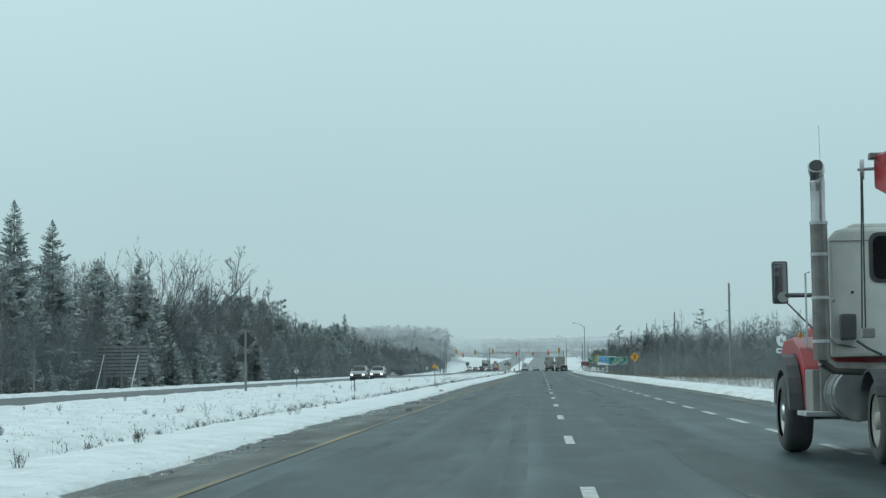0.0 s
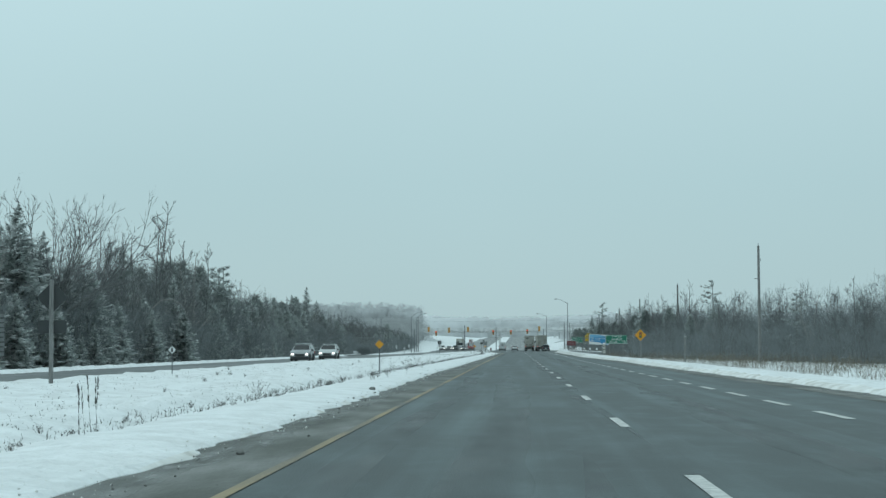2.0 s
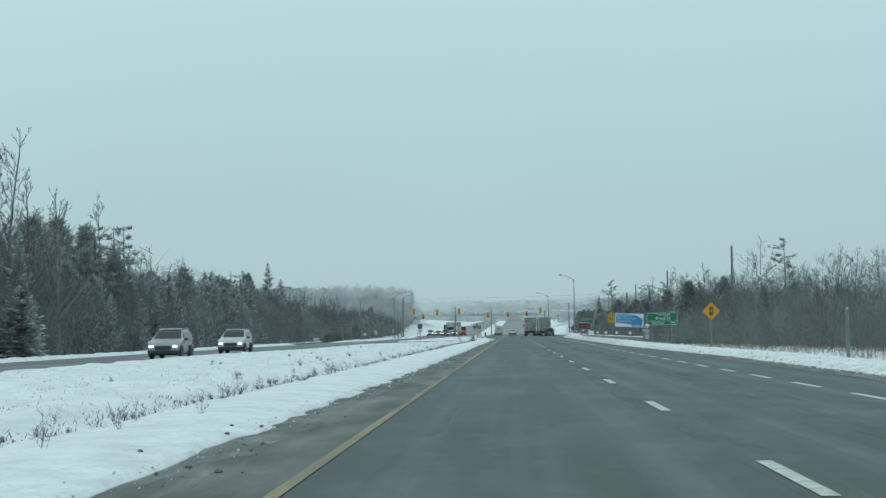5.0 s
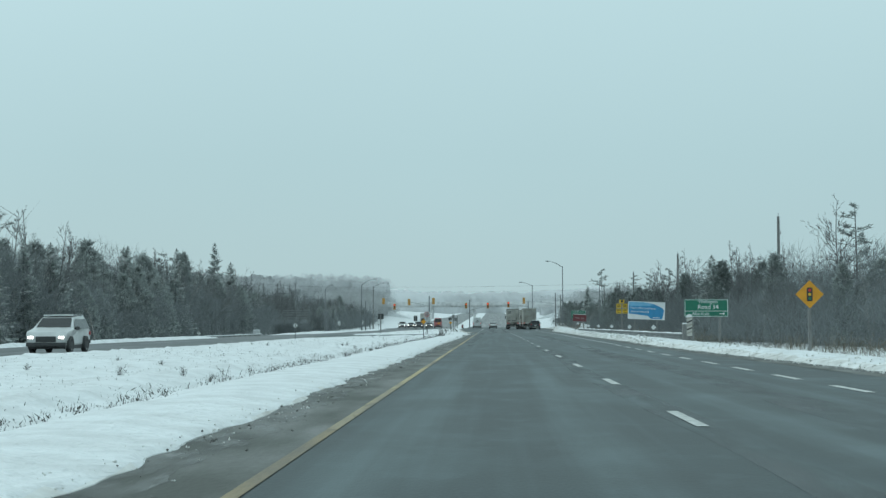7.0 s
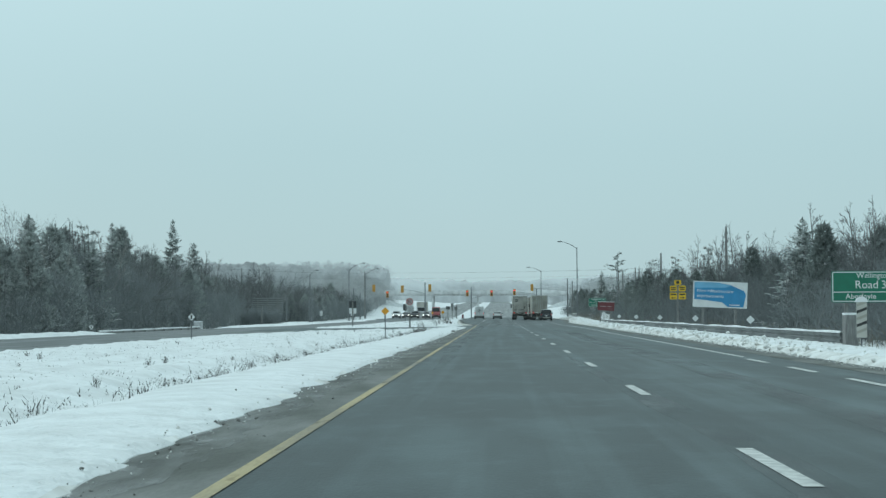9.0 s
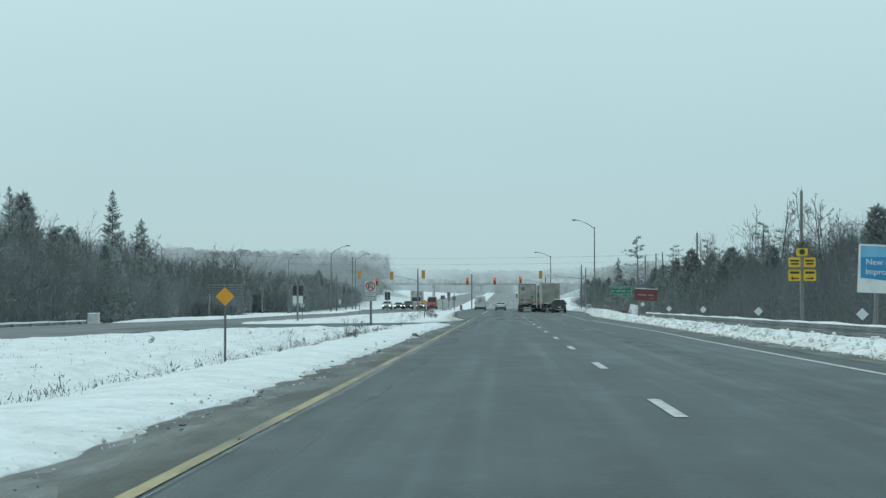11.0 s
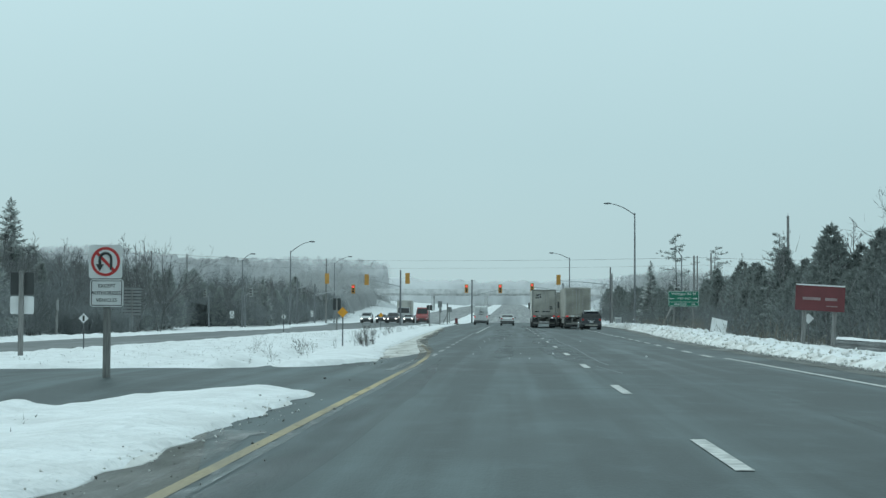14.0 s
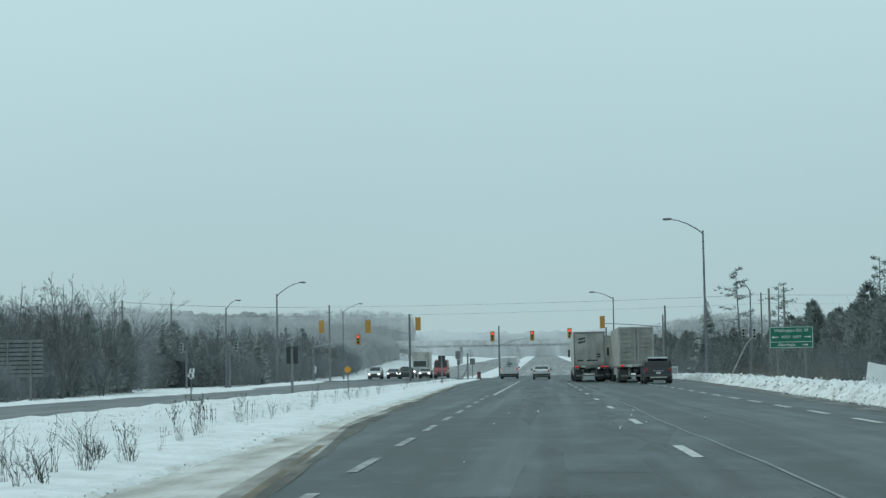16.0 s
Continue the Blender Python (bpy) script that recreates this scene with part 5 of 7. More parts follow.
# dark red advertising board
zz = g0(9.1, 362)
sg = thing("advertising_board", (9.0, 362.5, zz), "dark red advertising board with pale lettering bars on posts", "billboard")
sg.matrix_world = pose(9.0, 362.5, zz, 0, 3, 0)
c = 1.86 - zz
part("board", panel(1.72, 0.88, 0, c, 0, 0.05, 0.02), M_MAROON, sg)
part("snow_cap", box((0, 0, c + 0.455), (1.7, 0.09, 0.05), 0.02), M_SNOW, sg, "thin snow on the top edge")
text_bars(sg, [(-0.3, c - 0.02, 0.62, 0.10), (0.38, c - 0.02, 0.42, 0.10), (0.42, c - 0.26, 0.4, 0.035)], -0.03, mat("faded_pink_lettering", (0.30, 0.22, 0.22), 0.5, vary=0.2))
posts(sg, [-0.5, 0.55], -0.6, c + 0.3)

# leaning white panel on the snow bank
zz = g0(12.7, 419.8)
sg = thing("white_panel", (12.7, 419.8, 0.20), "plain white rectangular panel leaning on the ploughed snow bank", "panel", yaw=8)
ob = part("sheet", box((0, 0, 0.42), (1.12, 0.04, 0.98), 0.008), mat("white_sheet", (0.82, 0.82, 0.82), 0.5, scale=2, vary=0.06, bump=0.02), sg)
ob.matrix_local = pose(0, 0, 0, -12, 13, 0)
posts(sg, [-0.3], -0.9, 0.5, "wood", 0.3)

# no-U-turn sign
zz = g0(-9.75, 336.3)
sg = thing("no_u_turn_sign", (-9.75, 336.3, zz), "white no-U-turn sign with a worded tab on steel post", "road sign")
c = 2.22 - zz
part("plate", panel(0.66, 0.66, 0, c, 0, 0.02), M_WSIGN, sg)
ring = bmesh.new()
n = 24
for i in range(n):
    a0, a1 = i * 2 * math.pi / n, (i + 1) * 2 * math.pi / n
    q = [ring.verts.new((r * math.cos(a), -0.016, c + r * math.sin(a))) for r, a in ((0.29, a0), (0.29, a1), (0.235, a1), (0.235, a0))]
    ring.faces.new(q)
bmesh.ops.remove_doubles(ring, verts=ring.verts[:], dist=1e-4)
bmesh.ops.solidify(ring, geom=ring.faces[:], thickness=0.006)
part("red_ring", ring, M_RSIGN, sg)
part("red_bar", box((0, -0.024, c), (0.50, 0.006, 0.055), 0, pose(0, 0, 0, 0, 45, 0)), M_RSIGN, sg)
uarc = [(0.11, c - 0.16)] + [(0.11 * math.cos(a), c + 0.06 + 0.11 * math.sin(a)) for a in np.linspace(0, math.pi, 9)] + [(-0.11, c - 0.06)]
bm = bmesh.new()
for (x0, z0), (x1, z1) in zip(uarc, uarc[1:]):
    add_tube(bm, [(x0, -0.018, z0), (x1, -0.018, z1)], 0.028, 5)
part("turn_symbol", bm, M_BLACK, sg)
part("arrow_head", prism([(-0.11, c - 0.19), (-0.03, c - 0.05), (-0.19, c - 0.05)], 0.01, "y", -0.026), M_BLACK, sg)
part("tab_plate", panel(0.66, 0.54, 0.03, c - 0.62, 0, 0.02), M_WSIGN, sg)
border(0.60, 0.48, 0.03, c - 0.62, -0.013, 0.014, M_BLACK, sg)
for k, w in enumerate(("EXCEPT", "AUTHORIZED", "VEHICLES")):
    lettering("lettering", w, 0.098, M_BLACK, sg, (0.03, -0.014, c - 0.48 - 0.14 * k))
posts(sg, [0.02], -0.4, c + 0.2, "wood", 0.04)

# signs seen from behind
def back_sign(x, y, plates, top, label, wide=1):
    zz = g0(x, y)
    sg = thing("rear_facing_sign", (x, y, zz), label, "road sign", "signs facing oncoming traffic")
    for shape, cx, cz, w, h, m in plates:
        bm = diamond(w, cx, cz - zz, 0.08) if shape == "diamond" else panel(w, h, cx, cz - zz, 0.08, 0.02)
        part("plate", bm, m, sg)
    posts(sg, [0] if wide == 1 else [-0.12, 0.12], -0.4, top - zz, "wood", -0.06)
    return sg


back_sign(-17.6, 95.7, [("diamond", 0, 3.0, 0.78, 0, M_DARKBACK), ("panel", 0, 1.98, 1.0, 0.45, M_DARKBACK)], 3.6, "dark back of a diamond sign and tab on wooden post")
back_sign(-16.1, 352, [("panel", 0, 2.08, 0.70, 0.66, M_DARKBACK), ("panel", 0, 1.45, 0.70, 0.52, M_WSIGN)], 2.45, "dark and pale sign backs stacked on wooden post")
back_sign(-15.7, 437, [("panel", -0.175, 2.12, 0.30, 0.95, M_DARKBACK), ("panel", 0.175, 2.12, 0.30, 0.95, M_DARKBACK)], 2.5, "pair of tall dark sign backs on one post")
back_sign(-11.2, 498.7, [("panel", 0, 2.2, 0.66, 0.6, M_DARKBACK)], 2.5, "dark square sign back on a thin median post")
back_sign(-11.2, 528.4, [("panel", 0, 2.8, 0.58, 0.88, M_SIGNBACK), ("panel", 0.05, 2.0, 0.35, 0.6, M_SIGNBACK)], 3.1, "stacked grey sign backs at the end of the median")
back_sign(-11.6, 575, [("panel", 0, 2.3, 0.75, 0.85, M_SIGNBACK)], 2.7, "grey sign back beyond the crossing")
back_sign(-38.3, 122, [("panel", 0, 2.6, 0.05, 0.6, M_SIGNBACK)], 2.95, "edge-on sign on a wooden post before the woods")


def big_back(x, y, w, z0, z1, label, braces):
    zz = g0(x, y)
    sg = thing("large_sign", (x, y, zz), label, "road sign", "guide signs facing oncoming traffic")
    n = 9
    h = (z1 - z0) / n
    for k in range(n):
        part("slat", box((0, 0, z0 - zz + h * (k + 0.5)), (w, 0.05, h - 0.08), 0.006), M_SIGNBACK, sg)
    part("backing", box((0, 0.03, (z0 + z1) / 2 - zz), (w - 0.04, 0.02, z1 - z0 - 0.04)), M_DARKBACK, sg)
    for fx in (-0.33, 0.0, 0.33):
        part("post", box((fx * w, -0.12, (z1 - 0.25 - zz) / 2 - 0.2), (0.14, 0.16, z1 - 0.25 - zz + 0.4), 0.01), M_WOODPOST, sg)
    if braces:
        for fx in (-0.33, 0.33):
            part("brace", tube([(fx * w, -0.25, z1 - 0.9 - zz), (fx * w - 0.5, -1.8, -0.15)], 0.06, 6), M_WSIGN, sg, "pale slanting brace")


big_back(-39.3, 152, 4.9, 0.72, 3.7, "slatted grey back of a large guide sign with braces", True)
big_back(-39.5, 461, 5.0, 1.1, 3.85, "slatted grey back of a large guide sign by woods", False)


def marker(x, y, size, cz, m, label, post="steel", ink=False):
    zz = g0(x, y)
    sg = thing("object_marker", (x, y, zz), label, "marker", "median and shoulder markers")
    part("plate", diamond(size, 0, cz - zz, 0, 0.012), m, sg)
    if ink:
        part("ink_bar", box((0, -0.010, cz - zz), (size * 0.28, 0.006, size * 0.75)), M_BLACK, sg)
    posts(sg, [0], -0.4, cz - zz, post, 0.0)


for x, y, cz in ((-7.6, 111.5, 1.35), (-7.41, 270, 1.30), (-7.7, 362.5, 1.30), (-11.2, 425, 1.25)):
    marker(x, y, 0.27, cz, M_AMBER, "small amber diamond marker on thin post in snowy median")
for x, y, cz in ((-17.6, 115.7, 1.15), (-17.6, 275.3, 1.05), (-17.1, 363, 1.05), (-17.6, 419.5, 1.1), (-31.4, 310.5, 0.30)):
    marker(x, y, 0.26, cz, M_WSIGN, "small white diamond marker with black stripe", ink=True)
for y in (268, 289, 310, 330, 349):
    marker(9.45, y, 0.28, 0.84, M_WSIGN, "small white diamond reflector behind the guardrail")
marker(8.95, 364, 0.28, 1.15, M_WSIGN, "pale diamond reflector at the guardrail end")
marker(12.0, 174, 0.10, 1.95, M_WSIGN, "wooden stake with small reflector beside snow", "wood")

# small plates on posts beyond the oncoming lanes
for x, y, cz, hh in ((-35.1, 501.7, 1.5, 0.45), (-38.9, 614.2, 1.8, 0.7)):
    zz = g0(x, y)
    sg = thing("small_sign", (x, y, zz), "small white sign plates on a thin post before woods", "road sign")
    part("plate", panel(0.5, hh, 0, cz - zz, 0, 0.02), M_WSIGN, sg)
    part("tab_plate", panel(0.42, 0.34, 0, cz - zz - hh / 2 - 0.24, 0, 0.02), M_WSIGN, sg)
    text_bars(sg, [(0, cz - zz, 0.12, hh * 0.6), (0, cz - zz - hh / 2 - 0.24, 0.28, 0.08)], -0.014, M_BLACK)
    posts(sg, [0], -0.4, cz - zz, "steel", 0.0)
zz = g0(-35.5, 426.1)
sg = thing("sign_post", (-35.5, 426.1, zz), "weathered wooden post of an edge-on sign before woods", "post")
part("post", box((0, 0, (2.4 - zz) / 2 - 0.2), (0.15, 0.15, 2.4 - zz + 0.4), 0.012), M_WOODPOST, sg)
part("plate", box((0.06, -0.02, 1.9 - zz), (0.02, 0.7, 0.8), 0.004), M_SIGNBACK, sg)

# braced post and small warning box at the end of the median
zz = g0(-10.4, 534)
sg = thing("braced_post", (-10.4, 534, zz), "dark wooden post with a slanting brace on the median", "post")
part("post", box((0, 0, (3.0 - zz) / 2 - 0.2), (0.17, 0.17, 3.0 - zz + 0.4), 0.012), M_WOODPOST, sg)
part("brace", tube([(-0.75, 0, -0.2), (-0.05, 0, 1.35)], 0.06, 6), M_WOODPOST, sg)
zz = g0(-9.2, 535.6)
sg = thing("warning_box", (-9.2, 535.6, zz), "small dark red box on the snowy median nose", "box")
part("body", box((0, 0, 0.55 - zz), (0.4, 0.3, 0.75), 0.02), M_MAROON, sg)
part("base_plate", box((0, 0, 0.08 - zz), (0.6, 0.5, 0.3), 0.02), M_GRIME, sg)

# hazard board at the guardrail's near end
zz = g0(9.35, 243.6)
sg = thing("hazard_board", (9.16, 243.6, zz - 0.08), "dull beige and black striped hazard board with snow on top", "road sign")
part("board", panel(0.32, 1.1, 0, 1.02 - zz, 0, 0.02, 0.03), M_TRAILER, sg)
for k in range(5):
    z = 0.60 + 0.21 * k - zz
    part("stripe", prism([(-0.155, z - 0.02), (0.155, z + 0.10), (0.155, z + 0.19), (-0.155, z + 0.07)], 0.008, "y", -0.018), M_BLACK if k % 2 else M_TRAILER2, sg)
part("snow_cap", prism([(-0.2, 1.57 - zz), (0.2, 1.57 - zz), (0.13, 1.70 - zz), (0.0, 1.75 - zz), (-0.14, 1.69 - zz)], 0.16, "y", -0.08, 0.02), M_SNOW, sg, "wind-packed snow on the top edge")
posts(sg, [0], -0.4, 1.3 - zz, "steel", 0.02)


def guardrail(name_label, pts, height, cap=0.03):
    """Corrugated steel beam on wooden posts along pts, its top at one level, with snow lying on it."""
    pts = [Vector((x, y, 0.0)) for x, y in pts]
    root = thing("guardrail", pts[0], name_label, "guardrail")
    loc = [p - pts[0] for p in pts]
    prof = [(-0.02, -0.16), (-0.085, -0.13), (-0.085, -0.05), (-0.03, -0.02), (-0.03, 0.02), (-0.085, 0.05), (-0.085, 0.13), (-0.02, 0.16), (0.0, 0.16), (0.0, -0.16)]
    zz = [0.0] * len(loc)
    verts, faces, n = [], [], len(prof)
    for p, z in zip(loc, zz):
        verts += [(p.x + u, p.y, z + height - 0.16 + v) for u, v in prof]
    for i in range(len(loc) - 1):
        faces += [(i * n + k, i * n + (k + 1) % n, (i + 1) * n + (k + 1) % n, (i + 1) * n + k) for k in range(n)]
    faces += [tuple(range(n))[::-1], tuple(range((len(loc) - 1) * n, len(loc) * n))]
    mesh_ob("beam", verts, faces, M_GUARD, root)
    verts, faces = [], []
    for i, (p, z) in enumerate(zip(loc, zz)):
        h = cap + 0.02 * math.sin(i * 1.7) + 0.015 * math.sin(i * 0.6)
        verts += [(p.x - 0.09, p.y, z + height + 0.002), (p.x - 0.04, p.y, z + height + h), (p.x + 0.03, p.y, z + height + h), (p.x + 0.05, p.y, z + height + 0.002)]
    for i in range(len(loc) - 1):
        faces += [(i * 4 + k, i * 4 + (k + 1) % 4, (i + 1) * 4 + (k + 1) % 4, (i + 1) * 4 + k) for k in range(4)]
    mesh_ob("snow_cap", verts, faces, M_SNOW, root, "line of snow along the top")
    for p, z in list(zip(loc, zz))[::2]:
        part("post", box((p.x + 0.1, p.y, z + height - 0.65), (0.16, 0.2, 1.3), 0.01), M_WOODPOST, root)
    return root


guardrail("galvanised guardrail with snow along its top, on wooden posts", [(9.05 - 0.0035 * (y - 246), y) for y in np.arange(246, 359, 1.95)], 0.50, 0.06)
guardrail("snow-topped guardrail beyond the oncoming carriageway", [(-31.0, y) for y in np.arange(311, 352, 1.95)], -0.07, 0.10)
zz = g0(9.2, 245.2)
sg = thing("guardrail_end_post", (9.15, 245.2, zz), "thick grey timber block at the guardrail end", "post")
part("block", box((0, 0, 0.45), (0.42, 0.5, 1.1), 0.03), M_WOODPOST, sg)
part("snow_cap", box((0, 0, 1.03), (0.44, 0.5, 0.08), 0.03), M_SNOW, sg)


# ---- street lamps ----
def street_lamp(x, y, top, tip_dx, tip_z, label):
    zz = g0(x, y)
    root = thing("street_lamp", (x, y, zz), label, "street lamp", "lamps round the crossing")
    H, T = top - zz, tip_z - zz
    part("pole", tube([(0, 0, -0.2), (0, 0, H * 0.5), (0, 0, H)], [0.13, 0.105, 0.08], 10), M_POLE, root)
    part("base_plate", tube([(0, 0, 0), (0, 0, 0.35)], [0.24, 0.2], 10), M_POLE, root)
    arm = [(0, 0, H - 0.25)] + [(tip_dx * f * 0.86, 0, H - 0.25 + (T - H + 0.2) * (1 - (1 - f) ** 1.8)) for f in (0.2, 0.45, 0.7, 0.9, 1.0)]
    part("arm", tube(arm, [0.06, 0.055, 0.05, 0.045, 0.04, 0.04], 8), M_POLE, root)
    hd = part("lamp_head", prism([(0, -0.05), (0.2, -0.11), (0.75, -0.09), (0.85, -0.02), (0.7, 0.06), (0.2, 0.08), (0, 0.04)], 0.30, "y", -0.15, 0.02), M_POLE, root)
    hd.matrix_local = pose(tip_dx * 0.8, 0, T) @ Matrix.Diagonal((1 if tip_dx > 0 else -1, 1, 1, 1))
    ln = part("lens", box((tip_dx * 0.8 + (0.5 if tip_dx > 0 else -0.5), 0, T - 0.115), (0.4, 0.22, 0.03), 0.01), M_LAMPOFF, root)
    return root


street_lamp(12.5, 493.4, 13.1, -3.4, 14.2, "tall grey street lamp with a curved arm, unlit")
street_lamp(8.45, 586.5, 11.3, -3.3, 12.1, "grey street lamp beyond the crossing, unlit")
street_lamp(-33.5, 542.5, 10.6, 3.4, 11.95, "tall grey street lamp beside the oncoming lanes, unlit")
street_lamp(-45.0, 570.3, 10.2, 1.6, 11.2, "slim grey street lamp on the side road, unlit")
street_lamp(-38.3, 648, 12.3, 3.6, 13.6, "grey street lamp far beyond the crossing, unlit")
street_lamp(24.3, 556, 10.6, -1.2, 11.6, "slim grey street lamp on the side road verge, unlit")


# ---- traffic signals ----
def signal_head(root, x, z, y, back, lit, housing=None):
    """Three-lens head; back: its yellow housing is seen from behind."""
    hd = part("signal_head", box((x, y, z), (0.40, 0.24, 1.30), 0.03), housing or M_SIGYEL, root, "pale signal housing" if housing else "yellow signal housing")
    bk = part("backboard", box((x, y + 0.10 * (1 if not back else -1), z), (0.62, 0.02, 1.50) if not housing else (0.44, 0.02, 1.34), 0.006), housing or M_SIGYEL, root)
    for k, dz in enumerate((0.41, 0.0, -0.41)):
        fy = y + (0.125 if back else -0.125)
        m = M_REDLAMP if (lit and k == 0) else M_LAMPOFF
        r = 0.155
        part("lens", prism([(x + r * math.cos(i * 0.524), z + dz + r * math.sin(i * 0.524)) for i in range(12)], 0.02, "y", fy - 0.01), m, root, "lit red lens" if (lit and k == 0) else "")
        if not back:
            part("visor", tube([(x - 0.17, fy - 0.12, z + dz + 0.05), (x, fy - 0.12, z + dz + 0.18), (x + 0.17, fy - 0.12, z + dz + 0.05)], 0.02, 5), M_BLACK, root)


def signal_pole(x, y, top, arms, heads, label, wood=False):
    zz = g0(x, y)
    root = thing("traffic_signal", (x, y, zz), label, "traffic signal", "signals at the crossing")
    part("pole", tube([(0, 0, -0.2), (0, 0, top - zz)], [0.15, 0.11], 10), M_BARK if wood else M_POLE, root)
    for x1, z0, z1 in arms:
        part("mast_arm", tube([(0, 0, z0 - zz), (x1 * 0.5, 0, (z0 * 0.4 + z1 * 0.6) - zz), (x1, 0, z1 - zz)], [0.07, 0.055, 0.04], 8), M_GALV, root)
    for hx, hz, back, lit in heads:
        signal_head(root, hx, hz - zz, -0.25, back, lit, M_PALEHEAD if abs(x) > 24 and top < 6.1 else None)
    part("control_box", box((0.0, -0.18, 3.0), (0.3, 0.2, 0.5), 0.02), M_POLE, root)
    return root


signal_pole(-16.95, 534, 7.6, [(-5.0, 5.3, 6.3)], [(-4.7, 6.25, True, False), (1.0, 6.45, True, False)], "signal pole on the median with yellow heads seen from behind")
signal_pole(-8.27, 590.6, 7.55, [(4.9, 4.7, 5.8)], [(-0.95, 6.0, False, True), (4.9, 6.0, False, True)], "signal pole with two red lit heads beyond the crossing")
signal_pole(13.2, 550.5, 8.6, [(-8.0, 6.0, 6.6)], [(-7.7, 6.7, True, False)], "dark pole with a long mast arm and yellow signal head", True)
signal_pole(7.4, 588, 7.0, [(-5.4, 5.6, 6.3)], [(-5.3, 6.2, False, True)], "signal pole with one red lit head over the lanes")
signal_pole(-32.6, 543.5, 6.6, [(4.3, 5.1, 6.6)], [(4.35, 6.6, True, False)], "mast arm with a yellow head over oncoming lanes")
signal_pole(-34.0, 577, 6.2, [(6.3, 4.7, 5.6)], [(6.4, 5.65, False, True)], "mast arm with a small red lit head")
signal_pole(-44.4, 569.5, 5.2, [(0.9, 4.4, 4.9)], [(1.0, 4.9, False, False)], "short pole with an unlit signal head at the side road")
signal_pole(-50.0, 568, 4.8, [(-0.6, 4.0, 4.5)], [(-0.6, 4.75, False, False)], "slim pole with an unlit signal head by woods")
signal_pole(24.9, 562, 6.0, [(-1.0, 4.6, 5.0)], [(-0.9, 5.2, False, False), (0.5, 5.2, False, False)], "pole with paired unlit heads on the side road")


# ---- utility poles and wires ----
def utility_pole(x, y, top, arm=True):
    zz = g0(x, y)
    root = thing("utility_pole", (x, y, zz), "weathered wooden utility pole rising above bare trees", "utility pole", "line of utility poles")
    part("pole", tube([(0, 0, -0.5), (0, 0, top - zz)], [0.17, 0.12], 8), M_WOODPOST, root)
    if arm:
        part("crossarm", box((0, 0, top - zz - 1.2), (0.9, 0.1, 0.1), 0.01), M_WOODPOST, root)
        for dx in (-0.4, 0.4):
            part("insulator", tube([(dx, 0, top - zz - 1.15), (dx, 0, top - zz - 0.95)], 0.04, 6), M_GALV, root)
    else:
        part("insulator", tube([(0, 0, top - zz), (0, 0, top - zz + 0.28)], 0.035, 6), M_GALV, root)
        part("bracket", box((-0.2, 0, top - zz - 3.4), (0.5, 0.08, 0.08), 0.01), M_WOODPOST, root)
        part("insulator", tube([(0.2, 0, top - zz - 1.6), (0.2, 0, top - zz - 1.35)], 0.04, 6), M_GALV, root)


POLES_R = [(23.4, 128, 11.4), (23.4, 211, 11.5), (23.2, 294.7, 10.6), (23.6, 378, 10.8), (24.63, 462, 10.85)]
for x, y, t in POLES_R:
    utility_pole(x, y, t, False)
CROSS = [(-110, 590, 12.0), (-62.7, 583.2, 12.1), (-35.0, 603, 11.6), (33.0, 612, 12.6), (75.0, 618, 12.6)]
for x, y, t in CROSS:
    utility_pole(x, y, t)
utility_pole(-63.9, 620.3, 13.0, False)
utility_pole(24.2, 538.1, 9.9)
utility_pole(30.1, 567.1, 11.4, False)
utility_pole(16.5, 600, 9.0, False)


def wire(a, b, sag, label="thin overhead wire strung between poles", r=0.014):
    pts = [tuple(Vector(a).lerp(Vector(b), f) - Vector((0, 0, sag * 4 * f * (1 - f)))) for f in np.linspace(0, 1, 13)]
    tagged(part("overhead_wire", tube(pts, r, 4), M_POLE), label, "wire", "overhead wires")


for (x0, y0, t0), (x1, y1, t1) in zip(CROSS, CROSS[1:]):
    for dx, dz in ((-0.4, -0.30), (0.4, -0.30), (0.0, -1.7)):
        wire((x0 + dx, y0, t0 + dz), (x1 + dx, y1, t1 + dz), 0.3)

# ---- roadside cabinets ----
for x, y, s, lab in ((15.6, 569.7, 1.4, "pale metal control cabinet on the verge"), (-33.0, 362.2, 1.1, "small grey utility cabinet before the woods")):
    sg = thing("utility_cabinet", (x, y, g0(x, y)), lab, "cabinet")
    part("body", box((0, 0, s / 2 - 0.1), (s * 0.75, 0.6, s + 0.2), 0.03), M_CREAM if x > 0 else M_GALV, sg)
    part("door", box((0, -0.31, s / 2), (s * 0.62, 0.03, s * 0.8), 0.01), M_GALV, sg)
    part("snow_cap", box((0, 0, s + 0.03), (s * 0.77, 0.62, 0.08), 0.03), M_SNOW, sg)


# ---- overpass ----
OY = 900.0
zr = float(hill(OY))
ov = tagged(new("overpass"), "grey concrete road bridge over the highway with snowy abutments", "bridge")
ov.matrix_world = pose(0, OY, zr)
part("deck", box((-8, 5, 6.7), (120, 11, 0.9), 0.05), M_CONC, ov)
part("girder", box((-8, 0.5, 5.95), (110, 0.6, 0.9), 0.03), M_CONC, ov)
part("parapet", box((-8, -0.4, 7.55), (120, 0.3, 0.85), 0.03), M_CONC, ov)
part("parapet", box((-8, 10.4, 7.55), (120, 0.3, 0.85), 0.03), M_CONC, ov)
for x in (-29.5, -10.2, 9.6):
    for y in (1.5, 5, 8.5):
        part("pier", tube([(x, y, -0.5), (x, y, 5.6)], 0.5, 10), M_CONC, ov)
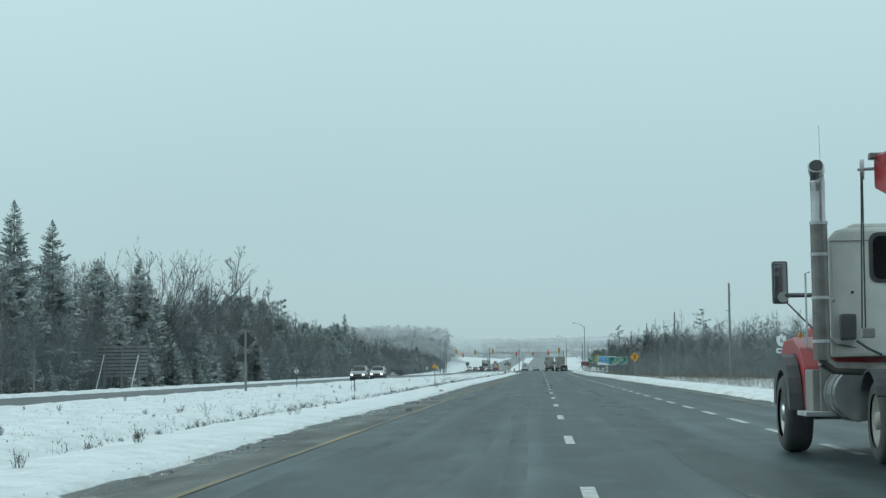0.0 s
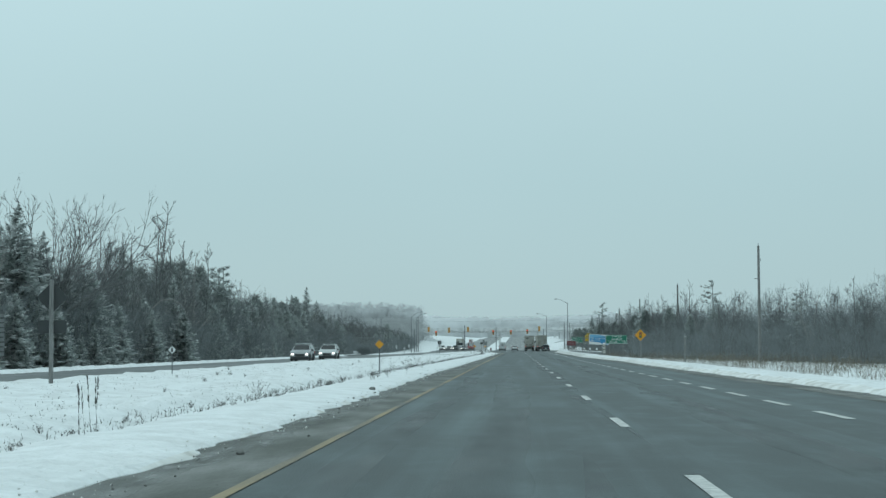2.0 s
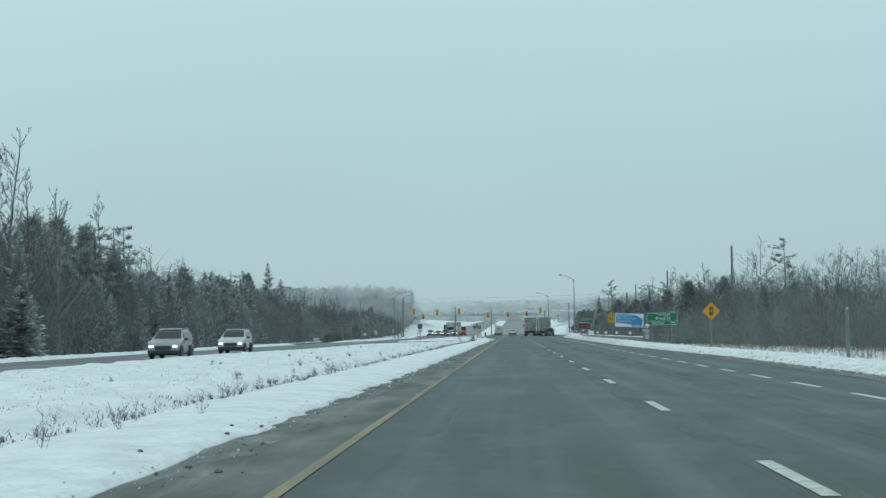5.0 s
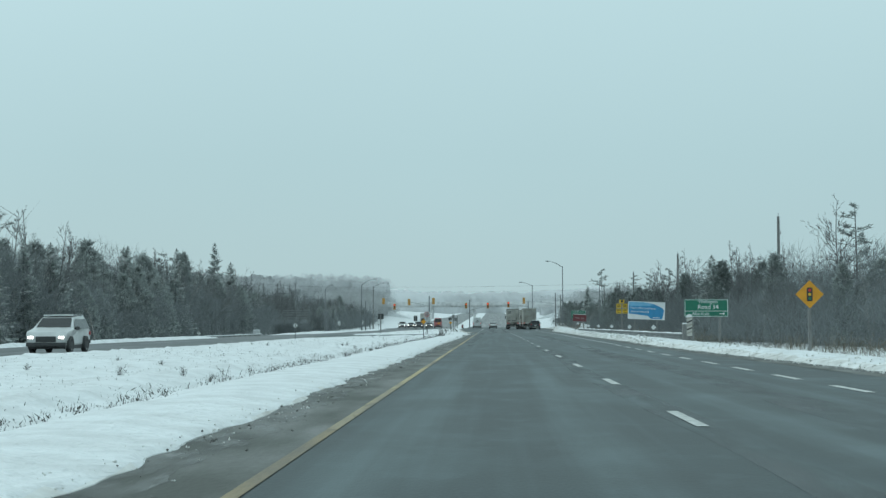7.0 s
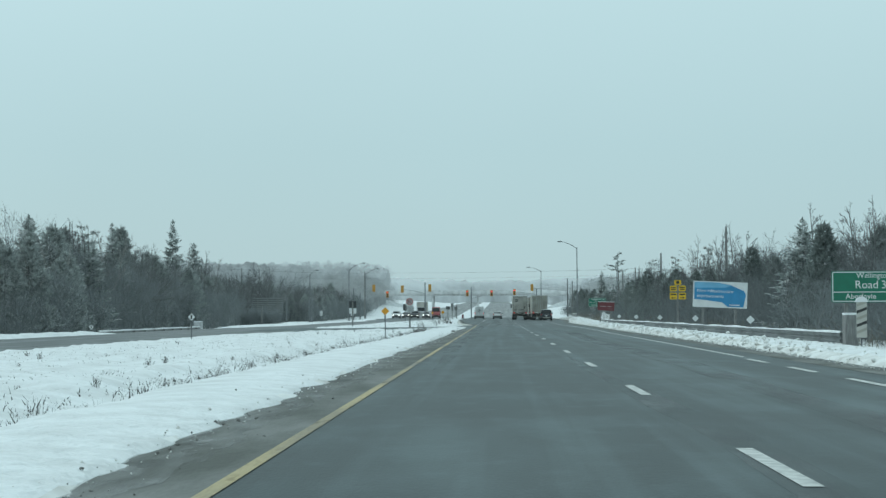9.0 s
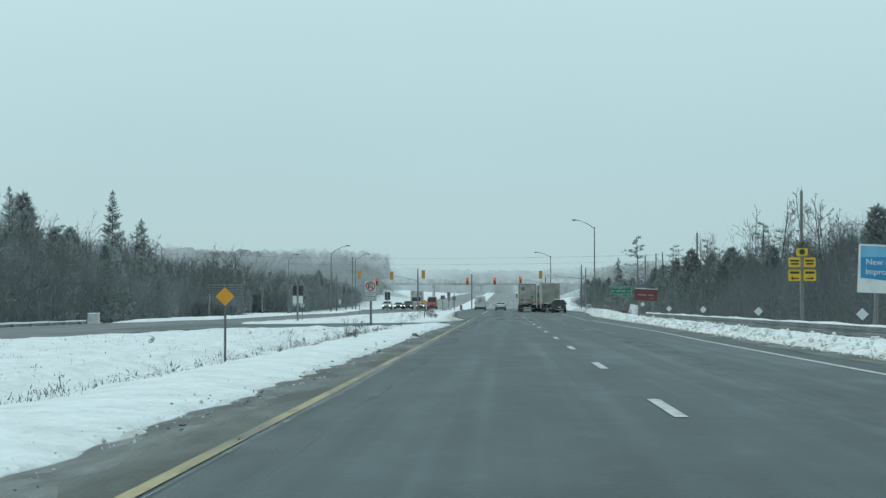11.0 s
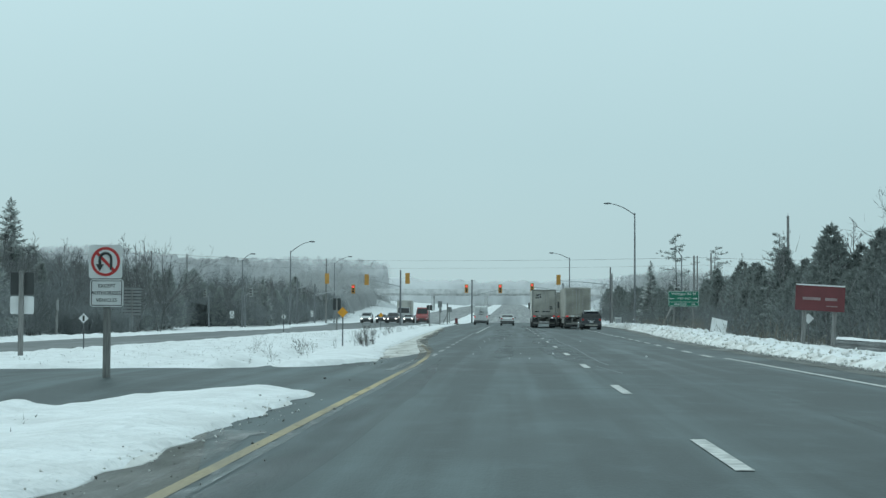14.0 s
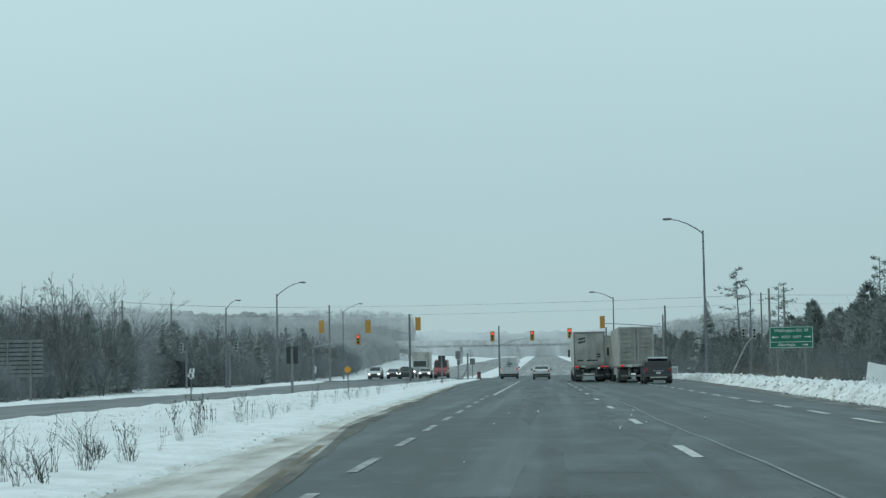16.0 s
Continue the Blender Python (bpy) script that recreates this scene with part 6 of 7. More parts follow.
for sx in (-1, 1):
    part("abutment", prism([(sx * 26 - 10, -0.6), (sx * 46 - 10, 6.4), (sx * 90 - 10, 6.4), (sx * 110 - 10, -0.6)], 24, "y", -8), M_SNOW, ov, "snow-covered earth abutment")


# ---- stones and dry weeds in the snow ----
def stone(x, y, s, seed):
    bm = bmesh.new()
    bmesh.ops.create_icosphere(bm, subdivisions=2, radius=s)
    r = random.Random(seed)
    for v in bm.verts:
        v.co *= r.uniform(0.75, 1.15)
        v.co.z *= 0.62
    ob = part("stone", bm, M_STONE)
    ob.matrix_world = pose(x, y, max(g0(x, y), float(hill(y)) + 0.006 if -5.3 < x < 6 else -9) + s * 0.3, 0, 0, seed * 40)
    tagged(ob, "grey clod of frozen dirt lying at the snow edge", "stone", "stones by the roadside")


rs = random.Random(9)
STONES = [(-4.84, 293.9, 0.12), (-4.75, 276.0, 0.05), (-4.85, 117.5, 0.04), (-5.4, 121.5, 0.06), (-5.56, 84.5, 0.09), (-4.35, 48.9, 0.10), (-4.8, 58.3, 0.06), (-4.7, 190.0, 0.05)]
for k, (x, y, s) in enumerate(STONES):
    stone(x, y, s, k + 1)
for k in range(55):
    y = rs.uniform(40, 345)
    stone(-5.05 + rs.gauss(0.0, 0.22), y, rs.choice((0.015, 0.02, 0.03, 0.035)), 20 + k)
for k in range(14):
    stone(-5.2 - abs(rs.gauss(0, 0.5)), rs.uniform(108, 135), rs.uniform(0.015, 0.04), 120 + k)


def weed(seed, h, n, kind):
    """Dry stalks: curved stems that fork; headed ones carry thin seed spikes."""
    r = random.Random(seed)
    segs = []
    for _ in range(n):
        p = Vector((r.gauss(0, 0.03), r.gauss(0, 0.03), -0.05))
        hh = h * r.uniform(0.45 if kind != "dock" else 0.75, 1.0)
        lean = {"bushy": 0.28, "headed": 0.2, "stalk": 0.07, "dock": 0.06}[kind]
        d = Vector((r.gauss(0, lean), r.gauss(0, lean), 1)).normalized()
        for k in range(4):
            q = p + d * hh / 4
            segs.append((p, q + d * 0.02, 0.0065 - 0.0010 * k))
            if k and kind == "bushy":
                for _ in range(2):
                    e = (d + Vector((r.gauss(0, 0.7), r.gauss(0, 0.7), r.uniform(0.0, 0.6)))).normalized()
                    t = p.lerp(q, r.random())
                    m = t + e * hh * r.uniform(0.12, 0.3)
                    segs.append((t, m, 0.0048))
                    segs.append((t.lerp(m, 0.6), m + Vector((r.gauss(0, 0.06), r.gauss(0, 0.06), r.uniform(0.0, 0.1))) * h, 0.004))
            p = q
            bend = 0.18 if kind != "dock" else 0.03
            d = (d + Vector((r.gauss(0, bend), r.gauss(0, bend), 0.05))).normalized()
        if kind in ("headed", "dock"):
            for _ in range(6 if kind == "headed" else 20):
                t = p - d * hh * r.uniform(0.0, 0.28 if kind == "headed" else 0.42)
                w = 0.035 if kind == "headed" else 0.014
                segs.append((t, t + Vector((r.gauss(0, w), r.gauss(0, w), 0.07)) * h, 0.008))
    return blades(r, segs)


WEEDS = [(weed(1, 0.75, 8, "bushy"), "bare branching dry weed standing in snow"), (weed(2, 0.65, 13, "headed"), "dry seed-headed weed stalks standing in snow"), (weed(3, 0.4, 14, "bushy"), "low tuft of dry grass poking through snow"), (weed(4, 0.95, 12, "headed"), "tall dry stalks standing in snow"), (weed(5, 0.85, 8, "stalk"), "thin straight dry stalks standing in snow"), (weed(6, 0.75, 3, "dock"), "tall dry mullein spikes with dark seed heads in snow"), (weed(7, 0.75, 7, "stalk"), "small clump of tall dry stalks standing in snow")]
WEED_MESH = []
for (v, f), lab in WEEDS:
    me = bpy.data.meshes.new("dry_weed")
    me.from_pydata([tuple(q) for q in v], [], f)
    me.materials.append(M_WEED)
    WEED_MESH.append((me, lab))


def put_weed(k, x, y, s):
    ob = new("dry_weed", WEED_MESH[k][0])
    ob.matrix_world = pose(x, y, g0(x, y), 0, 0, rs.uniform(0, 360)) @ Matrix.Diagonal((s, s, s, 1))
    tagged(ob, WEED_MESH[k][1], "dry weed", "dry weeds in the median")


for k in range(90):
    y = rs.uniform(28, 318) if k < 50 else rs.uniform(342, 520)
    pl = float(curve(y, PAVE_L))
    put_weed(rs.choice((0, 1, 2, 2, 2) if y < 340 else (4, 4, 3, 4, 0)), pl - 2.7 + rs.gauss(0, 0.45), y, rs.uniform(0.4, 0.7) if y < 340 else rs.uniform(0.4, 0.8))
for k in range(60):
    y = rs.uniform(30, 318)
    put_weed(2, rs.uniform(-17.5, -8.5), y, rs.uniform(0.35, 0.8))
for k, x, y, s in ((4, -7.08, 288.6, 0.85), (4, -6.93, 288.2, 0.9), (0, -6.99, 285.7, 0.5), (4, -6.87, 290.5, 0.7), (4, -6.83, 291.0, 0.65), (4, -6.79, 291.5, 0.6), (4, -7.03, 295.2, 0.9), (4, -6.98, 295.7, 0.9), (4, -6.95, 296.2, 0.95), (0, -6.95, 294.0, 0.45), (4, -7.1, 300.5, 0.7),
                   (0, -6.9, 119.2, 0.6), (1, -6.9, 122.4, 0.6), (0, -7.3, 132.7, 0.6), (1, -7.2, 148.0, 0.6), (1, -7.2, 149.0, 0.6), (0, -7.4, 37.3, 0.6), (0, -7.0, 40.2, 0.6), (1, -7.4, 76.3, 0.8), (2, -6.6, 19.4, 0.8), (2, -6.8, 26.0, 0.9),
                   (4, -7.25, 362.5, 0.9), (0, -7.2, 363.1, 0.7), (4, -7.2, 364.0, 1.0), (0, -7.3, 365.3, 0.75), (4, -7.35, 366.0, 1.0), (2, -7.4, 366.5, 1.0), (1, -7.7, 369.0, 0.8), (3, -7.7, 372.4, 0.8), (3, -7.9, 374.5, 0.9), (3, -8.0, 375.6, 0.8), (3, -8.7, 383.4, 0.8), (1, -8.7, 387.6, 0.7), (3, -10.2, 406.8, 0.7), (0, -9.6, 412.0, 0.9), (1, -10.2, 420.0, 0.9), (0, -7.8, 345.5, 0.8), (0, -8.6, 348.0, 0.7), (1, -8.0, 353.0, 0.9), (1, -8.3, 355.0, 0.9)):
    put_weed(k, x, y, s)
for k, x, y, s in ((0, -7.56, 40.4, 0.5), (1, -6.65, 40.9, 0.5), (1, -6.5, 40.9, 0.55), (0, -6.5, 41.3, 0.45), (1, -6.63, 47.2, 0.5), (0, -7.16, 71.5, 0.4), (0, -7.06, 73.9, 0.4), (0, -6.55, 95.4, 0.5), (3, -6.54, 96.3, 0.4),
                   (1, -6.84, 99.1, 0.55), (2, -6.72, 100.1, 0.6), (0, -6.43, 101.1, 0.6), (2, -6.95, 107.2, 0.6), (0, -7.1, 113.7, 0.75), (0, -6.58, 114.2, 0.5), (0, -7.17, 124.4, 0.5), (0, -6.59, 125.9, 0.55)):
    put_weed(k, x, y, s)
# tall clumps beside the crossover and before the crossing
for k, x, y, s in ((5, -6.78, 288.8, 1.0), (6, -6.70, 288.8, 1.05), (0, -6.85, 289.0, 0.8), (2, -6.4, 288.4, 1.0), (5, -6.66, 291.3, 0.9), (6, -6.72, 291.4, 0.95), (6, -6.60, 291.2, 0.85), (5, -6.70, 294.5, 0.75), (5, -6.76, 295.3, 0.75), (6, -6.74, 295.8, 0.7), (5, -6.70, 296.7, 0.62), (4, -6.9, 298.5, 0.6), (4, -7.1, 300.5, 0.5), (4, -7.15, 302.2, 0.5), (2, -7.05, 293.2, 0.9), (2, -7.0, 292.6, 0.8),
                   (0, -6.91, 361.8, 0.85), (6, -6.95, 361.9, 0.8), (2, -6.85, 362.4, 1.1), (0, -6.97, 364.5, 0.95), (6, -6.97, 364.6, 0.95), (6, -7.02, 364.4, 0.9), (2, -6.94, 366.3, 0.9), (0, -7.0, 366.0, 0.4), (4, -7.15, 368.7, 0.5), (5, -7.14, 368.9, 0.5), (4, -7.45, 371.5, 0.6), (5, -7.56, 373.4, 0.7), (5, -7.58, 374.0, 0.82), (5, -7.76, 375.4, 0.66), (5, -7.97, 379.9, 0.74), (5, -8.02, 380.9, 0.68), (4, -8.08, 383.7, 0.5), (5, -8.34, 392.5, 0.66), (5, -8.98, 402.7, 0.7), (6, -8.5, 408.0, 0.45),
                   (5, -7.25, 60.6, 1.0), (5, -7.5, 62.3, 1.25)):
    put_weed(k, x, y, s)
# thin fringe of dead grass along the furrow
for k in range(110):
    y = rs.uniform(24, 150)
    put_weed(2, float(curve(y, PAVE_L)) - 2.6 + rs.gauss(0, 0.14), y, rs.uniform(0.25, 0.6))
# loose ploughed lumps along the banks
for k in range(230):
    y = rs.uniform(236, 500)
    x = float(curve(y, PAVE_R)) + 0.5 + abs(rs.gauss(0, 0.7))
    s = rs.uniform(0.03, 0.10)
    bm = bmesh.new()
    bmesh.ops.create_icosphere(bm, subdivisions=1, radius=s)
    for v in bm.verts:
        v.co *= rs.uniform(0.7, 1.2)
    ob = part("snow_lump", bm, M_DIRTY)
    ob.matrix_world = pose(x, y, g0(x, y) + s * 0.35, rs.uniform(0, 90), 0, rs.uniform(0, 360))
    tagged(ob, "loose lump of ploughed snow on the bank", "snow lump", "lumps on the snow bank")


def crumbs(name, seed, spots, m, label, category):
    """Joined small eight-sided clods at (x, y, radius)."""
    r = np.random.default_rng(seed)
    p = np.array(spots)
    z = np.maximum(land(p[:, 0], p[:, 1]), np.where((p[:, 0] > -5.4) & (p[:, 0] < 7.5), hill(p[:, 1]) + 0.006, -9))
    unit = np.array([(1, 0, 0), (0, 1, 0), (-1, 0, 0), (0, -1, 0), (0, 0, 1), (0, 0, -1)], float)
    v = unit[None] * r.uniform(0.55, 1.25, (len(p), 6, 1)) + r.normal(0, 0.18, (len(p), 6, 3))
    v = v * p[:, None, 2:3] + np.stack([p[:, 0], p[:, 1], z + p[:, 2] * 0.35], -1)[:, None]
    tri = np.array([(0, 1, 4), (1, 2, 4), (2, 3, 4), (3, 0, 4), (1, 0, 5), (2, 1, 5), (3, 2, 5), (0, 3, 5)])
    f = (tri[None] + (np.arange(len(p)) * 6)[:, None, None]).reshape(-1)
    me = bpy.data.meshes.new(name)
    me.vertices.add(len(p) * 6)
    me.vertices.foreach_set("co", v.ravel().astype(np.float32))
    me.loops.add(len(f))
    me.loops.foreach_set("vertex_index", f.astype(np.int32))
    me.polygons.add(len(f) // 3)
    me.polygons.foreach_set("loop_start", np.arange(0, len(f), 3, dtype=np.int32))
    me.update(calc_edges=True)
    me.materials.append(m)
    return tagged(new(name, me), label, category, kind="stuff")


rc = np.random.default_rng(21)
spots = []
for _ in range(2400):
    y = rc.uniform(8, 400)
    if 327 < y < 342:
        continue
    spots.append((float(curve(y, PAVE_L)) + rc.normal(0.0, 0.16) - abs(rc.normal(0, 0.25)), y, rc.choice([0.007, 0.011, 0.016, 0.024], p=[0.4, 0.35, 0.2, 0.05])))
for _ in range(5200):
    y = rc.uniform(120, 520)
    spots.append((float(curve(y, PAVE_R)) + abs(rc.normal(0.1, 0.8)) - 0.15, y, rc.choice([0.025, 0.04, 0.06, 0.09], p=[0.5, 0.3, 0.15, 0.05]) * (0.6 if y < 235 else 1.0)))
crumbs("snow_crumbs", 22, spots, M_DIRTY, "loose crumbs of ploughed snow along the pavement edges", "snow crumbs")
spots = []
for _ in range(1200):
    y = rc.uniform(8, 400)
    if 326 < y < 344:
        continue
    spots.append((float(curve(y, PAVE_L)) + rc.normal(0.15, 0.35), y, rc.choice([0.006, 0.010, 0.016, 0.024], p=[0.4, 0.35, 0.2, 0.05])))
for _ in range(900):
    y = rc.uniform(20, 395)
    if 326 < y < 344 or ripple(0.0, y, 0.31, 1.0) + 0.5 * ripple(0.0, y, 1.3, 2.0) < 0.15:
        continue
    spots.append((float(curve(y, PAVE_L)) - 0.05 + rc.normal(0.0, 0.09), y, rc.choice([0.009, 0.014, 0.020, 0.028], p=[0.45, 0.3, 0.18, 0.07])))
chips = [(rc.uniform(-3.6, 3.4), rc.uniform(349, 392), rc.uniform(0.015, 0.035)) for _ in range(16)]
crumbs("ice_chips", 25, chips, M_SNOW, "small chips of ice lying on the asphalt", "ice chips")
crumbs("roadside_grit", 23, spots, M_STONE, "dark grit and gravel scattered over the shoulder", "gravel")

# ---- vehicles ----
def wheel(root, x, y, r, w, side, dual=False):
    """Tyre with rounded shoulders and a dished rim; side -1 is the left of the vehicle."""
    prof = [(-w / 2, r * 0.62), (-w / 2, r * 0.86), (-w * 0.38, r * 0.97), (-w * 0.2, r), (w * 0.2, r), (w * 0.38, r * 0.97), (w / 2, r * 0.86), (w / 2, r * 0.62)]
    n = 24

    def ring(profile, close=False):
        bm = bmesh.new()
        rings = [[bm.verts.new((u, q * math.cos(k * 2 * math.pi / n), q * math.sin(k * 2 * math.pi / n))) for u, q in profile] for k in range(n)]
        for k in range(n):
            a, b = rings[k], rings[(k + 1) % n]
            for i in range(len(profile) - 1):
                bm.faces.new((a[i], a[i + 1], b[i + 1], b[i]))
        if close:
            bm.faces.new([q[-1] for q in rings][::side])
        return bm
    hub = part("wheel", ring(prof), M_TYRE, root, smooth=True)
    hub.matrix_local = pose(x, y, r)
    s = side
    rim = [(-s * w * 0.30, r * 0.62), (s * w * 0.44, r * 0.64), (s * w * 0.40, r * 0.56), (s * w * (0.05 if dual else 0.28), r * 0.46), (s * w * (0.05 if dual else 0.30), r * 0.24), (s * w * 0.46, r * 0.20), (s * w * 0.46, r * 0.02)]
    part("rim", ring(rim, True), M_CHROME if not dual else M_TRAILER2, hub, "dull metal rim", True)
    return hub


SUV = dict(L=4.7, W=1.92, belt=1.08, out=[(0.06, 0.34), (0.0, 0.55), (0.04, 1.02), (0.22, 1.50), (0.50, 1.68), (1.6, 1.72), (2.65, 1.66), (3.45, 1.14), (4.45, 1.0), (4.66, 0.78), (4.68, 0.5), (4.6, 0.32)], rear=(2, 3), front=(6, 7), glass=(0.42, 3.3), axles=(0.95, 3.75), r=0.36)
CAR = dict(L=4.65, W=1.82, belt=0.98, out=[(0.06, 0.32), (0.0, 0.55), (0.05, 0.96), (0.72, 1.04), (1.45, 1.42), (2.0, 1.46), (2.75, 1.42), (3.55, 1.0), (4.45, 0.82), (4.62, 0.62), (4.58, 0.30)], rear=(3, 4), front=(6, 7), glass=(0.85, 3.4), axles=(0.95, 3.65), r=0.33)
VAN = dict(L=5.9, W=2.05, belt=1.25, out=[(0.04, 0.36), (0.0, 0.55), (0.02, 1.3), (0.05, 2.5), (0.22, 2.66), (4.2, 2.66), (4.55, 2.55), (5.15, 1.45), (5.7, 1.15), (5.86, 0.85), (5.88, 0.5), (5.8, 0.34)], rear=(2, 3), front=(6, 7), glass=(4.1, 5.0), axles=(0.95, 4.85), r=0.36)


def motor(name, kind, at, yaw, paint_m, label, category, group="", head=False, tail=False):
    """A car, SUV or van with its rear bumper at the origin, pointing along +y."""
    k = kind
    root = thing(name, at, label, category, group, yaw)
    H = max(z for _, z in k["out"])

    def half(z):
        return k["W"] / 2 * (1 - 0.20 * max(0.0, z - k["belt"]) / (H - k["belt"]) if name != "van" else 1 - 0.07 * max(0.0, z - k["belt"]) / (H - k["belt"]))
    bm = bmesh.new()
    cols = []
    for y, z in k["out"]:
        hw = half(z)
        soft = 0.90 if z >= H - 0.25 or z < 0.4 else 1.0
        end = 0.93 if (y < 0.08 or y > k["L"] - 0.12) else 1.0
        cols.append([bm.verts.new((f * hw * end, y, z)) for f in (-1.0 * soft, -0.6, 0.6, 1.0 * soft)])
    m = len(cols)
    for i in range(m):
        a, b = cols[i], cols[(i + 1) % m]
        for j in range(3):
            bm.faces.new((a[j], a[j + 1], b[j + 1], b[j]))
    bm.faces.new([c[0] for c in cols]), bm.faces.new([c[3] for c in cols][::-1])
    bmesh.ops.recalc_face_normals(bm, faces=bm.faces[:])
    bmesh.ops.bevel(bm, geom=[e for e in bm.edges if len(e.link_faces) == 2 and e.calc_face_angle(0) > 0.25], offset=0.045, segments=2, affect="EDGES", profile=0.6)
    part("body", bm, paint_m, root, smooth=False)
    for key, nm in (("rear", "rear_window"), ("front", "windscreen")):
        (y0, z0), (y1, z1) = (k["out"][i] for i in k[key])
        n = Vector((0, -(z1 - z0), (y1 - y0))).normalized() * (0.014 if (key == "rear") == (z1 > z0) else -0.014)
        if n.y * (1 if key == "front" else -1) < 0:
            n = -n
        vs = []
        for f in (0.14, 0.90) if key == "rear" else (0.08, 0.90):
            y, z = y0 + (y1 - y0) * f, z0 + (z1 - z0) * f
            hw = half(z) * 0.86
            vs += [(-hw, y + n.y, z + n.z), (hw, y + n.y, z + n.z)]
        if name == "van" and key == "rear":
            continue
        mesh_ob(nm, vs, [(0, 1, 3, 2)], M_GLASS, root)
    for s in (-1, 1):
        g0y, g1y = k["glass"]
        zb, zt = k["belt"] + 0.04, H - 0.14
        vs = [(s * (half(zb) + 0.008), g0y, zb), (s * (half(zb) + 0.008), g1y, zb), (s * (half(zt) + 0.008), g1y - 0.62 if name != "van" else g1y - 0.5, zt), (s * (half(zt) + 0.008), g0y + 0.2, zt)]
        mesh_ob("side_window", vs, [(0, 1, 2, 3)], M_GLASS, root)
        for ay in k["axles"]:
            wheel(root, s * (k["W"] / 2 - 0.11), ay, k["r"], 0.23, s)
            part("wheel_arch", prism([(ay + (k["r"] + 0.07) * math.cos(a), k["r"] + (k["r"] + 0.07) * math.sin(a)) for a in np.linspace(-0.35, math.pi + 0.35, 14)], 0.30, "x", s * (k["W"] / 2 - 0.29) - 0.15 + s * 0.145), M_BLACKP, root)
        zl = 0.92 if name != "van" else 1.15
        part("tail_lamp", box((s * (k["W"] / 2 - 0.16), 0.03, zl), (0.20 if name != "van" else 0.12, 0.12, 0.18 if name != "van" else 0.26), 0.02), M_TAIL if tail else M_RSIGN, root, "red tail lamp")
        part("headlamp", box((s * (k["W"] / 2 - 0.26), k["L"] - 0.085, 0.74), (0.26, 0.14, 0.12), 0.03), M_HEAD if head else M_WSIGN, root, "headlamp")
        part("mirror", box((s * (k["W"] / 2 + 0.09), k["front"] and k["out"][k["front"][1]][0] - 0.35, k["belt"] + 0.08), (0.2, 0.12, 0.15), 0.03), M_BLACKP, root)
    part("rear_bumper", box((0, 0.05, 0.52), (k["W"] * 0.94, 0.16, 0.2), 0.03), M_BLACKP, root)
    part("front_bumper", box((0, k["L"] - 0.06, 0.42), (k["W"] * 0.94, 0.16, 0.18), 0.03), M_BLACKP, root)
    part("grille", box((0, k["L"] - 0.04, 0.66), (0.92, 0.1, 0.26), 0.03), M_BLACKP, root)
    part("plate_bar", box((0, -0.035, 0.72), (0.32, 0.02, 0.14), 0.004), M_WSIGN, root)
    part("underbody", box((0, k["L"] / 2, 0.32), (k["W"] * 0.86, k["L"] * 0.9, 0.2), 0.02), M_BLACKP, root)
    if name == "suv":
        for s in (-1, 1):
            part("roof_rail", tube([(s * 0.66, 0.8, 1.76), (s * 0.66, 2.4, 1.76)], 0.025, 6), M_BLACKP, root)
        part("spoiler", box((0, 0.40, 1.665), (1.30, 0.30, 0.05), 0.02), paint_m, root)
        part("spoiler_snow", box((0, 0.40, 1.70), (1.22, 0.24, 0.04), 0.015), M_SNOW, root, "strip of snow on the spoiler")
        part("wiper", box((0.10, 0.07, 1.17), (0.55, 0.02, 0.02), 0.004), M_BLACKP, root)
        part("skid_plate", box((0, -0.01, 0.42), (k["W"] * 0.6, 0.10, 0.10), 0.02), M_TRAILER, root, "grey lower bumper trim")
        part("tailgate_trim", box((0, 0.0, 0.86), (0.7, 0.04, 0.04), 0.01), M_CHROME, root, "bright tailgate trim")
        part("roof_snow", box((0, 1.6, 1.755), (1.34, 2.1, 0.07), 0.025), M_SNOW, root, "dusting of snow on the roof")
    if name == "van":
        part("rear_door_gap", box((0, 0.018, 1.5), (0.025, 0.03, 1.9)), M_BLACKP, root)
        for s in (-1, 1):
            part("door_hinge", box((s * (k["W"] / 2 - 0.05), 0.02, 1.7), (0.05, 0.06, 0.14), 0.01), M_BLACKP, root)
        for x, z, w in ((-0.12, 1.98, 0.34), (0.14, 1.86, 0.5), (0.02, 1.72, 0.7), (0.0, 1.50, 0.6)):
            part("door_mark", box((x, 0.008, z), (w, 0.02, 0.08), 0.004), M_BLACKP, root, "dark printed mark on the rear doors")
    return root


def zroad(y):
    return float(hill(y)) + 0.002


WHITE_P, BLACK_P, RED_P, GREY_P, SILVER_P = paint("white_car_paint", (0.62, 0.63, 0.63)), mat("black_car_paint", (0.016, 0.02, 0.028), 0.3, scale=1.5, vary=0.12, bump=0.01, dirt=(0.05, 0.055, 0.06), dirt_amt=0.4, coat=0.3), paint("red_car_paint", (0.30, 0.03, 0.03)), paint("dark_grey_car_paint", (0.09, 0.095, 0.10)), paint("silver_car_paint", (0.38, 0.39, 0.40))
motor("suv", SUV, (5.85, 458.5, zroad(458)), 0, BLACK_P, "black SUV with a snowy roof waiting behind the trailers", "car", "traffic ahead")
motor("van", VAN, (-5.85, 541, zroad(541)), 0, WHITE_P, "white panel van in the turning lane", "van", "traffic ahead", tail=True)
motor("sedan", CAR, (-2.05, 521, zroad(521)), 0, WHITE_P, "white sedan driving ahead on the highway", "car", "traffic ahead")
